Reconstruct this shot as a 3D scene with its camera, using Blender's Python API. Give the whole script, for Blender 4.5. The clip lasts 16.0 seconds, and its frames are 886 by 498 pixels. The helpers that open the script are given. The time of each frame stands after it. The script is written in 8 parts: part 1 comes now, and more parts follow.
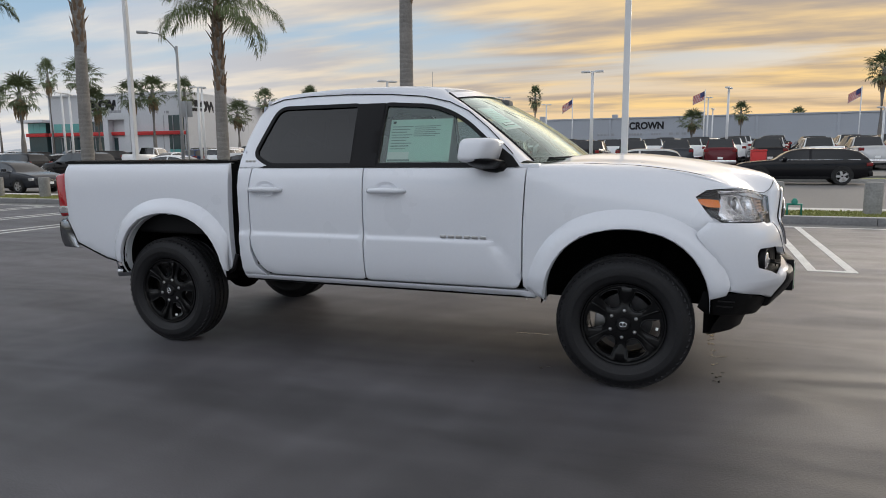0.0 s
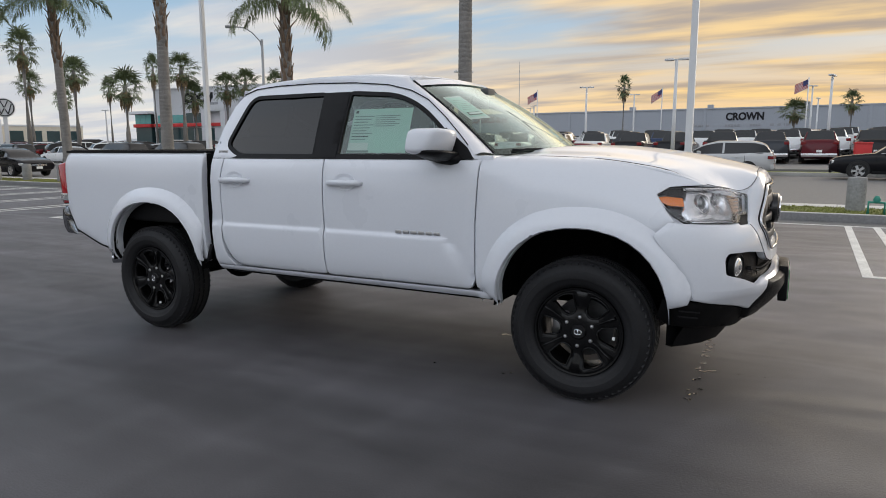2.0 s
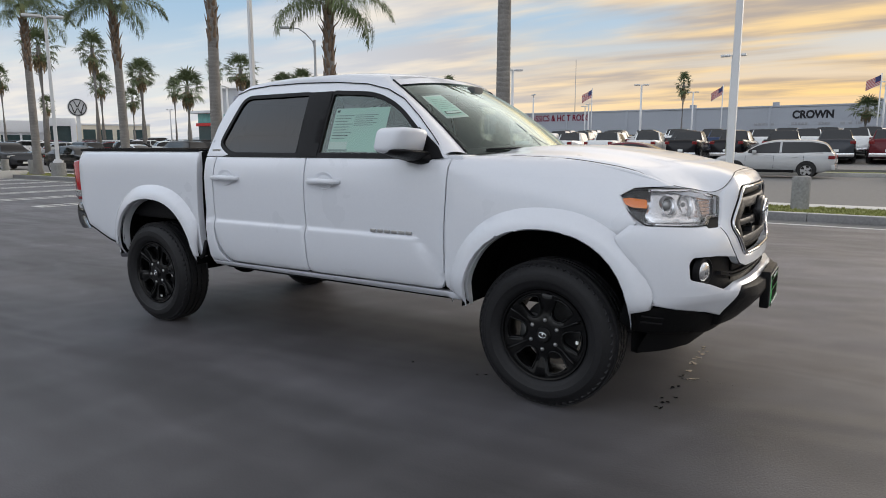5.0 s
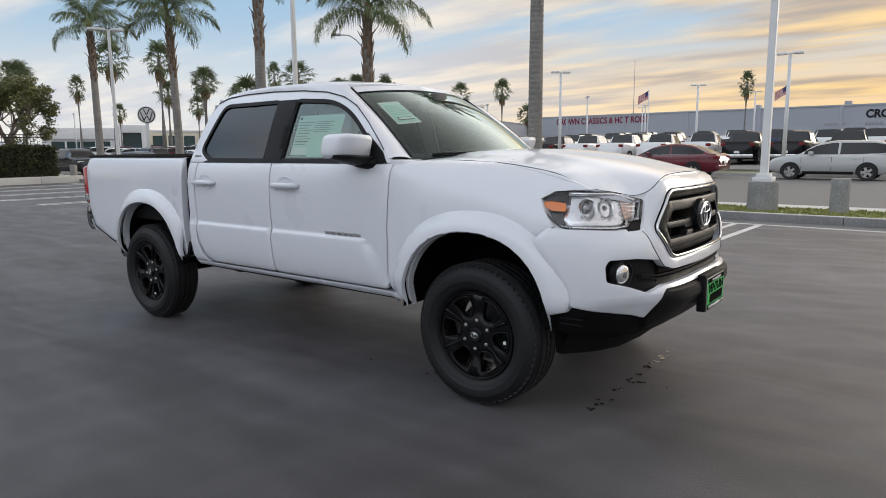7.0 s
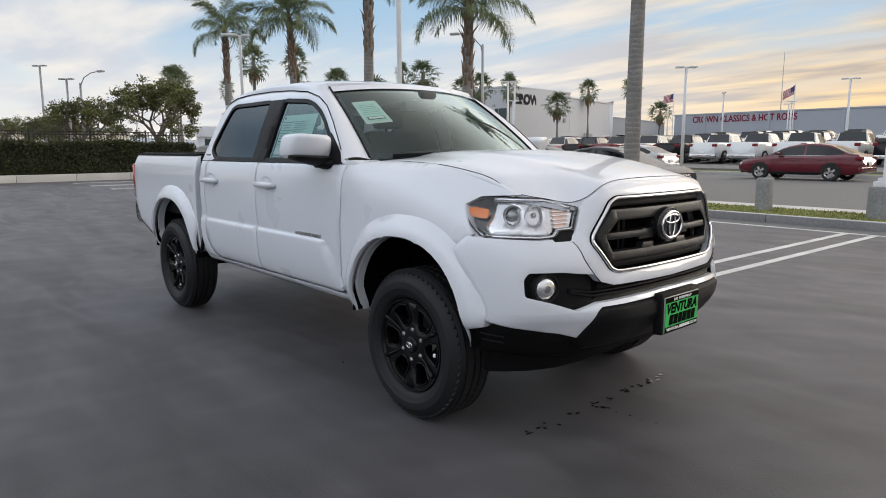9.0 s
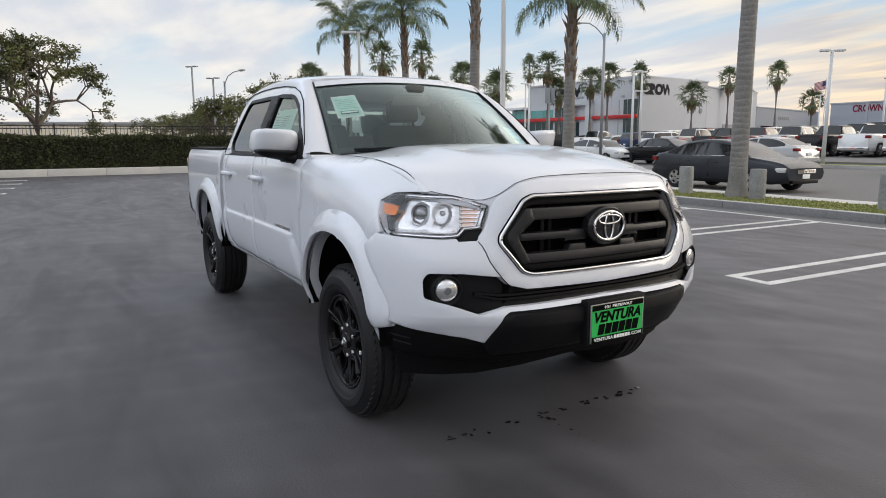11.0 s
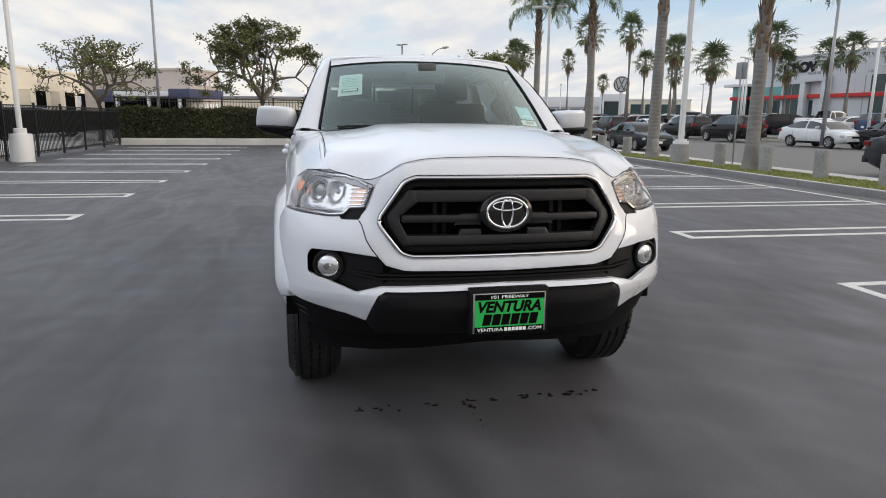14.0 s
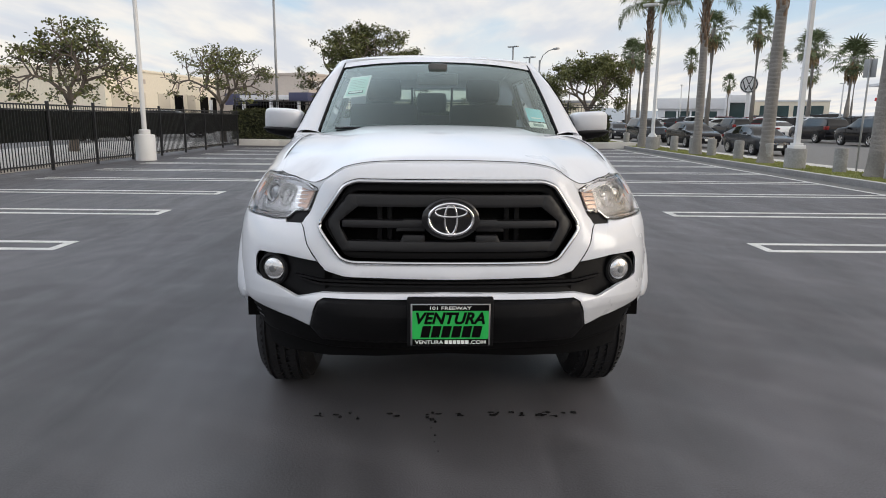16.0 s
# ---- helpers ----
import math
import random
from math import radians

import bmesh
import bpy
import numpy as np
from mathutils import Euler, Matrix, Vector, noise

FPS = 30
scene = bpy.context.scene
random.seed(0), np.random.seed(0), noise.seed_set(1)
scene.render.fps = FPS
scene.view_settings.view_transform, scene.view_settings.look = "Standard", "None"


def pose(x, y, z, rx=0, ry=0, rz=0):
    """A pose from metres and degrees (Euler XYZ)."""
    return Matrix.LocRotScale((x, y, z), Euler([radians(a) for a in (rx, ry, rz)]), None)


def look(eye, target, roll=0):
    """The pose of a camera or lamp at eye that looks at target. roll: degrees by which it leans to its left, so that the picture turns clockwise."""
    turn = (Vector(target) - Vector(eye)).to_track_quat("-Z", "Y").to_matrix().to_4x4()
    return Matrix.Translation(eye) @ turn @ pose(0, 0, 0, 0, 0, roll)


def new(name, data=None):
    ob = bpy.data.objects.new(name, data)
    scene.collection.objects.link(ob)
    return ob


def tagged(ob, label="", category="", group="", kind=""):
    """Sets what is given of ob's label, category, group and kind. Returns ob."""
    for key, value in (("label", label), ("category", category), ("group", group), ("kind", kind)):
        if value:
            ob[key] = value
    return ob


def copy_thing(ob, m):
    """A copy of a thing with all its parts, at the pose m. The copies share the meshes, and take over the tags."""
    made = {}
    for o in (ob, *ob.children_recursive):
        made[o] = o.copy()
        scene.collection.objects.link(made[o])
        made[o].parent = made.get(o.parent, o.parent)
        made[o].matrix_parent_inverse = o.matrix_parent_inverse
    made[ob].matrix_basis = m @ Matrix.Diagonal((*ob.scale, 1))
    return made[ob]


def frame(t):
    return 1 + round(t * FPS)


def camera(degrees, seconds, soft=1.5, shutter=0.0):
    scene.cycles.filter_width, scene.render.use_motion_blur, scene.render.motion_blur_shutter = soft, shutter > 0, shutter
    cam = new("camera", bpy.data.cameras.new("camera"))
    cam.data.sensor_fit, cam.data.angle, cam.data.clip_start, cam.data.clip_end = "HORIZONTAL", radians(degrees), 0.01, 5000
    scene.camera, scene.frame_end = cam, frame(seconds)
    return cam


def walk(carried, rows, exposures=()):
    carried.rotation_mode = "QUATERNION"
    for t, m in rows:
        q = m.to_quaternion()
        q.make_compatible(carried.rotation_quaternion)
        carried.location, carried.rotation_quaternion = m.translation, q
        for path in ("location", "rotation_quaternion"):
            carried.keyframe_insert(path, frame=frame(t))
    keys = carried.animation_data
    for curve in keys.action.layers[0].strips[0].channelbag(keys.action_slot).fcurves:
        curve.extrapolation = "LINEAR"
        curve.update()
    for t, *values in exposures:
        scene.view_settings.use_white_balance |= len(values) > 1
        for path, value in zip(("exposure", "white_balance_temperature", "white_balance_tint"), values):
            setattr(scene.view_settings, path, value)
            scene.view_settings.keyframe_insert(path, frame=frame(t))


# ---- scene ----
from mathutils.geometry import delaunay_2d_cdt

cam = camera(68.1, 16.0, soft=0.95)
PATH = [
    (0, (0.261, -4.579, 1.32), (-0.407, -2.715, 1.038), -0.5),
    (0.5, (0.403, -4.439, 1.321), (-0.34, -2.605, 1.03), -0.4),
    (1, (0.638, -4.364, 1.327), (-0.165, -2.558, 1.02), -0.2),
    (1.5, (0.792, -4.27, 1.326), (-0.07, -2.492, 1.015), -0.2),
    (2, (0.884, -4.095, 1.317), (-0.023, -2.339, 1.01), -0.2),
    (2.5, (0.945, -3.997, 1.317), (-0.007, -2.266, 1.008), -0.3),
    (3, (1.061, -3.947, 1.317), (0.078, -2.233, 1.008), -0.4),
    (3.5, (1.158, -3.923, 1.321), (0.157, -2.219, 1.018), -0.5),
    (4, (1.157, -3.884, 1.32), (0.133, -2.193, 1.016), -0.3),
    (6.5, (1.705, -3.8, 1.319), (0.57, -2.182, 1.013), -0.4),
    (7, (1.861, -3.586, 1.325), (0.664, -2.012, 1.025), -0.5),
    (7.5, (2.062, -3.424, 1.324), (0.802, -1.903, 1.011), -0.5),
    (8, (2.28, -3.257, 1.343), (0.943, -1.803, 1.029), -0.3),
    (8.5, (2.386, -3.039, 1.323), (0.979, -1.653, 1.007), -0.2),
    (9, (2.45, -2.829, 1.333), (0.971, -1.517, 1.03), -0.2),
    (11.5, (3.087, -1.836, 1.34), (1.336, -0.93, 1.002), -0.2),
    (12, (3.213, -1.641, 1.347), (1.419, -0.828, 0.996), 0.1),
    (12.5, (3.237, -1.415, 1.329), (1.405, -0.698, 0.972), 0.4),
    (13, (3.241, -1.227, 1.34), (1.373, -0.612, 0.974), 0.6),
    (13.5, (3.338, -1.02, 1.346), (1.443, -0.501, 0.971), 0.8),
    (14, (3.413, -0.821, 1.354), (1.497, -0.402, 0.962), 0.6),
    (14.5, (3.374, -0.637, 1.339), (1.438, -0.322, 0.947), 0.4),
    (15, (3.316, -0.471, 1.344), (1.367, -0.251, 0.951), 0.3),
    (15.5, (3.324, -0.293, 1.343), (1.367, -0.149, 0.958), 0.3),
    (16, (3.38, -0.134, 1.358), (1.419, -0.052, 0.969), 0.6),
]
walk(cam, [(t, look(eye, target, roll)) for t, eye, target, roll in PATH], exposures=[(0.0, 0.03), (4.0, 0.13), (8.0, 0.20), (12.0, 0.28), (16.0, 0.28)])

# ---- light ----
SUN_AZ = radians(24)      # clockwise from +y
SUN_EL = radians(14)
sun_way = Vector((math.sin(SUN_AZ) * math.cos(SUN_EL), math.cos(SUN_AZ) * math.cos(SUN_EL), math.sin(SUN_EL)))


def make_world():
    w = bpy.data.worlds.new("evening_sky")
    scene.world = w
    w.use_nodes = True
    nt = w.node_tree
    N, L = nt.nodes, nt.links
    N.clear()

    def node(kind, **kw):
        n = N.new(kind)
        for k, v in kw.items():
            if k == "operation":
                n.operation = v
            elif k == "blend":
                n.data_type = "RGBA"
                n.blend_type = v
        return n

    def math_(op, a, b=None, clamp=False):
        n = N.new("ShaderNodeMath")
        n.operation, n.use_clamp = op, clamp
        for i, v in enumerate((a, b)):
            if v is None:
                continue
            if isinstance(v, (int, float)):
                n.inputs[i].default_value = v
            else:
                L.new(v, n.inputs[i])
        return n.outputs[0]

    def mix(f, a, b, blend="MIX"):
        n = node("ShaderNodeMix", blend=blend)
        for i, v in ((0, f), (6, a), (7, b)):
            if isinstance(v, (int, float)):
                n.inputs[i].default_value = v
            elif isinstance(v, tuple):
                n.inputs[i].default_value = (*v, 1)
            else:
                L.new(v, n.inputs[i])
        return n.outputs[2]

    def span(v, a, b, c, d):
        n = N.new("ShaderNodeMapRange")
        n.interpolation_type = "SMOOTHSTEP"
        L.new(v, n.inputs[0])
        for i, x in enumerate((a, b, c, d)):
            n.inputs[i + 1].default_value = x
        return n.outputs[0]

    tc = N.new("ShaderNodeTexCoord")
    sep = N.new("ShaderNodeSeparateXYZ")
    L.new(tc.outputs["Generated"], sep.inputs[0])
    z = sep.outputs[2]
    # angle to the sun, on the horizon
    dot = N.new("ShaderNodeVectorMath")
    dot.operation = "DOT_PRODUCT"
    L.new(tc.outputs["Generated"], dot.inputs[0])
    dot.inputs[1].default_value = (math.sin(SUN_AZ), math.cos(SUN_AZ), 0)
    near = dot.outputs["Value"]
    sky = N.new("ShaderNodeTexSky")
    sky.sky_type, sky.sun_disc, sky.sun_elevation, sky.sun_rotation = "NISHITA", False, SUN_EL, SUN_AZ
    blue = mix(1.0, sky.outputs[0], (0.075, 0.075, 0.075), "MULTIPLY")
    blue = mix(0.78, blue, (0.40, 0.585, 0.78))
    # low veil: pale, turning gold towards the sun
    warm = span(near, 0.22, 0.97, 0, 1)
    veil = mix(warm, (0.81, 0.79, 0.735), (1.0, 0.62, 0.22))
    low = span(z, 0.0, 0.21, 1, 0)
    base = mix(math_("MULTIPLY", low, 0.92), blue, veil)
    # cloud sheets: stretched along the horizon
    flat = N.new("ShaderNodeCombineXYZ")
    up = math_("ADD", z, 0.09)
    L.new(math_("DIVIDE", sep.outputs[0], up), flat.inputs[0])
    L.new(math_("DIVIDE", sep.outputs[1], up), flat.inputs[1])
    mapn = N.new("ShaderNodeMapping")
    mapn.inputs["Rotation"].default_value = (0, 0, radians(28))
    mapn.inputs["Scale"].default_value = (0.20, 0.52, 1)
    mapn.inputs["Location"].default_value = (1.7, 0.4, 0)
    L.new(flat.outputs[0], mapn.inputs[0])
    n1 = N.new("ShaderNodeTexNoise")
    n1.inputs["Scale"].default_value, n1.inputs["Detail"].default_value, n1.inputs["Roughness"].default_value = 1.5, 7, 0.52
    n1.inputs["Distortion"].default_value = 0.35
    L.new(mapn.outputs[0], n1.inputs[0])
    n2 = N.new("ShaderNodeTexNoise")
    n2.inputs["Scale"].default_value, n2.inputs["Detail"].default_value = 4.2, 6
    L.new(mapn.outputs[0], n2.inputs[0])
    cover = span(n1.outputs[0], 0.385, 0.53, 0, 1)
    lit = span(n2.outputs[0], 0.36, 0.66, 0, 1)
    pale = mix(lit, (0.58, 0.60, 0.65), (0.82, 0.775, 0.715))
    gold = mix(lit, (0.42, 0.33, 0.26), (1.0, 0.68, 0.28))
    cloud = mix(span(near, 0.32, 0.96, 0, 1), pale, gold)
    seen = mix(math_("MULTIPLY", cover, 0.88), base, cloud)
    # the sheet of cloud grows brighter overhead
    lift = span(z, 0.22, 0.75, 1.0, SKY_LIFT)
    # sky above the view, opposite the sun, brightened to fill the truck's near side
    front = span(near, 0.35, -0.7, 0.0, 1.25)
    lift = math_("MULTIPLY", lift, math_("ADD", 1.0, math_("MULTIPLY", front, span(z, 0.26, 0.5, 0.0, 1.0))))
    # unseen zenith dimmed, so ground and hood take less light from above
    lift = math_("MULTIPLY", lift, span(z, 0.45, 0.9, 1.0, 0.50))
    # glow added above the view on the sun's side, to light from there
    glow = math_("MULTIPLY", span(near, 0.05, 0.85, 0.0, 1.3), span(z, 0.24, 0.42, 0.0, 1.0))
    lift = math_("MULTIPLY", lift, math_("ADD", 1.0, glow))
    dome = mix(span(near, 0.4, -0.6, 0, 1), (0.675, 0.645, 0.63), (0.595, 0.64, 0.72))
    high = mix(span(z, 0.24, 0.6, 0, 0.85), seen, dome)
    lum = mix(1.0, high, lift, "MULTIPLY")
    bg = N.new("ShaderNodeBackground")
    bg.inputs[1].default_value = 1.0
    L.new(lum, bg.inputs[0])
    out = N.new("ShaderNodeOutputWorld")
    L.new(bg.outputs[0], out.inputs[0])


SKY_LIFT = 1.1
make_world()
sun = new("sun", bpy.data.lights.new("sun", "SUN"))
sun.data.energy, sun.data.angle, sun.data.color = 1.0, radians(30), (1.0, 0.91, 0.80)
sun.matrix_world = look(sun_way * 60, (0, 0, 0))

# ---- materials ----
MATS = {}


def mat(name, color, rough=0.5, metal=0.0, vary=0.12, scale=6.0, fine=70.0, bump=0.0, bscale=120.0, coat=0.0, stretch=(1, 1, 1), rnd=0.0, tint=None, spec=0.5):
    """A surface with broad and fine variation of its colour, uneven gloss and fine relief."""
    m = bpy.data.materials.new(name)
    m.use_nodes = True
    nt = m.node_tree
    N, L = nt.nodes, nt.links
    b = N["Principled BSDF"]
    b.inputs["Metallic"].default_value = metal
    b.inputs["Specular IOR Level"].default_value = spec
    b.inputs["Coat Weight"].default_value = coat
    b.inputs["Coat Roughness"].default_value = 0.04
    tc = N.new("ShaderNodeTexCoord")
    mp = N.new("ShaderNodeMapping")
    mp.inputs["Scale"].default_value = stretch
    L.new(tc.outputs["Object"], mp.inputs[0])
    big, small = N.new("ShaderNodeTexNoise"), N.new("ShaderNodeTexNoise")
    for n, s in ((big, scale), (small, fine)):
        n.inputs["Scale"].default_value = s
        n.inputs["Detail"].default_value = 5
        L.new(mp.outputs[0], n.inputs[0])
    add = N.new("ShaderNodeMath")
    add.operation = "ADD"
    L.new(big.outputs[0], add.inputs[0])
    L.new(small.outputs[0], add.inputs[1])
    val = add.outputs[0]
    if rnd:
        oi = N.new("ShaderNodeObjectInfo")
        sc = N.new("ShaderNodeMath")
        sc.operation = "MULTIPLY_ADD"
        sc.inputs[1].default_value = rnd
        L.new(oi.outputs["Random"], sc.inputs[0])
        L.new(val, sc.inputs[2])
        val = sc.outputs[0]
    rng = N.new("ShaderNodeMapRange")
    rng.inputs[1].default_value, rng.inputs[2].default_value = 0.65, 1.35 + rnd
    L.new(val, rng.inputs[0])
    mx = N.new("ShaderNodeMix")
    mx.data_type = "RGBA"
    t = tint or color
    mx.inputs[6].default_value = (*[c * (1 - vary) for c in color], 1)
    mx.inputs[7].default_value = (*[min(1, c * (1 + vary)) for c in t], 1)
    L.new(rng.outputs[0], mx.inputs[0])
    L.new(mx.outputs[2], b.inputs["Base Color"])
    rr = N.new("ShaderNodeMapRange")
    rr.inputs[1].default_value, rr.inputs[2].default_value = 0.3, 0.7
    rr.inputs[3].default_value, rr.inputs[4].default_value = rough * 0.88, min(1, rough * 1.12)
    L.new(big.outputs[0], rr.inputs[0])
    L.new(rr.outputs[0], b.inputs["Roughness"])
    if bump:
        bn = N.new("ShaderNodeTexNoise")
        bn.inputs["Scale"].default_value, bn.inputs["Detail"].default_value = bscale, 4
        L.new(mp.outputs[0], bn.inputs[0])
        bp = N.new("ShaderNodeBump")
        bp.inputs["Strength"].default_value, bp.inputs["Distance"].default_value = 1.0, bump
        L.new(bn.outputs[0], bp.inputs["Height"])
        L.new(bp.outputs[0], b.inputs["Normal"])
    MATS[name] = m
    return m


def glass(name, color, rough=0.0, ior=1.5, sheen=(1, 1, 1), steep=None):
    m = bpy.data.materials.new(name)
    m.use_nodes = True
    nt = m.node_tree
    N, L = nt.nodes, nt.links
    N.remove(N["Principled BSDF"])
    tr, gl, mx, fr = N.new("ShaderNodeBsdfTransparent"), N.new("ShaderNodeBsdfGlossy"), N.new("ShaderNodeMixShader"), N.new("ShaderNodeFresnel")
    tr.inputs[0].default_value = (*color, 1)
    gl.inputs["Roughness"].default_value = rough
    gl.inputs["Color"].default_value = (*sheen, 1)
    fr.inputs[0].default_value = ior
    gloss = fr.outputs[0]
    if steep:
        mr = N.new("ShaderNodeMapRange")
        for i, v in enumerate(steep):
            mr.inputs[i + 1].default_value = v
        L.new(gloss, mr.inputs[0])
        gloss = mr.outputs[0]
    L.new(gloss, mx.inputs[0])
    L.new(tr.outputs[0], mx.inputs[1])
    L.new(gl.outputs[0], mx.inputs[2])
    L.new(mx.outputs[0], N["Material Output"].inputs[0])
    MATS[name] = m
    return m


white = mat("white_paint", (0.675, 0.697, 0.748), 0.30, vary=0.015, coat=0.8, scale=2, spec=0.3)
black_trim = mat("black_plastic", (0.0075, 0.0075, 0.0085), 0.46, vary=0.2, bump=0.0004, bscale=900, spec=0.14)
gloss_black = mat("gloss_black", (0.012, 0.012, 0.013), 0.16, vary=0.1)
grille_grey = mat("grille_charcoal", (0.013, 0.013, 0.0145), 0.42, vary=0.15, bump=0.0002, bscale=900, spec=0.3)
matt_black = mat("matt_black_plastic", (0.0045, 0.0045, 0.005), 0.6, vary=0.2, spec=0.12)
# near-black: shade in hollows and gaps put into colour; also dark parts and print
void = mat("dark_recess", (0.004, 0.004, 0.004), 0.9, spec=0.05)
chrome = mat("chrome", (0.82, 0.82, 0.84), 0.07, metal=1, vary=0.03)
dark_chrome = mat("bumper_chrome", (0.42, 0.43, 0.45), 0.14, metal=1, vary=0.08)
frame_chrome = mat("grille_chrome", (0.64, 0.645, 0.66), 0.09, metal=1, vary=0.05)
satin = mat("brushed_metal", (0.55, 0.55, 0.56), 0.32, metal=1, vary=0.08)
rubber = mat("tyre_rubber", (0.014, 0.014, 0.0155), 0.55, vary=0.25, bump=0.0005, bscale=400, spec=0.26)
wheel_black = mat("wheel_black", (0.004, 0.004, 0.0045), 0.24, vary=0.15, spec=0.3)
red_lens = mat("red_lens", (0.34, 0.010, 0.016), 0.12, vary=0.1, coat=0.8)
amber = mat("amber_lens", (0.78, 0.22, 0.03), 0.2, vary=0.1, coat=0.6)
signal_amber = mat("signal_amber", (0.86, 0.60, 0.48), 0.25, metal=0.5, vary=0.1, coat=0.5)
reflector = mat("lamp_reflector", (0.70, 0.705, 0.72), 0.19, metal=0.8, vary=0.06, scale=30, fine=90, bump=0.0025, bscale=18)
disc_steel = mat("brake_steel", (0.10, 0.10, 0.105), 0.4, metal=0.8, vary=0.15)
seat_cloth = mat("seat_cloth", (0.08, 0.08, 0.083), 0.9, vary=0.2, bump=0.0006, bscale=600)
dash_plastic = mat("dash_plastic", (0.085, 0.085, 0.085), 0.7, vary=0.15)
paper = mat("pale_paper", (0.60, 0.80, 0.74), 0.6, vary=0.04)
paper_white = mat("white_paper", (0.82, 0.84, 0.83), 0.6, vary=0.04)
ink = mat("dark_ink", (0.03, 0.04, 0.04), 0.6)
ink_grey = mat("grey_ink", (0.25, 0.32, 0.31), 0.6)
plate_green = mat("plate_green", (0.02, 0.46, 0.09), 0.4, vary=0.05)
win_clear = glass("clear_glass", (0.52, 0.60, 0.56), ior=1.75, sheen=(0.88, 1, 0.96))
win_front = glass("windscreen_glass", (0.74, 0.84, 0.80), ior=1.5, sheen=(0.84, 0.97, 0.94), steep=(0.055, 0.25, 0.10, 0.60))
win_dark = glass("privacy_glass", (0.012, 0.012, 0.013), ior=1.46)
lamp_ball = mat("projector_glass", (0.30, 0.31, 0.32), 0.06, metal=0.7, vary=0.1)
lens_clear = glass("lamp_lens", (0.98, 0.98, 0.99))



def make_asphalt():
    """Worn sealed asphalt: broad sweeps, dull streaks along the rows, pale grit."""
    m = mat("asphalt", (0.080, 0.0772, 0.0835), 0.66, vary=0.20, scale=0.30, fine=3.2, bump=0.0014, bscale=85, spec=0.46)
    nt = m.node_tree
    N, L = nt.nodes, nt.links
    b = N["Principled BSDF"]
    tc = N.new("ShaderNodeTexCoord")
    mp = N.new("ShaderNodeMapping")
    mp.inputs["Scale"].default_value = (0.30, 1.0, 1)
    mp.inputs["Rotation"].default_value = (0, 0, radians(20))
    L.new(tc.outputs["Object"], mp.inputs[0])
    sweep = N.new("ShaderNodeTexNoise")
    sweep.inputs["Scale"].default_value, sweep.inputs["Detail"].default_value, sweep.inputs["Distortion"].default_value = 0.75, 6, 1.4
    L.new(mp.outputs[0], sweep.inputs[0])
    grit = N.new("ShaderNodeTexNoise")
    grit.inputs["Scale"].default_value, grit.inputs["Detail"].default_value = 160, 2
    L.new(tc.outputs["Object"], grit.inputs[0])
    col = b.inputs["Base Color"].links[0].from_socket

    def scaled(value, a, c, lo, hi, colour):
        r = N.new("ShaderNodeMapRange")
        for i, v in enumerate((a, c, lo, hi)):
            r.inputs[i + 1].default_value = v
        L.new(value, r.inputs[0])
        mx = N.new("ShaderNodeMix")
        mx.data_type, mx.blend_type = "RGBA", "MULTIPLY"
        mx.inputs[0].default_value = 1
        L.new(colour, mx.inputs[6])
        L.new(r.outputs[0], mx.inputs[7])
        return mx.outputs[2]

    col = scaled(sweep.outputs[0], 0.36, 0.64, 0.80, 1.20, col)
    col = scaled(grit.outputs[0], 0.30, 0.72, 0.62, 1.48, col)
    # uneven daylight put into the colour: darker beside the truck, paler towards the street
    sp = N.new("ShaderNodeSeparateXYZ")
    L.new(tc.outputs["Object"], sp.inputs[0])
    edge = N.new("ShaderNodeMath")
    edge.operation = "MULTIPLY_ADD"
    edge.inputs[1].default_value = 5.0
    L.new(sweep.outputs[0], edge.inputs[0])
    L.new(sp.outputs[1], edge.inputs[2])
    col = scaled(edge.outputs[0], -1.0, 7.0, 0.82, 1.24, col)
    # a darker round patch off the truck's front corner, with a ragged rim
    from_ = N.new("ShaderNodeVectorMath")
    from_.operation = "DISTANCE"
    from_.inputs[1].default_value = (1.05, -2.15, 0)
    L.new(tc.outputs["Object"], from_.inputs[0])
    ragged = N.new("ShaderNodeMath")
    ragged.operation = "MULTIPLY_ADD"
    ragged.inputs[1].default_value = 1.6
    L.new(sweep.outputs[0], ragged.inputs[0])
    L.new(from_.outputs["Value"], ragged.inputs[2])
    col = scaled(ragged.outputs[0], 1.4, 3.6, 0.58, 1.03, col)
    # faint arcs left by turning tyres
    arcs = N.new("ShaderNodeTexWave")
    arcs.wave_type, arcs.rings_direction = "RINGS", "Z"
    arcs.inputs["Scale"].default_value, arcs.inputs["Distortion"].default_value, arcs.inputs["Detail"].default_value, arcs.inputs["Detail Scale"].default_value = 0.55, 5.0, 3.0, 0.7
    shift = N.new("ShaderNodeMapping")
    shift.inputs["Location"].default_value = (-4.5, 2.5, 0)
    L.new(tc.outputs["Object"], shift.inputs[0])
    L.new(shift.outputs[0], arcs.inputs[0])
    col = scaled(arcs.outputs[1], 0.72, 1.0, 0.985, 1.10, col)
    # polished and dull sweeps
    polish = N.new("ShaderNodeTexNoise")
    polish.inputs["Scale"].default_value, polish.inputs["Detail"].default_value, polish.inputs["Distortion"].default_value = 1.6, 7, 2.2
    L.new(mp.outputs[0], polish.inputs[0])
    gloss = N.new("ShaderNodeMapRange")
    for i, v in enumerate((0.36, 0.64, 0.54, 0.69)):
        gloss.inputs[i + 1].default_value = v
    L.new(polish.outputs[0], gloss.inputs[0])
    L.new(gloss.outputs[0], b.inputs["Roughness"])
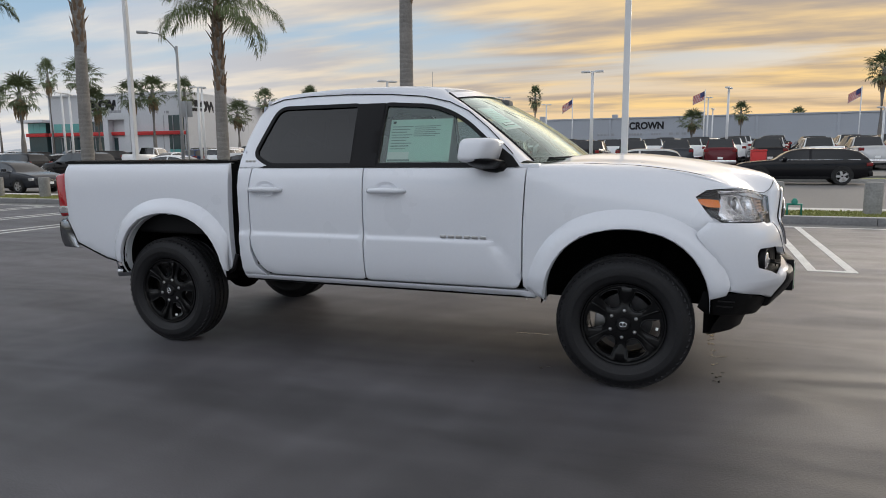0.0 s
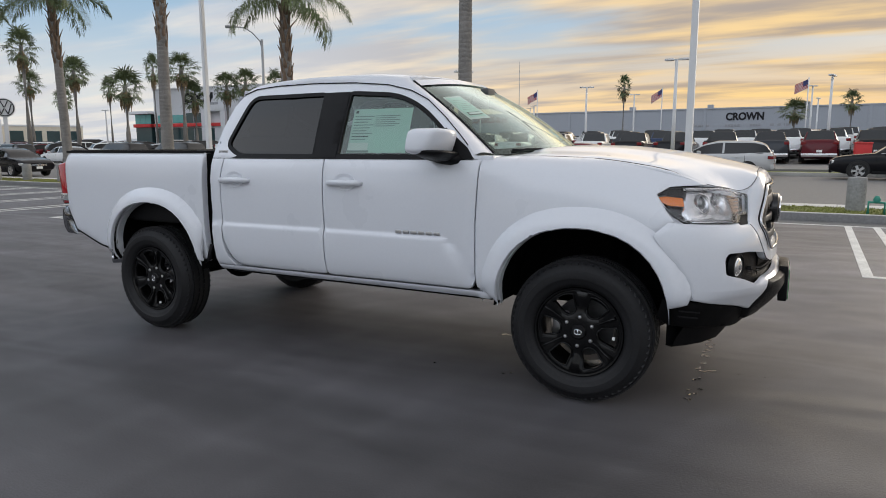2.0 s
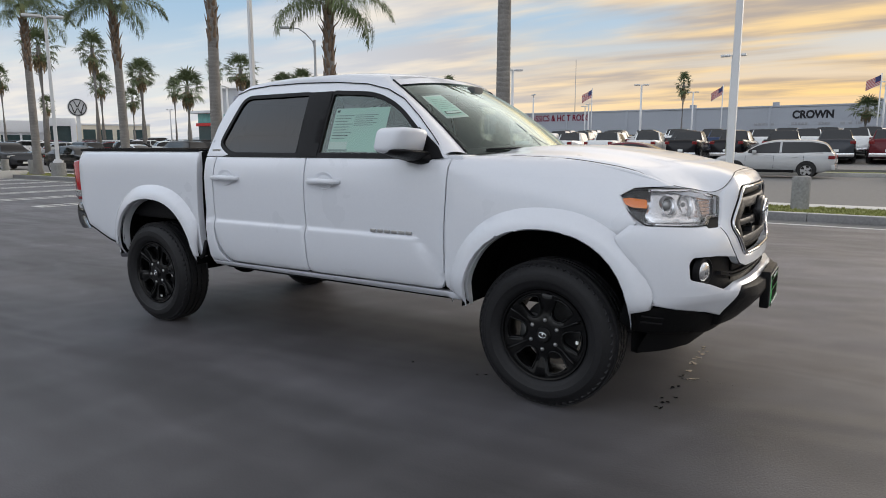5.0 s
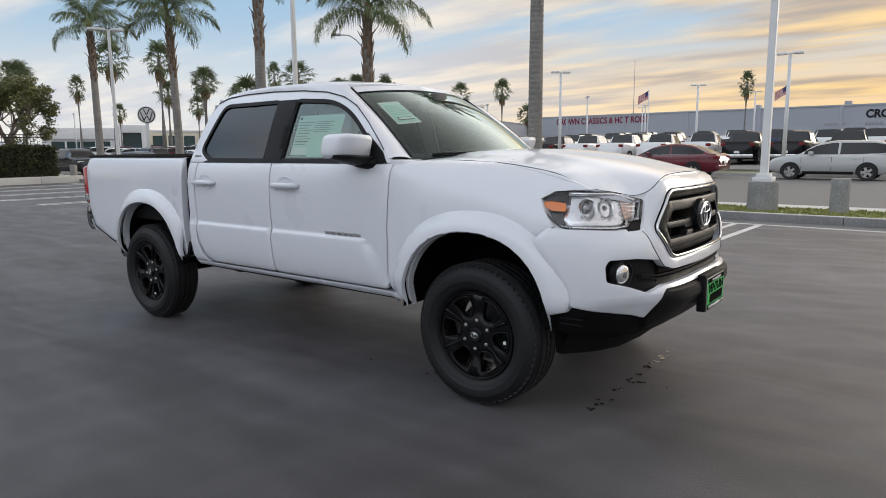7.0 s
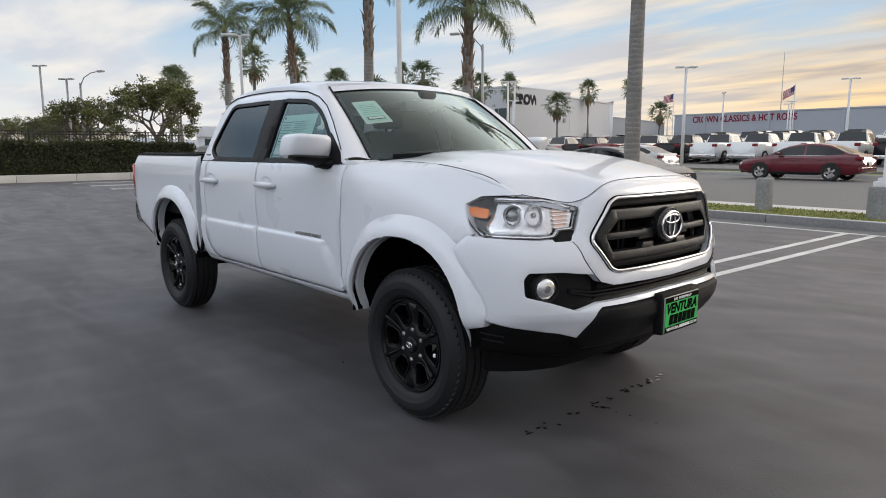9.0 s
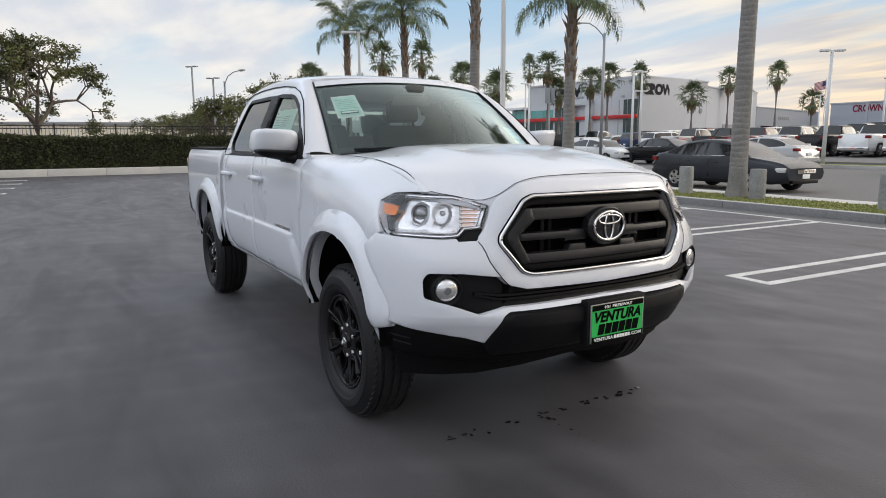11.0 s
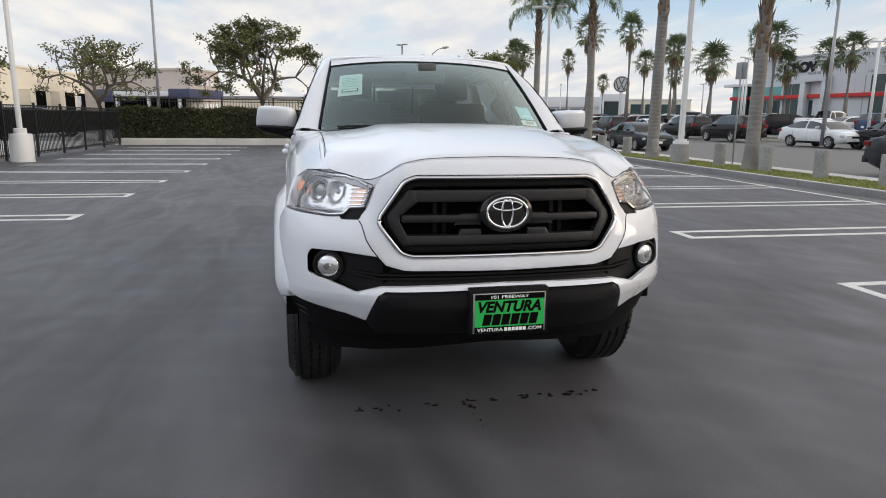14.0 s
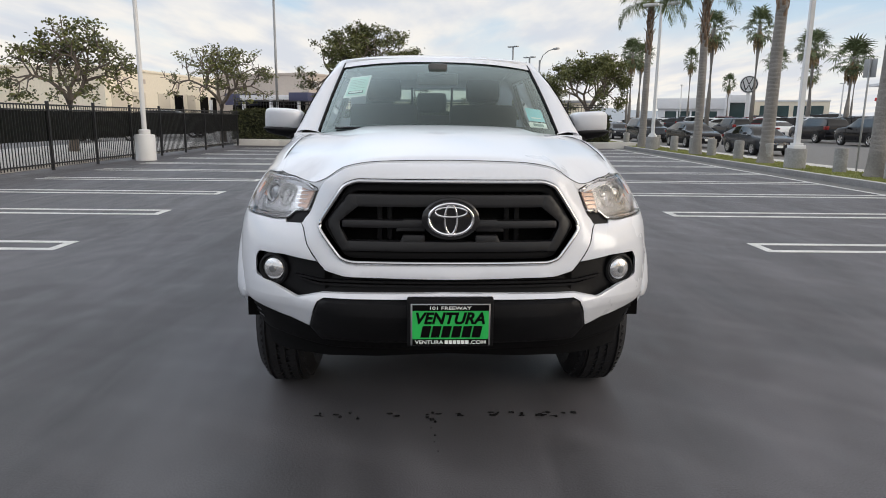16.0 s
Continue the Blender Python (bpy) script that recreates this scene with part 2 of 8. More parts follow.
    col = scaled(polish.outputs[0], 0.34, 0.66, 0.93, 1.08, col)
    L.new(col, b.inputs["Base Color"])
    return m


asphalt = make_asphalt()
road_asphalt = mat("road_asphalt", (0.17, 0.166, 0.162), 0.85, vary=0.14, scale=0.3, fine=9, bump=0.003, bscale=50)
line_paint = mat("line_paint", (0.62, 0.62, 0.60), 0.7, vary=0.30, scale=3, fine=45)
concrete = mat("concrete", (0.42, 0.41, 0.39), 0.88, vary=0.20, scale=1.5, fine=30, bump=0.002, bscale=60)
pale_concrete = mat("pale_concrete", (0.56, 0.55, 0.525), 0.88, vary=0.14, scale=1.2, fine=25, bump=0.002, bscale=60)
stone_grey = mat("weathered_concrete", (0.25, 0.25, 0.245), 0.92, vary=0.38, scale=3, fine=24, bump=0.003, bscale=50, rnd=0.3)
kerb_face = mat("kerb_concrete", (0.20, 0.198, 0.20), 0.9, vary=0.22, scale=1.5, fine=25, bump=0.002, bscale=60)
grass_soil = mat("turf", (0.19, 0.20, 0.06), 0.95, vary=0.35, scale=1.2, fine=25, bump=0.02, bscale=40)
blade = mat("grass_blade", (0.23, 0.245, 0.07), 0.7, vary=0.35, scale=2, fine=30)
wall_white = mat("white_stucco", (0.74, 0.75, 0.78), 0.9, vary=0.07, scale=0.2, fine=6)
wall_dealer = mat("blue_grey_stucco", (0.36, 0.385, 0.43), 0.9, vary=0.06, scale=0.15, fine=5)
wall_show = mat("pale_grey_stucco", (0.58, 0.595, 0.625), 0.9, vary=0.06, scale=0.15, fine=5)
wall_grey = mat("grey_panel", (0.30, 0.31, 0.33), 0.6, vary=0.08, scale=0.3)
wall_cream = mat("cream_stucco", (0.78, 0.72, 0.60), 0.9, vary=0.08, scale=0.25, fine=6)
wall_taupe = mat("taupe_stucco", (0.52, 0.46, 0.41), 0.9, vary=0.08, scale=0.25, fine=6)
door_cream = mat("roller_door", (0.60, 0.55, 0.46), 0.7, vary=0.06)
shop_glass = mat("shop_glass", (0.03, 0.06, 0.065), 0.12, vary=0.3, scale=0.4)
shop_teal = mat("teal_glass", (0.12, 0.38, 0.37), 0.12, vary=0.25, scale=0.4)
red_band = mat("red_fascia", (0.55, 0.03, 0.03), 0.5, vary=0.08)
sign_red = mat("sign_red", (0.19, 0.010, 0.03), 0.7, spec=0.2)
sign_dark = mat("sign_dark", (0.022, 0.022, 0.026), 0.8, spec=0.2)
blue_band = mat("navy_fascia", (0.055, 0.06, 0.125), 0.5)
pole_white = mat("white_pole", (0.66, 0.67, 0.68), 0.5, vary=0.08, scale=1.5)
pole_grey = mat("galvanised_pole", (0.30, 0.31, 0.32), 0.5, metal=0.4, vary=0.15, scale=3)
fence_black = mat("fence_black", (0.014, 0.014, 0.016), 0.5)
screen_cloth = mat("fence_cloth", (0.016, 0.019, 0.017), 0.95, vary=0.3, scale=2)
bark_palm = mat("palm_bark", (0.205, 0.195, 0.183), 0.95, vary=0.30, scale=3, fine=30, bump=0.01, bscale=30)
boot_bark = mat("palm_boots", (0.175, 0.122, 0.085), 0.95, vary=0.4, scale=6, fine=40)
frond = mat("palm_frond", (0.13, 0.165, 0.062), 0.55, vary=0.4, scale=1.5, fine=12)
frond_dry = mat("dry_frond", (0.22, 0.16, 0.09), 0.9, vary=0.3)
fan_leaf = mat("fan_palm_leaf", (0.10, 0.13, 0.058), 0.6, vary=0.4, scale=0.8, fine=8)
bark = mat("tree_bark", (0.13, 0.108, 0.09), 0.95, vary=0.25, scale=4, fine=40, bump=0.008, bscale=40)
leaf = mat("tree_leaf", (0.056, 0.076, 0.024), 0.5, vary=0.45, scale=0.7, fine=6, tint=(0.125, 0.13, 0.036))
hedge_leaf = mat("hedge_leaf", (0.055, 0.060, 0.028), 0.75, vary=0.55, scale=0.7, fine=7, spec=0.2)
flag_cloth = mat("flag_white", (0.6, 0.58, 0.56), 0.8)
flag_red = mat("flag_red", (0.42, 0.05, 0.06), 0.8)
flag_blue = mat("flag_blue", (0.05, 0.06, 0.16), 0.8)
hill_mat = mat("hill_haze", (0.34, 0.38, 0.42), 1.0, vary=0.05, scale=0.01, fine=0.05)
car_tyre = mat("car_rubber", (0.015, 0.015, 0.015), 0.8)
car_glass = mat("car_glass", (0.008, 0.009, 0.010), 0.05)
car_lamp = mat("car_tail_lamp", (0.17, 0.008, 0.01), 0.2)
car_light = mat("car_head_lamp", (0.7, 0.7, 0.7), 0.15, metal=0.5)
water_mat = mat("wet_patch", (0.02, 0.02, 0.021), 0.04, vary=0.1)
green_metal = mat("green_valve", (0.02, 0.22, 0.16), 0.5)
CAR_PAINT = {k: mat("car_" + k, c, 0.2, vary=0.03, coat=0.15 if k in ("black", "grey", "maroon", "blue") else 0.6, spec=0.18 if k in ("black", "grey", "maroon", "blue") else 0.5, metal=m) for k, c, m in (
    ("white", (0.70, 0.71, 0.72), 0), ("silver", (0.46, 0.465, 0.47), 0.1), ("black", (0.007, 0.007, 0.009), 0), ("grey", (0.040, 0.044, 0.052), 0.2),
    ("red", (0.115, 0.004, 0.014), 0), ("blue", (0.03, 0.05, 0.11), 0.3), ("tan", (0.32, 0.28, 0.23), 0.4), ("maroon", (0.10, 0.01, 0.016), 0))}


# ---- mesh helpers ----
def part(name, bm, material, parent=None, label="", smooth=40):
    me = bpy.data.meshes.new(name)
    if smooth:
        lim = radians(smooth)
        for f in bm.faces:
            f.smooth = True
        for e in bm.edges:
            e.smooth = len(e.link_faces) == 2 and e.calc_face_angle(0) < lim
    bm.to_mesh(me)
    bm.free()
    for m in material if isinstance(material, (list, tuple)) else (material,):
        me.materials.append(m)
    ob = new(name, me)
    if parent is not None:
        ob.parent = parent
    if label:
        ob["label"] = label
    return ob


def thing(name, label, category, group="", kind="", at=None):
    ob = new(name)
    ob.empty_display_size = 0.1
    if at is not None:
        ob.matrix_world = at
    return tagged(ob, label, category, group, kind)


def mesh_thing(name, bm, material, label, category, group="", kind="", at=None, smooth=40):
    ob = part(name, bm, material, None, "", smooth)
    if at is not None:
        ob.matrix_world = at
    return tagged(ob, label, category, group, kind)


def box(bm, x0, x1, y0, y1, z0, z1, bevel=0.0, m=None, mi=0):
    r = bmesh.ops.create_cube(bm, size=1)
    vs = r["verts"]
    for v in vs:
        v.co = Vector(((x0 + x1) / 2 + v.co.x * (x1 - x0), (y0 + y1) / 2 + v.co.y * (y1 - y0), (z0 + z1) / 2 + v.co.z * (z1 - z0)))
    es = {e for v in vs for e in v.link_edges}
    if bevel:
        r = bmesh.ops.bevel(bm, geom=list(es), offset=bevel, segments=2, affect="EDGES", profile=0.6)
        vs = list({v for f in r["faces"] for v in f.verts} | {v for v in vs if v.is_valid})
    if m is not None:
        bmesh.ops.transform(bm, matrix=m, verts=[v for v in vs if v.is_valid])
    if mi:
        for f in {f for v in vs if v.is_valid for f in v.link_faces}:
            f.material_index = mi
    return bm


def boxed(*a, **k):
    return box(bmesh.new(), *a, **k)


def tube(bm, path, radii, sides=10, cap=True, flat=1.0):
    """A round bar along path; radii one number or one for each point."""
    path = [Vector(p) for p in path]
    if isinstance(radii, (int, float)):
        radii = [radii] * len(path)
    rings = []
    for i, p in enumerate(path):
        d = (path[min(i + 1, len(path) - 1)] - path[max(i - 1, 0)]).normalized()
        a = d.cross(Vector((0, 0, 1)))
        if a.length < 1e-3:
            a = Vector((1, 0, 0))
        a.normalize()
        b = a.cross(d)
        rings.append([bm.verts.new(p + radii[i] * (math.cos(2 * math.pi * k / sides) * a + flat * math.sin(2 * math.pi * k / sides) * b)) for k in range(sides)])
    for r, q in zip(rings, rings[1:]):
        for k in range(sides):
            bm.faces.new((r[k], r[(k + 1) % sides], q[(k + 1) % sides], q[k]))
    if cap:
        bm.faces.new(rings[0][::-1])
        bm.faces.new(rings[-1])
    return bm


def lathe(bm, profile, sides=32, axis="z", at=(0, 0, 0), a0=0.0, a1=2 * math.pi):
    """Turns (radius, height) pairs round an axis."""
    full = abs(a1 - a0) > 6.28
    rings = []
    n = sides if full else sides + 1
    for k in range(n):
        a = a0 + (a1 - a0) * k / sides
        c, s = math.cos(a), math.sin(a)
        ring = []
        for r, h in profile:
            p = (r * c, r * s, h) if axis == "z" else (r * c, h, r * s) if axis == "y" else (h, r * c, r * s)
            ring.append(bm.verts.new(Vector(p) + Vector(at)))
        rings.append(ring)
    for k in range(sides):
        a, b = rings[k], rings[(k + 1) % n]
        for i in range(len(profile) - 1):
            bm.faces.new((a[i], b[i], b[i + 1], a[i + 1]))
    bmesh.ops.recalc_face_normals(bm, faces=bm.faces)
    return bm


def interp(xs, ys):
    """A smooth curve through points that does not overshoot."""
    xs, ys = np.array(xs, float), np.array(ys, float)
    h, d = np.diff(xs), np.diff(ys) / np.diff(xs)
    m = np.zeros(len(xs))
    m[0], m[-1] = d[0], d[-1]
    for i in range(1, len(xs) - 1):
        if d[i - 1] * d[i] > 0:
            w1, w2 = 2 * h[i] + h[i - 1], h[i] + 2 * h[i - 1]
            m[i] = (w1 + w2) / (w1 / d[i - 1] + w2 / d[i])

    def f(x):
        x = min(max(x, xs[0]), xs[-1])
        i = min(int(np.searchsorted(xs, x, side="right")) - 1, len(h) - 1)
        t = (x - xs[i]) / h[i]
        return float((1 + 2 * t) * (1 - t) ** 2 * ys[i] + t * (1 - t) ** 2 * h[i] * m[i] + t * t * (3 - 2 * t) * ys[i + 1] + t * t * (t - 1) * h[i] * m[i + 1])
    return f


def smooth(a, b, x):
    t = min(max((x - a) / (b - a), 0.0), 1.0)
    return t * t * (3 - 2 * t)


def rounded(poly, r, n=5):
    """Rounds the corners of a closed outline; r one number or one for each corner."""
    out, k = [], len(poly)
    for i, p in enumerate(poly):
        p, a, b = Vector(p), Vector(poly[i - 1]), Vector(poly[(i + 1) % k])
        rr = r[i] if isinstance(r, (list, tuple)) else r
        rr = min(rr, (a - p).length * 0.48, (b - p).length * 0.48)
        if rr < 1e-4:
            out.append(tuple(p))
            continue
        s, e = p + (a - p).normalized() * rr, p + (b - p).normalized() * rr
        for j in range(n + 1):
            t = j / n
            out.append(tuple((1 - t) ** 2 * s + 2 * t * (1 - t) * p + t * t * e))
    return out


def dense(poly, step):
    out = []
    for i, p in enumerate(poly):
        q = poly[(i + 1) % len(poly)]
        n = max(1, int(math.ceil(math.dist(p, q) / step)))
        for j in range(n):
            out.append((p[0] + (q[0] - p[0]) * j / n, p[1] + (q[1] - p[1]) * j / n))
    return out


def inside(poly, pts):
    P, Q = np.array(poly), np.array(pts)
    c = np.zeros(len(Q), bool)
    for a, b in zip(P, np.roll(P, -1, 0)):
        cond = (a[1] > Q[:, 1]) != (b[1] > Q[:, 1])
        with np.errstate(divide="ignore", invalid="ignore"):
            xx = (b[0] - a[0]) * (Q[:, 1] - a[1]) / (b[1] - a[1]) + a[0]
        c ^= cond & (Q[:, 0] < xx)
    return c


def fill(poly, holes=(), step=0.05, rim=0.006, rows=()):
    """Triangles of an outline with holes, with points inside it. Returns points, triangles, loops."""
    loops, pts, edges = [], [], []
    for lp in (poly, *holes):
        lp = dense(lp, step)
        i0, n = len(pts), len(lp)
        pts += lp
        loops.append(list(range(i0, i0 + n)))
        edges += [(i0 + i, i0 + (i + 1) % n) for i in range(n)]
    B = np.array(pts)
    extra = []
    if rim:
        for lp in loops:
            L = B[lp]
            t = np.roll(L, -1, 0) - np.roll(L, 1, 0)
            t /= np.linalg.norm(t, axis=1)[:, None] + 1e-9
            nrm = np.stack([-t[:, 1], t[:, 0]], 1)
            for s in (rim, -rim):
                extra += [tuple(v) for v in L + nrm * s]
    x0, y0 = B.min(0)
    x1, y1 = B.max(0)
    gx = np.arange(x0 + step / 2, x1, step)
    gy = sorted(set(np.arange(y0 + step / 2, y1, step)) | set(rows))
    grid = [(x, y) for x in gx for y in gy]

    def keep(p, gap):
        if not p:
            return []
        ok = inside(dense(poly, step), p)
        for h in holes:
            ok &= ~inside(h, p)
        d = np.sqrt(((np.array(p)[:, None] - B[None]) ** 2).sum(-1)).min(1)
        return [tuple(q) for q, o, dd in zip(p, ok, d) if o and dd > gap]
    extra = keep(extra, rim * 0.7) if rim else []
    grid = keep(grid, step * 0.45)
    allp = [Vector(p) for p in pts + extra + grid]
    v, e, f, *_ = delaunay_2d_cdt(allp, edges, [], 0, 1e-6)
    V = np.array([tuple(p) for p in v])
    T = np.array([t for t in f if len(t) == 3])
    C = V[T].mean(1)
    ok = inside(dense(poly, step), C)
    for h in holes:
        ok &= ~inside(h, C)
    return pts + extra + grid, V, T[ok], loops


def sheet(name, poly, f, material, parent, holes=(), step=0.05, depth=0.02, inward=None, sides=(1,), label="", rows=(), rim=0.006, roll=0.003):
    """A panel: an outline in (u, v) laid on the surface f(u, v), with rolled edges that turn in by depth. sides: 1 as it is, -1 mirrored over y."""
    src, V, T, loops = fill(poly, holes, step, rim, rows)
    key = {(round(p[0], 5), round(p[1], 5)): i for i, p in enumerate(V)}
    made = []
    for s in sides:
        bm = bmesh.new()
        vs = []
        border = {(round(src[i][0], 5), round(src[i][1], 5)) for lp in loops for i in lp}
        for p in V:
            q = Vector(f(p[0], p[1]))
            if roll and (round(p[0], 5), round(p[1], 5)) in border:
                q += Vector(inward(p[0], p[1])) * roll
            vs.append(bm.verts.new((q.x, q.y * s, q.z)))
        for t in T:
            try:
                bm.faces.new([vs[i] for i in t])
            except ValueError:
                pass
        if depth:
            for lp in loops:
                idx = [key.get((round(src[i][0], 5), round(src[i][1], 5))) for i in lp]
                idx = [i for i in idx if i is not None]
                back = []
                for i in idx:
                    q = Vector(f(*V[i])) + Vector(inward(*V[i])) * depth
                    back.append(bm.verts.new((q.x, q.y * s, q.z)))
                for a in range(len(idx)):
                    b = (a + 1) % len(idx)
                    try:
                        bm.faces.new((vs[idx[a]], vs[idx[b]], back[b], back[a]))
                    except ValueError:
                        pass
        bmesh.ops.recalc_face_normals(bm, faces=bm.faces)
        bm.normal_update()
        way = Vector(inward(*V[0]))
        way.y *= s
        lean_ = sum((fc.normal * fc.calc_area() for fc in bm.faces if len(fc.verts) == 3), Vector()).dot(way)
        if lean_ > 0:
            bmesh.ops.reverse_faces(bm, faces=bm.faces)
        made.append(part(name, bm, material, parent, label, smooth=50))
    return made

# ---- the lot: u along the parking rows, v across them ----
LOT = Matrix.Rotation(radians(-2.0), 4, "Z")


def lot(u, v, z=0.0, turn=0.0):
    return LOT @ pose(u, v, z, 0, 0, turn)


def strip_box(name, u0, u1, v0, v1, z0, z1, material, label, category, bevel=0.0, cuts=0):
    bm = bmesh.new()
    n = max(1, cuts)
    for i in range(n):
        a, b = u0 + (u1 - u0) * i / n, u0 + (u1 - u0) * (i + 1) / n
        box(bm, a + (.004 if cuts else 0), b - (.004 if cuts else 0), v0, v1, z0, z1, bevel)
    return mesh_thing(name, bm, material, label, category, kind="structure", at=LOT)


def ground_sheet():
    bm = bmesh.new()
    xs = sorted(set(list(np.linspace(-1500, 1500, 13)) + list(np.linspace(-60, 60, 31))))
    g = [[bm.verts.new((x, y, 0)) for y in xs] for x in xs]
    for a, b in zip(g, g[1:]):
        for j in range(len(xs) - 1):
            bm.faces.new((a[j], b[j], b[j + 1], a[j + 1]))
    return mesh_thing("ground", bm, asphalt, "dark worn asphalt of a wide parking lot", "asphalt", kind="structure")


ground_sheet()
KERB_V = 9.15
# kerb in two tones: a dark face under a paler top edge
strip_box("kerb", -70, 40, KERB_V, KERB_V + .11, -.05, .143, kerb_face, "dark grey concrete kerb beside the grass strip", "kerb", .015, cuts=36)
strip_box("kerb_cap", -70, 40, KERB_V + .03, KERB_V + .13, .10, .152, pale_concrete, "pale upper edge of the kerb", "kerb", .008, cuts=36)
strip_box("verge", -70, 40, KERB_V + .13, 10.75, -.05, .135, grass_soil, "strip of mown grass between lot and street", "grass strip")
strip_box("pavement", -70, 40, 10.75, 11.45, -.05, .14, pale_concrete, "pale concrete pavement beside the street", "pavement", .012, cuts=60)
strip_box("road", -160, 120, 11.45, 28.6, -.05, .006, road_asphalt, "grey asphalt street with parked cars", "road")
strip_box("kerb", -160, 120, 28.6, 28.8, -.05, .17, concrete, "far concrete kerb of the street", "kerb", .02, cuts=60)
strip_box("verge", -160, 120, 28.8, 30.2, -.05, .16, grass_soil, "thin planted strip along the far kerb", "grass strip")
strip_box("dealer_lot", -260, 160, 30.2, 135, -.05, .26, road_asphalt, "grey asphalt of the dealer lot across the street", "asphalt")
strip_box("gutter", -70, 40, KERB_V - .45, KERB_V, -.05, .005, mat("gutter_concrete", (0.17, 0.17, 0.165), 0.9, vary=0.2, scale=1.5, fine=25), "concrete gutter along the kerb", "gutter", 0, cuts=24)


def grass():
    """Blades on the verge, denser where it is passed nearest."""
    rng = np.random.default_rng(4)
    verts, faces = [], []
    for _ in range(26000):
        u = -34 + 44 * rng.random()
        v = KERB_V + .18 + (10.73 - KERB_V - .18) * rng.random()
        h, a = .015 + .03 * rng.random(), 6.28 * rng.random()
        w = .012 + .012 * rng.random()
        lx, ly = .04 * (rng.random() - .5), .04 * (rng.random() - .5)
        i = len(verts)
        verts += [(u - w * math.cos(a), v - w * math.sin(a), .134), (u + w * math.cos(a), v + w * math.sin(a), .134), (u + lx, v + ly, .135 + h)]
        faces.append((i, i + 1, i + 2))
    me = bpy.data.meshes.new("grass")
    me.from_pydata(verts, [], faces)
    me.materials.append(blade)
    ob = new("grass", me)
    ob.matrix_world = LOT
    return tagged(ob, "short green grass blades on the verge", "grass", kind="stuff")


grass()


# ---- painted stall lines ----
def hairpin(u, v0, v1, gap=.40, w=.10, tag=""):
    """Two lines that join at the aisle's end (v0)."""
    bm = bmesh.new()
    d = 1 if v1 > v0 else -1
    for s in (-1, 1):
        box(bm, u + s * gap / 2 - w / 2, u + s * gap / 2 + w / 2, min(v0, v1), max(v0, v1), .0, .004)
    box(bm, u - gap / 2 + w / 2, u + gap / 2 - w / 2, min(v0, v0 + d * w), max(v0, v0 + d * w), .0, .004)
    return mesh_thing("stall_line", bm, line_paint, "worn white double parking line on the asphalt", "parking line", "parking lines", "structure", LOT, 0)


for u in (4.7, 1.79, -1.07, -3.71, -6.31, *[-8.93 - 2.62 * k for k in range(9)]):
    hairpin(u, 3.63 + .035 * u, 8.55)
for k in range(-2, 10):
    hairpin(-3.47 - 2.53 * k, -3.96, -8.75)
bm = boxed(-60, 30, 8.55, 8.65, 0, .0045)
mesh_thing("edge_line", bm, line_paint, "long white line along the gutter", "parking line", kind="structure", at=LOT, smooth=0)


# wet spots and dark drips by the truck
def blot(bm, x, y, rx, ry, n=11, seed=0):
    rng = random.Random(seed)
    c = bm.verts.new((x, y, .003))
    ring_ = [bm.verts.new((x + rx * math.cos(6.283 * i / n) * (.6 + .7 * rng.random()), y + ry * math.sin(6.283 * i / n) * (.6 + .7 * rng.random()), .0028)) for i in range(n)]
    for i in range(n):
        bm.faces.new((c, ring_[i], ring_[(i + 1) % n]))


bm = bmesh.new()
rng = random.Random(9)
for y, k in ((-.58, 3), (-.48, 2), (-.24, 2), (-.05, 4), (.10, 2), (.25, 4), (.33, 3), (.47, 7), (.53, 3), (.58, 1)):
    for i in range(k):
        blot(bm, .525 + rng.uniform(-.02, .03), y + rng.uniform(-.035, .035), .005 + .010 * rng.random(), .006 + .015 * rng.random(), seed=int(1000 * abs(y)) + i)
for i, (x, y, a) in enumerate(((.575, -.060, .022), (.60, -.045, .013), (.66, -.065, .006), (.73, -.05, .009), (.79, -.055, .005), (.87, -.04, .006))):
    blot(bm, x, y, a, a * .6, seed=40 + i)
for i in range(8):
    blot(bm, -.83 + .03 * i, .10 + .02 * rng.random(), .016 * rng.random() + .006, .02 * rng.random() + .006, seed=90 + i)
for x, y in ((-.95, -.66), (-.50, -.65), (-.46, -.62), (.50, -.44), (.56, -.40)):
    blot(bm, x, y, .012, .008, seed=int(90 * abs(x)))
mesh_thing("water_drip", bm, water_mat, "small dark water drips on the asphalt under the truck", "water drip", kind="structure", smooth=0)


# ---- bollards, poles ----
def bollard(u, v, h=.62):
    bm = bmesh.new()
    lathe(bm, [(.0, 0), (.158, 0), (.158, h - .03), (.150, h - .008), (.13, h), (0, h)], 24)
    return mesh_thing("bollard", bm, stone_grey, "round grey concrete bollard on the grass strip", "bollard", "bollards along the verge", at=lot(u, v, .13), smooth=35)


b0 = bollard(-3.3, 10.2)
for u, v in ((3.45, 10.2), (1.75, 10.2), (.05, 10.2), (-5.85, 10.2), (-7.7, 10.2), (-9.5, 10.2), (-11.4, 10.2), (-13.25, 10.12), (-16.75, 9.98), (-18.95, 10.1), (-20.95, 10.0), (-22.6, 9.95), (-24.9, 10.0), (-27.2, 10.0), (-29.6, 10.0), (-32.2, 10.0)):
    copy_thing(b0, lot(u, v, .13, 37 * u))


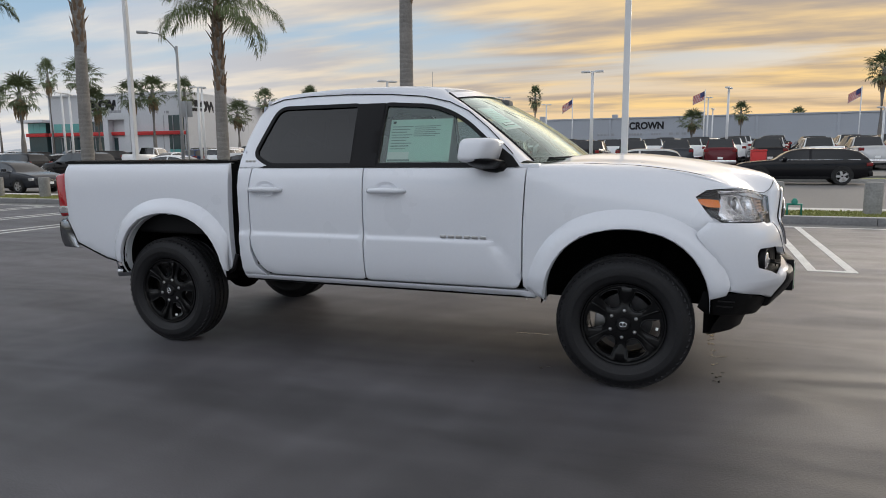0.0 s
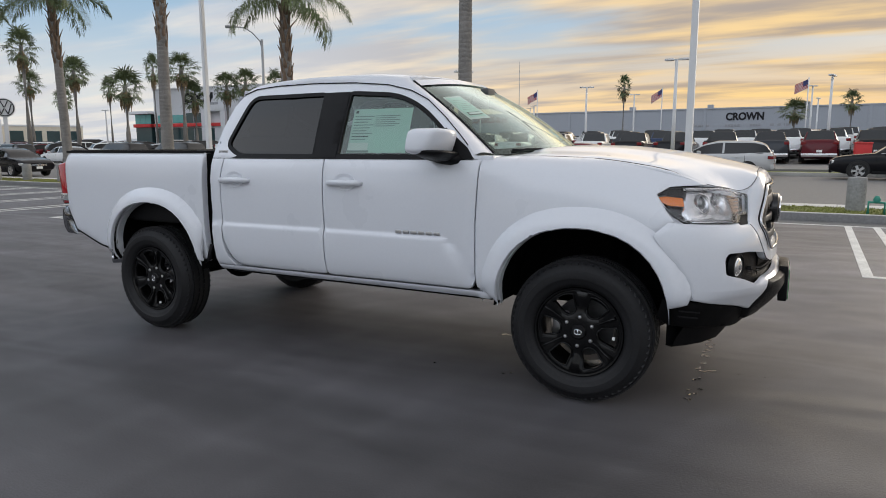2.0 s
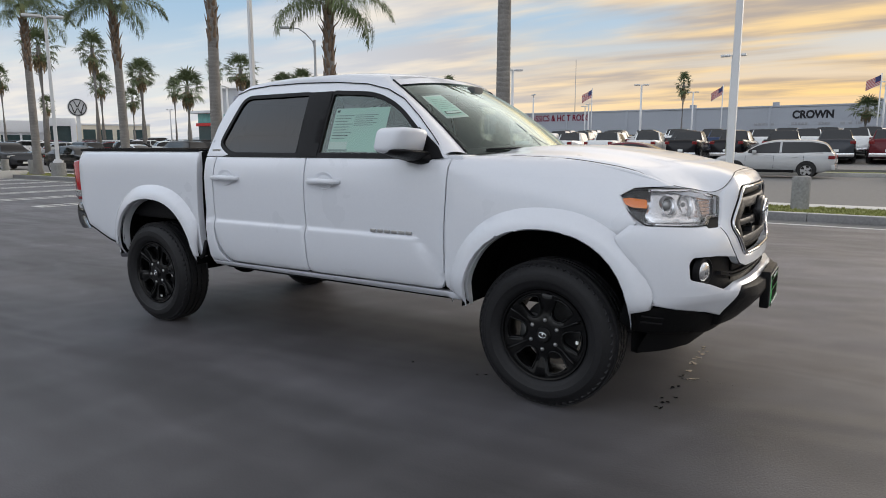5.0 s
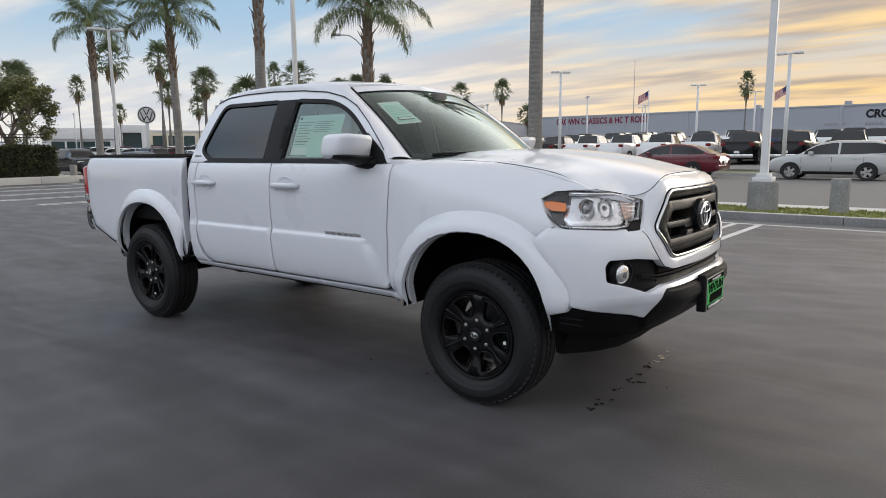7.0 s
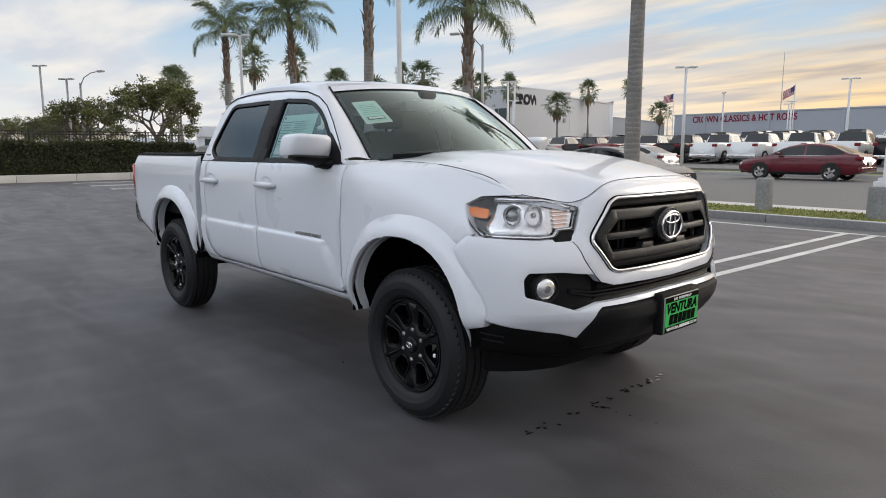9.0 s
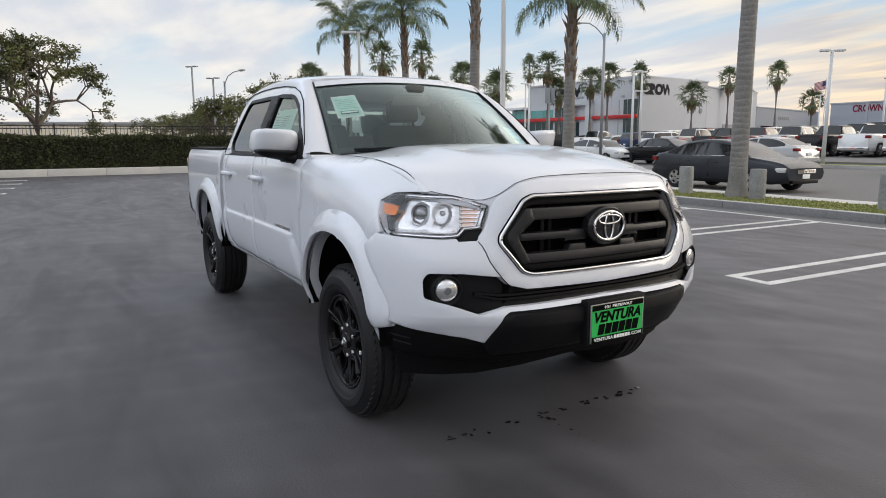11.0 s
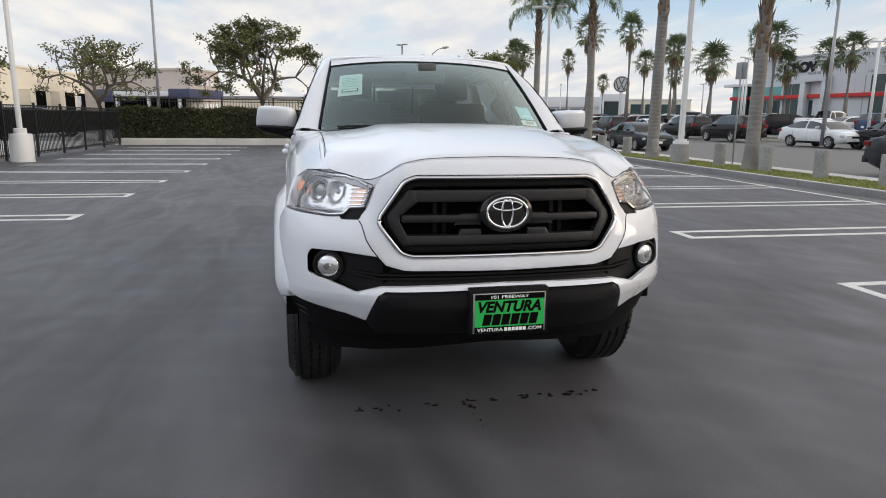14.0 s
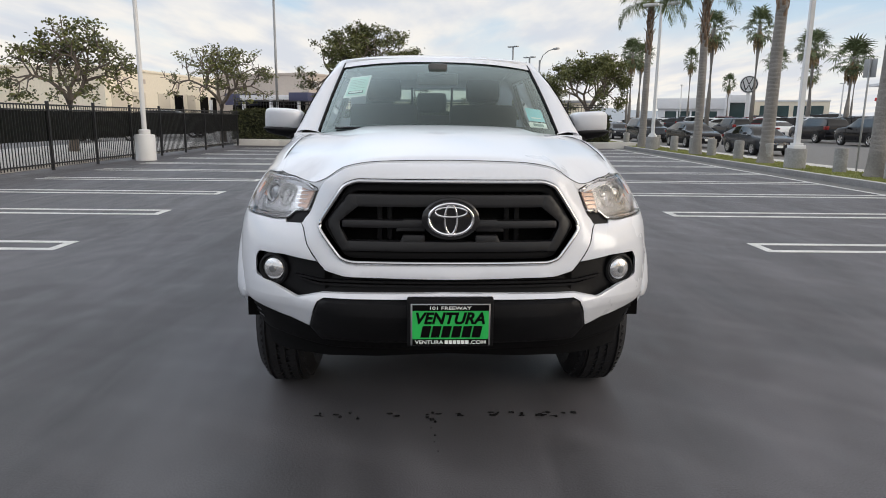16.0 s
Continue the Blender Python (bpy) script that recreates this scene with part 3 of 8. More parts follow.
def lot_lamp(u, v, height=7.3, turn=0.0, base=True):
    t = thing("lot_lamp", "white square lot lamp on a round concrete base", "lamp post", "lot lamps", at=lot(u, v, .10, turn))
    bm = lathe(bmesh.new(), [(0, 0), (.272, 0), (.272, .54), (.262, .565), (.24, .575), (0, .575)], 28)
    part("base", bm, stone_grey, t, "round grey concrete base")
    bm = boxed(-.17, .17, -.17, .17, .56, .66, .012)
    box(bm, -.12, .12, -.12, .12, .66, .72, .01)
    part("base_cover", bm, pole_white, t)
    bm = bmesh.new()
    vs = [[bm.verts.new((sx * w, sy_ * w, z)) for sx, sy_ in ((-1, -1), (1, -1), (1, 1), (-1, 1))] for w, z in ((.068, .7), (.052, height))]
    for i in range(4):
        bm.faces.new((vs[0][i], vs[0][(i + 1) % 4], vs[1][(i + 1) % 4], vs[1][i]))
    bm.faces.new(vs[1])
    bmesh.ops.bevel(bm, geom=[e for e in bm.edges if abs(e.verts[0].co.z - e.verts[1].co.z) > 1], offset=.012, segments=2, affect="EDGES")
    part("pole", bm, pole_white, t)
    for s in (-1, 1):
        bm = boxed(s * .45 - .33, s * .45 + .33, -.15, .15, height - .04, height + .06, .03)
        box(bm, min(s * .05, s * .2), max(s * .05, s * .2), -.03, .03, height - .02, height + .03)
        part("lamp_head", bm, pole_white, t)
    return t


l0 = lot_lamp(-1.21, 10.08, 7.7)
copy_thing(l0, lot(-14.65, 9.72, .10, 0))
lot_lamp(-26.3, 9.5, 6.2, 60)
# slim lamp with a round white base beside the fence
t = thing("lot_lamp", "slim white lamp post on a round white concrete base", "lamp post", "lot lamps", at=pose(-17.6, -8.55, 0))
bm = lathe(bmesh.new(), [(0, 0), (.30, 0), (.30, .76), (.285, .79), (.17, .80), (.17, .93), (.14, .95), (0, .95)], 28)
part("base", bm, pole_white, t)
bm = lathe(bmesh.new(), [(.075, .9), (.05, 8.4), (0, 8.4)], 14)
part("pole", bm, pole_white, t)
part("lamp_head", boxed(-.6, .1, -.16, .16, 8.36, 8.46, .03), pole_white, t)


def street_lamp(x, y, h, turn, arm=2.2, material=pole_grey, z=.15):
    t = thing("street_lamp", "grey street lamp with a curved arm", "street lamp", "street lamps", at=pose(x, y, z, 0, 0, turn))
    bm = bmesh.new()
    tube(bm, [(0, 0, 0), (0, 0, h * .5), (0, 0, h)], [.11, .09, .07], 12)
    part("pole", bm, material, t)
    bm = bmesh.new()
    tube(bm, [(0, 0, h - .6), (.1, 0, h - .1), (.5, 0, h + .35), (arm * .6, 0, h + .62), (arm, 0, h + .68)], .035, 8)
    part("arm", bm, material, t)
    bm = boxed(arm - .1, arm + .5, -.13, .13, h + .60, h + .74, .05)
    part("lamp_head", bm, material, t)
    return t


sl0 = street_lamp(-26.2, 25.8, 7.3, 215, arm=1.5)
sl0["label"] = "galvanised street lamp with a curved arm on the far kerb"
for x, y, h, a in ((-50.6, 9.7, 5.9, 20),):
    street_lamp(x, y, h, a)


def slim_lamp(x, y, h, turn=0, grey=False):
    t = thing("area_lamp", "tall slim lamp post with a flat twin head", "lamp post", "far lamp posts", at=pose(x, y, .2, 0, 0, turn))
    bm = bmesh.new()
    tube(bm, [(0, 0, 0), (0, 0, h - .2)], [.10, .07], 8)
    part("pole", bm, pole_grey if grey else pole_white, t)
    bm = boxed(-.55, -.12, -.14, .14, h - .22, h - .12, .03)
    part("lamp_head", bm, pole_grey if grey else pole_white, t)
    bm = boxed(.12, .55, -.14, .14, h - .22, h - .12, .03)
    box(bm, -.2, .2, -.04, .04, h - .2, h - .15)
    part("lamp_head", bm, pole_grey if grey else pole_white, t)
    return t


for i, (x, y, z) in enumerate([(-4.0, 29.8, 5.4), (-13.3, 48.1, 5.9), (-15.2, 29.6, 5.4), (3.2, 44.0, 5.6), (-42.6, 63.1, 6.5), (-27.8, 60.1, 6.5), (-26.0, 71.7, 6.1), (-29.7, 80.6, 6.4), (-13.9, 69.5, 6.8), (2.9, 71.0, 7.1), (3.8, 81.0, 6.5), (-34.5, 37.8, 6.6), (-43.3, 33.6, 6.1), (-89.2, 36.8, 6.3), (-71.8, 48.6, 5.8), (14.6, 53.7, 4.6), (-31.8, 34.1, 6.2), (-38.2, 41.7, 5.5), (-46.4, 35.6, 6.5), (-32.7, 48.9, 5.4), (-39.7, 70.8, 6.1)]):
    slim_lamp(x, y, z, 25 * (i % 7))
for x, y, h in ((-40.8, -9.2, 9.5), (-56.0, 8.3, 7.6), (-51.3, 9.0, 6.3), (-75, -4, 7)):
    slim_lamp(x, y, h, 40, True)


def flag(x, y, z, lean, w=1.35):
    t = thing("flag", "striped flag flying from a slim pole", "flag", "flags over the dealer lot", at=pose(x, y, 0))
    bm = bmesh.new()
    tube(bm, [(0, 0, 0), (0, 0, z + .9)], .05, 6)
    part("flagpole", bm, pole_white, t)
    def cloth(name, a0, a1, b0, b1, m):
        bm = bmesh.new()
        g = [[bm.verts.new((-(w * a) * .82, .12 * math.sin(5 * a + b), z + .8 - .85 * b - .75 * a + lean * a)) for a in np.linspace(a0, a1, 7)] for b in np.linspace(b0, b1, 3)]
        for r, q in zip(g, g[1:]):
            for j in range(6):
                bm.faces.new((r[j], r[j + 1], q[j + 1], q[j]))
        part(name, bm, m, t, smooth=80)
    for k in range(7):
        cloth("stripe", .4 if k < 4 else 0, 1, k / 7, (k + .55) / 7, flag_red)
        cloth("stripe", .4 if k < 4 else 0, 1, (k + .55) / 7, (k + 1) / 7, flag_cloth)
    cloth("canton", 0, .4, 0, .57, flag_blue)


for x, y, z, ln in ((-23.9, 66.8, 6.6, .1), (-11.1, 70.0, 6.6, .0), (2.4, 66.0, 6.6, .2), (16.3, 68.7, 6.6, .1), (-34.3, 62.4, 6.2, .5)):
    flag(x, y, z, ln)

# small green irrigation valve by the kerb
t = thing("irrigation_valve", "small green irrigation valve on the grass", "valve", at=pose(2.35, 9.35, .13))
bm = bmesh.new()
tube(bm, [(-.12, 0, 0), (-.12, 0, .22), (.12, 0, .22), (.12, 0, 0)], .025, 8)
part("pipe", bm, green_metal, t)
bm = lathe(bmesh.new(), [(0, .22), (.05, .22), (.06, .28), (.03, .33), (0, .34)], 12)
part("valve_body", bm, green_metal, t)

# street sign at the edge of the pavement, its back to the lot
t = thing("sign_post", "grey street sign on a thin post, seen from behind", "street sign", at=pose(-13.42, 11.38, .13, 0, 0, 32))
bm = bmesh.new()
tube(bm, [(0, 0, 0), (0, 0, 2.85)], .026, 8)
part("post", bm, pole_grey, t)
plate_b = part("sign_plate", boxed(-.155, .155, .028, .034, 2.38, 2.84, .002), pole_grey, t)
for z in (2.48, 2.74):
    part("sign_bolt", lathe(bmesh.new(), [(0, -.012), (.014, -.012), (.014, 0), (0, 0)], 8, "y", (0, .028, z)), satin, plate_b)
t = thing("trash_bin", "red dealer bin beside the far kerb", "bin", "red bins", at=pose(-24.3, 29.9, .2))
part("bin_body", boxed(-.4, .4, -.4, .4, 0, 1.15, .05), red_band, t)
part("bin_lid", boxed(-.43, .43, -.43, .43, 1.15, 1.25, .04), red_band, t)
copy_thing(t, pose(4.6, 38, .26))


# ---- palms ----
def frond_mesh(seed, length=2.5):
    """A feathery leaf: an arched stem with many narrow hanging leaflets, along +x."""
    rng = random.Random(seed)
    verts, faces = [], []
    n = 54
    P = []
    for i in range(n + 1):
        t = i / n
        P.append(Vector((length * (t - .14 * t ** 3), .05 * length * math.sin(2.2 * t + seed) * t, length * (.34 * t - .62 * t ** 2.5))))
    for i in range(n):
        a, b = P[i], P[i + 1]
        w = .022 * (1 - i / n) + .005
        k = len(verts)
        verts += [(a.x, a.y - w, a.z), (a.x, a.y + w, a.z), (b.x, b.y + w, b.z), (b.x, b.y - w, b.z)]
        faces.append((k, k + 1, k + 2, k + 3))
    for i in range(6, n + 1):
        t = i / n
        p = P[i]
        ln = .54 * math.sin(math.pi * min(1, .10 + .86 * t)) ** .7 * (.7 + .5 * rng.random()) + .07
        for s in (-1, 1):
            for j in range(2):
                az = radians(58 + 26 * rng.random() - 30 * t)
                droop = .40 + .85 * rng.random()
                d = Vector((math.cos(az), s * math.sin(az), rng.uniform(-.25, .35))).normalized()
                q = p + Vector((.03 * rng.random(), 0, 0))
                mid = q + d * ln * .5 + Vector((0, 0, .04 - droop * ln * .08))
                end = q + d * ln * (1 - .2 * droop) + Vector((0, 0, -droop * ln * .62))
                side_ = d.cross(Vector((0, 0, 1))) * (.007 + .006 * rng.random())
                k = len(verts)
                verts += [tuple(q - side_ * .5), tuple(q + side_ * .5), tuple(mid + side_), tuple(mid - side_), tuple(end)]
                faces += [(k, k + 1, k + 2, k + 3), (k + 3, k + 2, k + 4)]
    me = bpy.data.meshes.new("frond")
    me.from_pydata(verts, [], faces)
    me.materials.append(frond)
    return me


FRONDS = [frond_mesh(s, 1.70 + .17 * s) for s in range(3)]


def queen_palm(x, y, boot0, boot1, height, r, seed, lean=(0, 0), z=.13):
    rng = random.Random(seed)
    t = thing("palm_tree", "tall feather palm with a ringed grey trunk and drooping fronds", "palm tree", "palms along the verge", at=pose(x, y, z, 0, 0, 0))
    bm = bmesh.new()
    secs = []
    zz = 0.0
    top = boot1
    while zz < top:
        u = zz / top
        rad = r * (1.0 - .26 * u) * (1 + .34 * math.exp(-zz / .17))
        rings = ((0, .99), (.050, 1.0), (.060, .955), (.072, .97)) if zz > .5 else ((0, 1.0), (.05, 1.0))
        for dz, k in rings:
            secs.append((zz + dz, rad * k * (1 + .012 * rng.random())))
        zz += .095 + .05 * rng.random()
    sides = 20
    prev = None
    for zc, rad in secs:
        u = zc / height
        cx, cy = lean[0] * u * u, lean[1] * u * u
        cur = [bm.verts.new((cx + rad * (1 + .015 * math.sin(3 * a + zc)) * math.cos(a), cy + rad * math.sin(a), zc + .012 * math.sin(2 * a + 7 * zc))) for a in np.linspace(0, 2 * math.pi, sides, endpoint=False)]
        if prev:
            for i in range(sides):
                bm.faces.new((prev[i], prev[(i + 1) % sides], cur[(i + 1) % sides], cur[i]))
        prev = cur
    part("trunk", bm, bark_palm, t, smooth=50)
    # old leaf bases below the crown: broad flat stubs that hug the trunk, frayed at their tips
    bm = bmesh.new()
    count = int(21 * (boot1 - boot0))
    for i in range(count):
        f = i / count
        a, zc = 2.4 * i + .3 * rng.random(), boot0 + (boot1 - boot0) * f
        u = zc / height
        c = Vector((lean[0] * u * u, lean[1] * u * u, zc))
        out = Vector((math.cos(a), math.sin(a), 0))
        rr = r * (.74 - .10 * f)
        flick = (.03 + .17 * rng.random() ** 2) * (.5 + f)
        long_ = .30 + .30 * rng.random()
        tube(bm, [c + out * rr * .75, c + out * (rr + .02) + Vector((0, 0, long_ * .5)), c + out * (rr + .02 + flick) + Vector((0, 0, long_))], [.075, .058, .010], 5, flat=.45)
    uu = boot1 / height
    tube(bm, [(lean[0] * uu * uu, lean[1] * uu * uu, boot1 - .1), (lean[0], lean[1], height)], [r * .74, r * .40], 10)
    part("boot", bm, boot_bark, t, "brown old leaf bases", smooth=30)
    n = 17
    for i in range(n):
        a = 360 * (i * .618 + .1 * rng.random()) % 360
        up = -30 + 92 * (i / n) + 10 * rng.random()
        ob = new("frond", FRONDS[i % 3])
        ob.parent = t
        ob.matrix_basis = pose(lean[0], lean[1], height - .30 * (1 - i / n), 0, 0, a) @ pose(.05, 0, 0, 30 * rng.uniform(-1, 1), -up, 0)
    return t


for x, y, b0_, b1_, h, r, sd, ln in ((-6.07, 10.55, 4.7, 7.6, 8.4, .185, 1, (.05, 0)), (-11.55, 10.55, 2.8, 4.75, 5.35, .18, 2, (-.05, .1)), (-16.45, 10.55, 4.2, 6.8, 7.5, .195, 3, (.15, 0)), (-21.5, 10.55, 3.9, 5.85, 6.5, .165, 4, (-.25, 0)), (-28.1, 10.7, 4.2, 6.35, 6.95, .17, 5, (-.25, .1))):
    queen_palm(x, y, b0_, b1_, h, r, sd, ln)


def fan_blade(rng):
    """A fan on a stiff stalk, along +x."""
    verts, faces = [(0, -.025, 0), (0, .025, 0), (.88, .015, .03), (.88, -.015, .03)], [(0, 1, 2, 3)]
    n = 13
    o = Vector((.86, 0, .03))
    for i in range(n):
        a = radians(-125 + 250 * (i + .5) / n)
        ln = .66 * (.70 + .30 * math.cos(a)) * (.75 + .5 * rng.random())
        d = Vector((math.cos(a), math.sin(a), 0))
        sdv = Vector((-math.sin(a), math.cos(a), 0)) * .045
        k = len(verts)
        m1, e = o + d * ln * .6 + Vector((0, 0, .03)), o + d * ln + Vector((0, 0, -.05 - .30 * rng.random()))
        verts += [tuple(o), tuple(m1 - sdv), tuple(e), tuple(m1 + sdv)]
        faces.append((k, k + 1, k + 2, k + 3))
    return verts, faces


def fan_palm(height, seed):
    """A slim fan palm; its crown is one part of many fan leaves."""
    rng = random.Random(seed)
    t = thing("fan_palm", "distant slim fan palm with a shaggy round crown", "palm tree", "fan palms across the street")
    bm = bmesh.new()
    tube(bm, [(0, 0, 0), (.05, 0, height * .35), (.02, .03, height * .75), (0, 0, height)], [.23, .17, .155, .16], 10)
    part("trunk", bm, bark_palm, t)
    verts, faces = [], []
    count = 44
    for i in range(count):
        vs, fs = fan_blade(rng)
        el = -58 + 146 * (i / count) ** .85
        m = pose(0, 0, height - .45 * (1 - i / count), 0, -el, 137.5 * i + 25 * rng.random()) @ pose(.05, 0, 0, 50 * (rng.random() - .5), 0, 0) @ Matrix.Scale(.85 + .4 * rng.random(), 4)
        k = len(verts)
        verts += [tuple(m @ Vector(v)) for v in vs]
        faces += [tuple(k + j for j in f) for f in fs]
    me = bpy.data.meshes.new("crown")
    me.from_pydata(verts, [], faces)
    me.materials.append(fan_leaf)
    ob = new("crown", me)
    ob.parent = t
    bm = bmesh.new()
    for i in range(26):
        a, zc = 2.4 * i, height - .5 - 1.1 * (i / 26)
        o = Vector((math.cos(a), math.sin(a), 0))
        tube(bm, [o * .18 + Vector((0, 0, zc)), o * .40 + Vector((0, 0, zc - .35)), o * .34 + Vector((0, 0, zc - .9))], [.05, .12, .05], 5, flat=.4)
    part("dry_skirt", bm, frond_dry, t, "brown dry leaf skirt", smooth=0)
    return t


PALM_KIND = [fan_palm(8.0, 11), fan_palm(9.5, 12), fan_palm(7.0, 13)]
FAN = [(-58.7, 31.5, 10.2), (-98.1, 41.5, 10.7), (-65.0, 30.0, 10.7), (-104.9, 50.9, 7.8), (-84.2, 47.3, 9.6), (-61.0, 37.7, 8.8), (-90.8, 56.0, 8.5), (-51.4, 35.9, 6.8), (-79.6, 55.0, 9.4), (-51.6, 42.4, 9.0), (-52.4, 44.6, 6.6), (-53.2, 49.8, 8.0), (-50.5, 49.8, 8.2), (-82.2, 27.0, 10.0), (-88.4, 30.6, 10.2), (-50.7, 54.7, 8.5), (-47.8, 59.9, 6.5), (-53.9, 74.3, 9.3), (-43.8, 69.2, 8.8), (-53.1, 91.9, 7.0), (-19.6, 90.8, 9.7), (1.6, 86.0, 5.6), (8.8, 105.7, 7.7)]
FAN += [(19.2, 124.0, 7.8), (19.1, 73.2, 9.7), (-68.2, 52.8, 11.0), (-69.0, 43.1, 9.7), (-68.0, 22.8, 8.5)]
for i, (x, y, z) in enumerate(FAN):
    k = min(range(3), key=lambda j: abs((8.0, 9.5, 7.0)[j] - z))
    hgt = (8.0, 9.5, 7.0)[k]
    s = (z - .2) / hgt
    q = PALM_KIND[k]
    q.scale = (1, 1, s)
    wide = 1.0 + .25 * math.sin(3.7 * i)
    q.scale = (wide, wide, s)
    copy_thing(q, pose(x, y, .2, 0, 0, 47 * i))
for q in PALM_KIND:
    for o in (*q.children_recursive, q):
        bpy.data.objects.remove(o)


# ---- leafy trees ----
def leafy_tree(x, y, height, spread, seed, leaves=5200, sparse=0.0, trunk_r=.16, fork=1.3, z=0.0, label="broad evergreen street tree with a rounded open crown", size=.125):
    rng = random.Random(seed)
    t = thing("tree", label, "tree", at=pose(x, y, z))
    bm = bmesh.new()
    tips = []

    def grow(p, d, ln, r, depth):
        q = p + d * ln
        mid = p.lerp(q, .5) + Vector((rng.uniform(-1, 1), rng.uniform(-1, 1), rng.uniform(-.2, .6))) * ln * .08
        tube(bm, [p, mid, q], [r, r * .82, r * .66], 7 if depth < 2 else 5, cap=False)
        if depth >= 4 or ln < .25:
            tips.append((q, d))
            return
        if depth >= 3:
            tips.append((q, d))
        n = 3 if depth < 2 else rng.choice((2, 3))
        for i in range(n):
            a = 6.283 * (i + rng.random() * .7) / n
            up = Vector((0, 0, 1))
            side_ = d.cross(Vector((math.cos(a), math.sin(a), .3))).normalized()
            nd = (d * .75 + side_ * (.75 + .25 * rng.random()) + up * (.10 if depth < 2 else .0)).normalized()
            grow(q, nd, ln * (.66 + .16 * rng.random()), r * .66, depth + 1)

    base = Vector((0, 0, 0))
    tube(bm, [base, (0.02, .03, fork * .5), (.0, 0, fork)], [trunk_r * 1.25, trunk_r, trunk_r * .95], 10, cap=False)
    k = 4
    first = (height - fork) * .34
    for i in range(k):
        a = 6.283 * i / k + rng.random()
        d = Vector((math.cos(a) * .75, math.sin(a) * .75, .9)).normalized()
        grow(Vector((0, 0, fork - .05)), d, first * (.85 + .3 * rng.random()), trunk_r * .62, 0)
    # fit the crown to its height and spread
    mz = max(q.z for q, _ in tips)
    mr = max(math.hypot(q.x, q.y) for q, _ in tips)
    fz, fr_ = (height - .25 - fork) / (mz - fork), (spread / 2 - .2) / mr
    for v in bm.verts:
        if v.co.z > fork:
            v.co.z = fork + (v.co.z - fork) * fz
            w = 1 + (fr_ - 1) * smooth(fork, fork + .5, v.co.z)
            v.co.x *= w
            v.co.y *= w
    part("trunk", bm, bark, t, smooth=60)
    pts = [Vector((q.x * fr_, q.y * fr_, fork + (q.z - fork) * fz)) for q, _ in tips]
    verts, faces = [], []
    keep = [p for p in pts if rng.random() > sparse]
    for i in range(leaves):
        c = rng.choice(keep)
        o = Vector((rng.gauss(0, .135), rng.gauss(0, .135), rng.gauss(0, .085)))
        p = c + o * (.75 + .25 * spread / 6)
        a, e = 6.283 * rng.random(), rng.uniform(-.7, .9)
        d = Vector((math.cos(a) * math.cos(e), math.sin(a) * math.cos(e), math.sin(e)))
        s_ = d.cross(Vector((rng.uniform(-1, 1), rng.uniform(-1, 1), rng.uniform(-1, 1)))).normalized()
        L_, W_ = size * (.7 + .6 * rng.random()), size * .36 * (.7 + .5 * rng.random())
        k = len(verts)
        verts += [tuple(p), tuple(p + d * L_ * .5 + s_ * W_), tuple(p + d * L_), tuple(p + d * L_ * .5 - s_ * W_)]
        faces.append((k, k + 1, k + 2, k + 3))
    me = bpy.data.meshes.new("crown")
    me.from_pydata(verts, [], faces)
    me.materials.append(leaf)
    ob = new("crown", me)
    ob.parent = t
    return t


leafy_tree(-34.5, -2.7, 6.5, 8.2, 21, 16500, .26, .17, 2.2)
leafy_tree(-31.4, -10.1, 5.0, 6.2, 22, 3400, .58, .14, 2.0, label="thin open street tree with sparse leaves", size=.125)
leafy_tree(-20.9, -12.4, 4.9, 5.6, 23, 4400, .52, .14, 1.9, label="thin open street tree with sparse leaves", size=.125)
leafy_tree(-37.2, 10.3, 5.6, 6.0, 24, 16000, .0, .17, 2.0)
leafy_tree(-44.3, 8.0, 4.7, 5.6, 25, 9500, .0, .15, 1.8)
leafy_tree(-16.2, -14.2, 4.6, 4.6, 26, 7500, .15, .15, 2.1, label="thin open street tree with sparse leaves", size=.11)
leafy_tree(-56.4, 9.1, 4.3, 6.5, 27, 8000, .0, .15, 1.6)
leafy_tree(-60.0, 10.5, 4.3, 7.5, 28, 9000, .0, .15, 1.6)
leafy_tree(-70.0, 8.2, 4.6, 8.5, 29, 9000, .0, .15, 1.6)


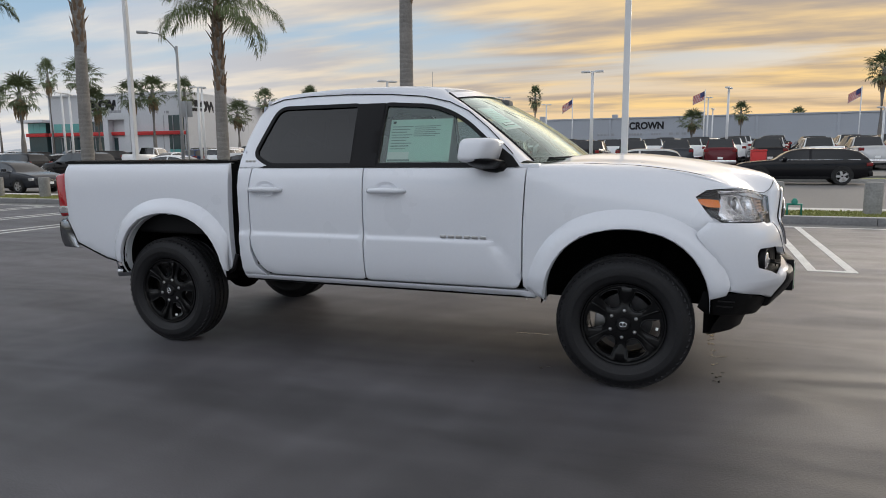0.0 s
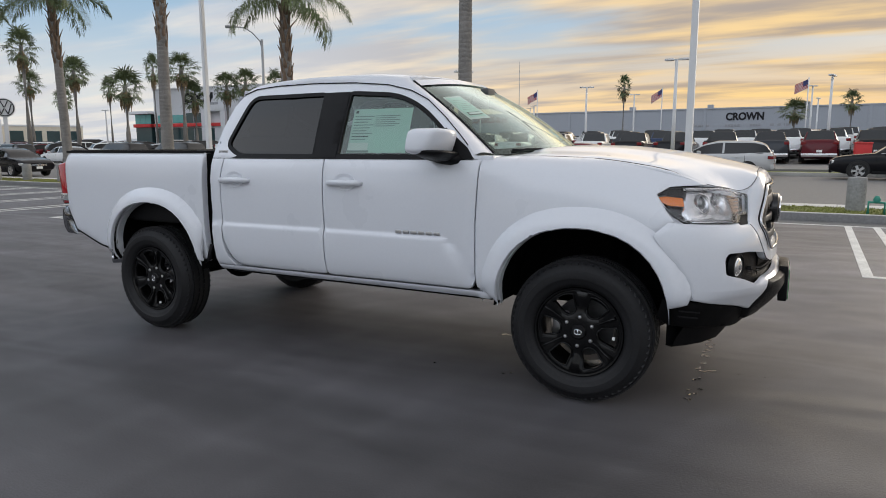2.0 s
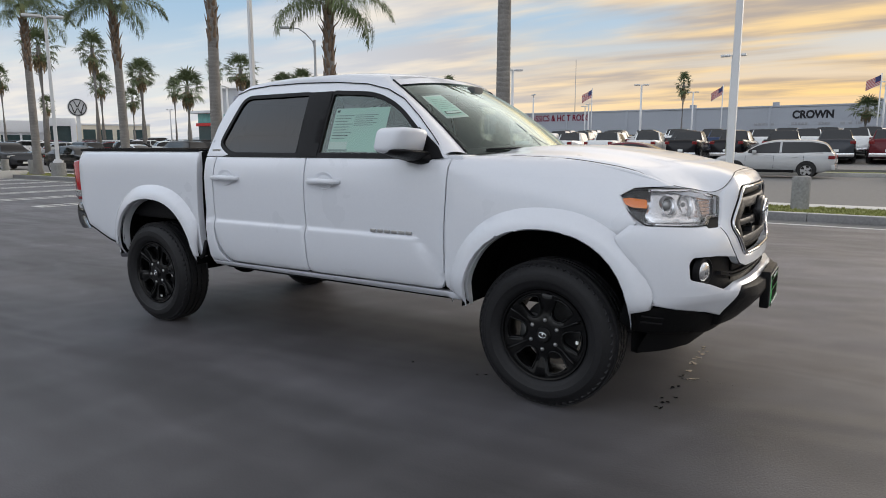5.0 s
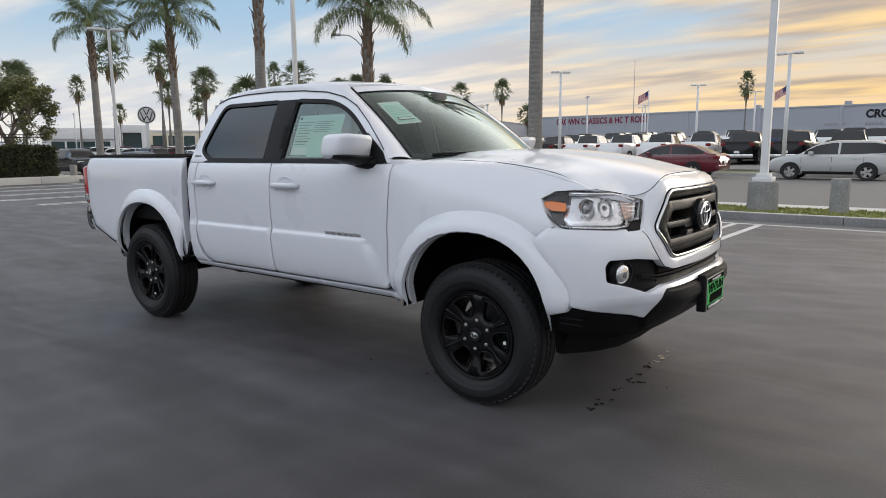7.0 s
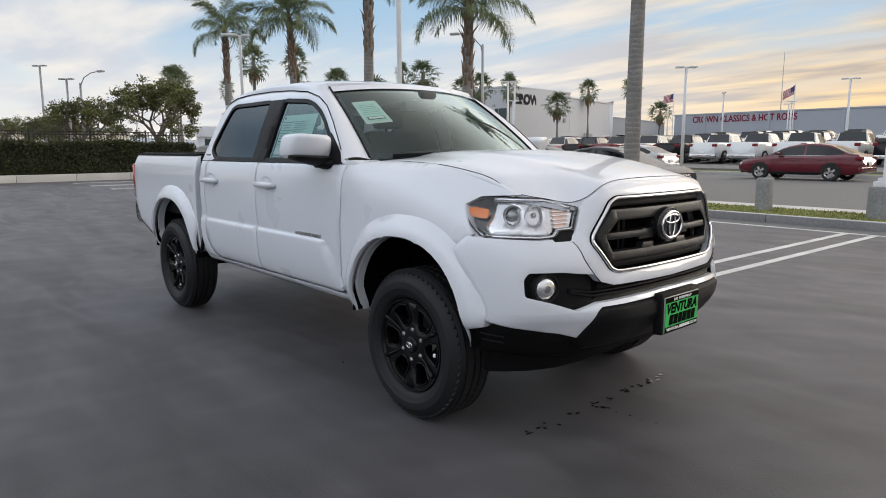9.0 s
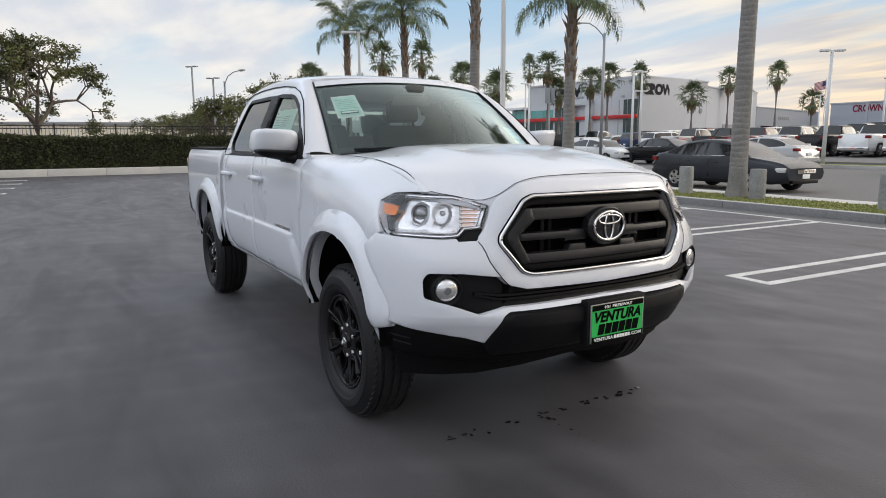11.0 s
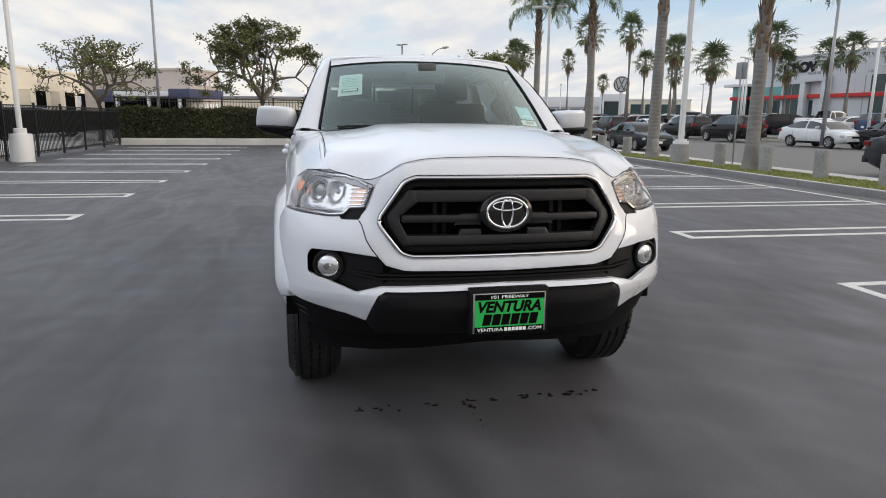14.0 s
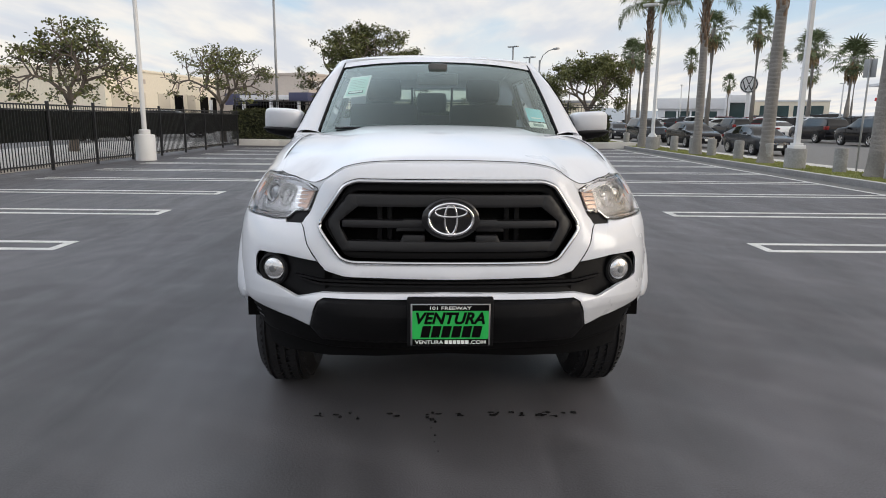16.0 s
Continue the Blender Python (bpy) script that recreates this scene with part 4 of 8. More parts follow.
# ---- hedge and fences ----
def hedge(x0, x1, y0, y1, h, n, seed, z=.28):
    t = thing("hedge", "dense dark green clipped hedge behind a concrete kerb", "hedge")
    # solid core; the shade deep between the leaves is put into its colour
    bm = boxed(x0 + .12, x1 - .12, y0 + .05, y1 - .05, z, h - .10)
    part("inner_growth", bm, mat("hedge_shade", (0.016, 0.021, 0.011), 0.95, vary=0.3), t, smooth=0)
    rng = np.random.default_rng(seed)
    verts, faces = [], []
    for _ in range(n):
        f = rng.random()
        if f < .62:
            p = Vector((x1 - .10 + .13 * rng.normal() * .6, y0 + (y1 - y0) * rng.random(), z + (h - z) * rng.random()))
        else:
            p = Vector((x0 + (x1 - x0) * rng.random(), y0 + (y1 - y0) * rng.random(), h - .06 + .05 * rng.normal()))
        p.z = z + (p.z - z) * (1 + .035 * math.sin(1.3 * p.y) + .025 * math.sin(3.1 * p.y + 1))
        d = Vector(rng.normal(size=3)).normalized()
        s_ = d.cross(Vector(rng.normal(size=3))).normalized()
        L_ = .07 + .06 * rng.random()
        k = len(verts)
        verts += [tuple(p), tuple(p + d * L_ * .5 + s_ * L_ * .35), tuple(p + d * L_), tuple(p + d * L_ * .5 - s_ * L_ * .35)]
        faces.append((k, k + 1, k + 2, k + 3))
    me = bpy.data.meshes.new("leaves")
    me.from_pydata(verts, [], faces)
    me.materials.append(hedge_leaf)
    ob = new("leaves", me)
    ob.parent = t
    tagged(ob, kind="stuff")


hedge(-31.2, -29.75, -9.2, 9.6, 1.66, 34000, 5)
bm = bmesh.new()
for i in range(9):
    box(bm, -29.75, -29.2, -9.0 + 2.2 * i, -9.0 + 2.2 * (i + 1) - .012, -.05, .30, .02)
mesh_thing("kerb_wall", bm, pale_concrete, "low pale concrete kerb before the hedge", "kerb", kind="structure")


def iron_fence(name, p0, p1, h, gap, post, label, cloth=None, material=fence_black):
    p0, p1 = Vector((*p0, 0)), Vector((*p1, 0))
    d = (p1 - p0)
    ln = d.length
    ang = math.degrees(math.atan2(d.y, d.x))
    t = thing(name, label, "fence", at=pose(p0.x, p0.y, 0, 0, 0, ang))
    for z in (.16, h - .14, h - .02):
        part("rail", boxed(0, ln, -.018, .018, z - .018, z + .018), material, t, smooth=0)
    me = boxed(-.009, .009, -.009, .009, .08, h)
    pk = part("picket", me, material, t, smooth=0)
    n = int(ln / gap)
    extra = []
    for i in range(1, n):
        if i < 300:
            o = new("picket", pk.data)
            o.parent = t
            o.matrix_basis = Matrix.Translation((i * gap, 0, 0))
    me = boxed(-.032, .032, -.032, .032, 0, h + .08)
    po = part("post", me, material, t, smooth=0)
    for i in range(1, int(ln / post) + 1):
        o = new("post", po.data)
        o.parent = t
        o.matrix_basis = Matrix.Translation((i * post, 0, 0))
    if cloth:
        a, b, z0, z1 = cloth
        bm = bmesh.new()
        nx = 40
        g = [[bm.verts.new((a + (b - a) * i / nx, .05 + .012 * math.sin(i * 1.9), z)) for i in range(nx + 1)] for z in (z0, (z0 + z1) / 2, z1)]
        for r, q in zip(g, g[1:]):
            for j in range(nx):
                bm.faces.new((r[j], r[j + 1], q[j + 1], q[j]))
        bmesh.ops.solidify(bm, geom=bm.faces[:], thickness=.006)
        part("wind_screen", bm, screen_cloth, t, "dark cloth tied to the fence")
    return t


iron_fence("iron_fence", (-7.0, -9.5), (-29.4, -8.72), 1.62, .115, 2.2, "black iron picket fence with dark cloth beside the stalls", (1.0, 22.3, .72, 1.46))
iron_fence("iron_fence", (-30.6, -9.2), (-30.6, 9.4), 2.15, .14, 2.4, "black iron picket fence standing in the hedge")
strip_ = boxed(-31.3, -4.0, -15.5, -9.75, -.05, .09, .01)
mesh_thing("pavement", strip_, concrete, "pale concrete pavement behind the iron fence", "pavement", kind="structure", smooth=0)
bm = boxed(-60, -31.4, -40, 12, -.05, .012)
mesh_thing("back_road", bm, road_asphalt, "grey asphalt of the yard behind the hedge", "asphalt", kind="structure", smooth=0)

# ---- buildings ----
def wall_run(a, b, h, thick=.5):
    """A frame for building on a wall that runs from a to b: x along it, y out of it, z up."""
    a, b = Vector((*a, 0)), Vector((*b, 0))
    d = b - a
    return pose(a.x, a.y, 0, 0, 0, math.degrees(math.atan2(d.y, d.x))), d.length


def lettered(name, body, material, parent, m, x0, x1, z0, z1, deep=.05, bold=0.0, slant=0.0, label=""):
    """Raised letters that fill a field: m puts x along the line of writing, z up and -y towards the reader."""
    fc = bpy.data.curves.new(name, "FONT")
    fc.body, fc.size, fc.extrude, fc.offset, fc.shear = body, 1.0, .01, bold, slant
    src = bpy.data.objects.new(name, fc)
    me = bpy.data.meshes.new_from_object(src)
    bpy.data.objects.remove(src)
    co = np.array([v.co for v in me.vertices])
    lo, hi = co.min(0), co.max(0)
    for v in me.vertices:
        a, b, c = v.co
        v.co = m @ Vector((x0 + (x1 - x0) * (a - lo[0]) / (hi[0] - lo[0]), deep * (lo[2] - c) / (hi[2] - lo[2]), z0 + (z1 - z0) * (b - lo[1]) / (hi[1] - lo[1])))
    me.materials.clear()
    me.materials.append(material)
    ob = new(name, me)
    ob.parent = parent
    return tagged(ob, label)


def bars_text(name, t, x0, x1, z0, z1, n, material, y=-.06, gap=.24):
    for i in range(n):
        w = (x1 - x0) / n
        part(name, boxed(x0 + w * (i + gap / 2), x0 + w * (i + 1 - gap / 2), y, y + .12, z0, z1, .02), material, t)


# long low dealer wall, the street side at y = 115
m, ln = wall_run((-63, 114), (75, 112), 7.3)
t = thing("dealer_building", "long low blue-grey dealer building with red wall lettering", "building", at=m)
part("wall", boxed(0, ln, 0, 18, 0, 7.25), wall_dealer, t)
part("parapet", boxed(-.1, ln + .1, -.12, .25, 7.25, 7.5, .03), wall_dealer, t)
for i in range(12):
    x = 6 + i * (ln - 12) / 11
    part("pilaster", boxed(x - .2, x + .2, -.10, 0, 0, 7.25, .02), wall_dealer, t)
for x in (39.3, 52, 66):
    part("roof_unit", boxed(x, x + .9, 1, 2.4, 7.25, 8.1, .05), wall_dealer, t)
lettered("sign_text", "CROWN", sign_dark, t, Matrix(), 55.0, 60.6, 5.42, 6.68, bold=.045)
for x0, x1, n in ((49.6, 52.6, 5), (54.9, 57.2, 5), (58.6, 60.2, 4), (61.4, 62.2, 1), (62.5, 64.3, 3)):
    bars_text("sign_letter", t, x0, x1, 4.45, 4.85, n, wall_grey)
lettered("sign_text", "CROWN CLASSICS & HOT RODS", sign_red, t, Matrix(), 3.7, 22.0, 5.84, 7.0, bold=.02)
# antenna mast
t2 = thing("radio_mast", "thin radio mast behind the dealer building", "mast", at=pose(-47, 122, 0))
bm = bmesh.new()
tube(bm, [(0, 0, 0), (0, 0, 18)], [.10, .04], 6)
part("mast", bm, pole_grey, t2)

# dealer showroom: a glazed front, a plain flank with a service bay, and a low wing behind
A_, B_, C_ = (-70.6, 54.55), (-52.0, 56.2), (-53.5, 69.7)
m, ln = wall_run(A_, B_, 8.6)
t = thing("showroom", "grey-white two-storey car showroom with red band and tinted glass", "building", at=m)
part("wall", boxed(0, ln, 0, 9, 0, 8.5), wall_show, t)
part("parapet", boxed(-.05, ln + .02, -.12, .3, 8.5, 8.72, .03), wall_show, t)
for x0, x1, z0, z1, mt in ((.4, 4.8, .3, 3.8, shop_glass), (5.2, 8.2, .3, 3.8, shop_glass), (12.1, 18.4, .3, 2.3, shop_teal), (12.1, 18.4, 2.3, 3.9, shop_glass), (12.2, 18.4, 4.4, 6.1, shop_glass), (5.2, 8.2, 4.4, 5.6, shop_glass), (.6, 4.8, 4.4, 5.4, shop_teal)):
    w_ = part("window", boxed(x0, x1, -.05, 0, z0, z1), mt, t)
    for k in range(1, int((x1 - x0) / 1.2)):
        part("mullion", boxed(x0 + 1.2 * k - .04, x0 + 1.2 * k + .04, -.09, -.05, z0, z1), wall_grey, w_)
part("red_band", boxed(.2, ln - .1, -.45, 0, 3.95, 4.35, .03), red_band, t)
bm = boxed(8.3, 9.0, -.9, 0, 0, 6.2, .04)
box(bm, 11.2, 11.9, -.9, 0, 0, 6.2, .04)
box(bm, 8.3, 11.9, -.92, 0, 5.7, 6.4, .04)
part("portal", bm, wall_show, t)
part("portal_door", boxed(9.0, 11.2, -.06, .0, .2, 3.7), shop_glass, t)
lettered("sign_text", "CROWN", sign_dark, t, Matrix(), 4.9, 11.6, 6.8, 8.0, deep=.12, bold=.06)
bars_text("sign_letter", t, 9.2, 11.0, 6.45, 6.75, 3, wall_grey, y=-.98)
bars_text("sign_letter", t, 14.8, 16.6, 6.3, 6.6, 4, wall_grey)
m, ln = wall_run(B_, C_, 8.6)
t = thing("showroom", "plain grey-white flank of the showroom with dark wall lettering", "building", at=m)
part("wall", boxed(0, ln, .02, 9, 0, 8.5), wall_show, t)
part("parapet", boxed(.02, ln + .05, -.12, .3, 8.5, 8.72, .03), wall_show, t)
lettered("sign_text", "CROWN", sign_dark, t, Matrix(), .5, 7.1, 6.6, 7.9, deep=.12, bold=.06)
part("service_door", boxed(2.9, 4.4, -.05, .02, .2, 3.9), shop_glass, t)
part("wall_lamp", lathe(bmesh.new(), [(0, -.12), (.30, -.12), (.36, .0), (0, .0)], 16, "y", (12.2, 0, 5.0)), wall_grey, t)
H_, G_ = (-57.3, 85.3), (-64.4, 112.9)
m, ln = wall_run(C_, H_, 8.0)
t = thing("showroom", "plain grey-white rear block of the showroom", "building", at=m)
part("wall", boxed(.05, ln, .02, 9, 0, 7.9), wall_show, t)
part("parapet", boxed(.05, ln + .05, -.10, .3, 7.9, 8.1, .03), wall_show, t)
part("service_door", boxed(5, 8, -.05, .02, .2, 3.4), wall_grey, t)
m, ln = wall_run(H_, G_, 6.0)
t = thing("service_wing", "low grey service wing with dark open bays", "building", at=m)
part("wall", boxed(.05, ln, 0, 9, 0, 5.9), wall_dealer, t)
part("parapet", boxed(.05, ln, -.10, .25, 5.9, 6.1, .03), wall_dealer, t)
for x0, x1 in ((2, 7), (9, 14), (16, 21)):
    # near-black sheets for the shade inside the open bays
    part("bay_door", boxed(x0, x1, -.05, .02, .2, 3.4), void, t)
bars_text("sign_letter", t, 9.0, 14.0, 4.4, 4.9, 6, wall_grey)
t = thing("entrance_tower", "glazed corner bay with a flat white canopy beside the showroom", "building", at=pose(-72.4, 54.6, 0, 0, 0, 5))
tower = part("tower_body", boxed(-1.35, 1.25, -.3, 3, 0, 5.6), shop_glass, t)
for k in range(3):
    part("pane", boxed(-1.35 + .88 * k, -.51 + .88 * k, -.34, -.30, 4.4, 5.55), shop_teal, tower)
part("red_band", boxed(-1.5, 1.4, -.6, 0, 3.95, 4.35, .03), red_band, t)
part("tower_roof", boxed(-2.2, 1.6, -1.1, 3.2, 5.6, 5.95, .05), wall_white, t)

# far white dealership with a round pylon sign
m, ln = wall_run((-118.65, 44.4), (-105.7, 68.7), 5.5)
t = thing("far_dealership", "low white dealership far behind the car rows", "building", at=m)
part("wall", boxed(0, 11.3, 0, 12, 0, 5.5), wall_white, t)
part("wall", boxed(16, ln, .6, 12, 0, 4.9), wall_cream, t)
part("parapet", boxed(16, ln + .1, .45, .7, 4.9, 5.2, .03), wall_white, t)
part("glass_front", boxed(1, 10.5, -.05, 0, .4, 3.2), shop_glass, t)
for i in range(5):
    part("column", boxed(1 + i * 2.3, 1.3 + i * 2.3, -.3, -.05, 0, 3.6), wall_white, t)
part("fascia", boxed(-.2, 11.4, -.5, 0, 3.6, 5.5, .04), wall_white, t)
bm = boxed(11.4, 12.2, -.9, 6, 0, 6.0, .04)
box(bm, 15.2, 16.0, -.9, 6, 0, 6.0, .04)
box(bm, 12.2, 15.2, -.9, 6, 4.7, 6.0, .04)
part("portal", bm, wall_white, t)
part("portal_glass", boxed(12.2, 15.2, -.2, 0, .2, 4.7), shop_glass, t)
for k in range(4):
    part("window", boxed(17 + 2.6 * k, 18.9 + 2.6 * k, .52, .6, 2.3, 4.2), shop_glass, t)
t = thing("pylon_sign", "round white pylon sign with a ring emblem", "sign", at=pose(-81.2, 42.3, 0, 0, 0, 62))
part("pylon", boxed(-.22, .22, -.12, .12, 0, 5.1, .04), pole_white, t)
bm = lathe(bmesh.new(), [(0, -.2), (1.07, -.2), (1.1, -.16), (1.1, .16), (1.07, .2), (0, .2)], 40, "y", (0, 0, 6.1))
disc = part("disc", bm, pole_white, t)
bm = bmesh.new()
pts = [(.95 * math.cos(a), -.22, 6.1 + .95 * math.sin(a)) for a in np.linspace(0, 2 * math.pi, 41)]
tube(bm, pts, .06, 6, cap=False)
part("ring", bm, sign_dark, disc)
for x0, x1, z0, z1 in ((-.36, -.03, 6.84, 6.12), (.36, .03, 6.84, 6.12), (-.72, -.34, 6.50, 5.36), (.72, .34, 6.50, 5.36), (-.34, -.03, 5.36, 5.98), (.34, .03, 5.36, 5.98)):
    bm = bmesh.new()
    tube(bm, [(x0, -.22, z0), (x1, -.22, z1)], .06, 6)
    part("emblem_stroke", bm, sign_dark, disc)

# cream warehouse with roller doors
m, ln = wall_run((-92, -27.5), (-53.0, -27.0), 7)
t = thing("warehouse", "long cream stucco warehouse with a row of roller doors", "building", at=pose(-53.0, -25.7, 0, 0, 0, 170))
part("wall", boxed(0, 42, 0, 40, 0, 5.2), wall_cream, t)
part("parapet", boxed(-.1, 42, -.1, .25, 5.2, 5.42, .03), wall_cream, t)
part("parapet", boxed(-.1, .15, -.1, 40, 5.21, 5.42, .03), wall_cream, t)
for x0, x1, dark in ((.8, 3.2, 0), (3.75, 5.75, 0), (7.8, 9.85, 0), (10.7, 12.3, 1), (13.15, 14.7, 0), (15.75, 17.5, 1), (18.1, 20.0, 1), (21.2, 23.2, 0), (24.6, 26.6, 0), (28.0, 30.0, 0)):
    part("door_trim", boxed(x0 - .12, x1 + .12, -.07, 0, 3.42, 3.56, .02), wall_cream, t)
    # dark doors stand open: the shade inside is put into their colour
    door_ = part("roller_door", boxed(x0, x1, -.03, .02, .1, 3.42), void if dark else door_cream, t)
    if not dark:
        for k in range(1, 9):
            part("door_rib", boxed(x0, x1, -.045, -.03, .1 + .37 * k - .02, .1 + .37 * k + .02), door_cream, door_)
for x0 in (1.7, 2.6, 5.4, 11.2, 16.4):
    part("wall_vent", boxed(x0, x0 + .45, -.05, 0, 4.3 - .02 * x0, 4.7 - .02 * x0), wall_taupe, t)

# taupe shop with a deep canopy
t = thing("shop_building", "taupe stucco shop with a white canopy and navy band", "building", at=pose(-56.0, -8.9, 0, 0, 0, -116))
part("wall", boxed(1.35, 12, -5.2, -.8, 0, 5.1), wall_taupe, t)
part("parapet", boxed(1.25, 12.1, -5.3, -.7, 5.1, 5.3, .03), wall_taupe, t)
part("canopy", boxed(1.3, 7.4, -.8, 2.2, 2.85, 3.25, .04), wall_white, t)
part("navy_band", boxed(-.7, 1.25, -2.6, 2.3, 2.75, 3.45, .03), blue_band, t)
part("canopy_panel", boxed(6.6, 8.2, -1.0, 2.3, 2.4, 3.4, .04), blue_band, t)
for x in (.5, 3.4, 6.4, 10.2):
    part("canopy_post", boxed(x - .12, x + .12, 1.8, 2.04, 0, 2.85, .02), wall_white, t)
# dark sheet for the deep shade in the opening under the canopy
part("shop_window", boxed(1.8, 10, -.82, -.76, .1, 2.8), void, t)
for k in range(5):
    part("side_window", boxed(1.29, 1.37, -5.0 + .85 * k, -4.4 + .85 * k, .5, 2.4), paper_white, t)
for k in range(4):
    part("sign_letter", boxed(1.27, 1.36, -4.2 + .7 * k, -3.75 + .7 * k, 3.9, 4.6, .02), wall_white, t)
m = None
t = thing("low_shed", "long low pale shed far behind the hedge", "building", at=pose(-95, -2, 0, 0, 0, 80))
part("wall", boxed(-10, 26, -8, 0, 0, 3.6), wall_cream, t)
part("roof", boxed(-10.3, 26.3, -8.3, .3, 3.6, 3.9, .03), wall_grey, t)
t = thing("far_building", "long low pale building far across the lots", "building", at=pose(-150, 26, 0, 0, 0, 85))
part("wall", boxed(-26, 4, -8, 0, 0, 4.2), wall_dealer, t)
for i in range(5):
    part("window", boxed(-24 + 5 * i, -21 + 5 * i, -.0, .05, .8, 3.2), shop_glass, t)
t = thing("far_building", "long low pale building far across the lots", "building", at=pose(-40, 175, 0, 0, 0, 0))
part("wall", boxed(-160, 200, 0, 8, 0, 5.0), wall_white, t)


def hills():
    bm = bmesh.new()
    pts = []
    for i in range(121):
        a = radians(20 + 150 * i / 120)
        h = 9 + 16 * noise.noise(Vector((i * .11, 2.2, 0))) + 9 * noise.noise(Vector((i * .37, 5.2, 0)))
        pts.append((1250 * math.cos(a + radians(60)), 1250 * math.sin(a + radians(60)), max(3, h + 10)))
    lo = [bm.verts.new((x, y, -2)) for x, y, z in pts]
    mid = [bm.verts.new((x * 1.05, y * 1.05, z * .6)) for x, y, z in pts]
    hi = [bm.verts.new((x * 1.1, y * 1.1, z)) for x, y, z in pts]
    for a, b in ((lo, mid), (mid, hi)):
        for i in range(120):
            bm.faces.new((a[i], a[i + 1], b[i + 1], b[i]))
    mesh_thing("hills", bm, hill_mat, "faint hazy blue hills on the horizon", "hills", kind="structure")


hills()


# ---- parked cars ----
CAR_SHAPES = {
    # length, width, belt line, roof line (x from the nose's middle), wheelbase, wheel radius, windows from..to
    "sedan": (4.75, 1.82, [(2.36, .66), (2.25, .76), (1.6, .90), (1.15, .955), (0, .985), (-1.3, 1.02), (-1.85, 1.05), (-2.26, 1.03), (-2.37, .82)], [(1.25, .96), (.45, 1.36), (-.05, 1.455), (-.50, 1.475), (-1.05, 1.425), (-1.95, 1.07)], 2.75, .33),
    "hatch": (4.45, 1.78, [(2.2, .62), (2.1, .78), (1.5, .94), (1.05, 1.0), (0, 1.0), (-1.4, 1.03), (-2.05, 1.05), (-2.2, .85)], [(1.1, 1.0), (.40, 1.42), (-.2, 1.53), (-1.3, 1.52), (-1.85, 1.40), (-2.12, 1.06)], 2.63, .32),
    "wagon": (5.0, 1.88, [(2.48, .68), (2.38, .82), (1.5, .96), (1.0, 1.0), (0, 1.0), (-1.6, 1.03), (-2.3, 1.04), (-2.48, .85)], [(1.05, 1.0), (.42, 1.38), (-.1, 1.47), (-1.3, 1.46), (-2.0, 1.36), (-2.36, 1.05)], 3.0, .35),
    "suv": (4.75, 1.92, [(2.36, .78), (2.28, .95), (1.5, 1.08), (1.1, 1.12), (0, 1.13), (-1.6, 1.16), (-2.25, 1.17), (-2.37, .95)], [(1.15, 1.12), (.60, 1.55), (.1, 1.70), (-1.5, 1.70), (-2.05, 1.60), (-2.28, 1.18)], 2.82, .37),
    "pickup": (5.8, 2.02, [(2.88, .85), (2.80, 1.05), (1.9, 1.20), (1.45, 1.23), (0, 1.24), (-.75, 1.26), (-.85, 1.30), (-2.78, 1.32), (-2.88, 1.10)], [(1.5, 1.24), (.95, 1.70), (.4, 1.90), (-.55, 1.89), (-.80, 1.34)], 3.57, .41),
}
PROTO = {}


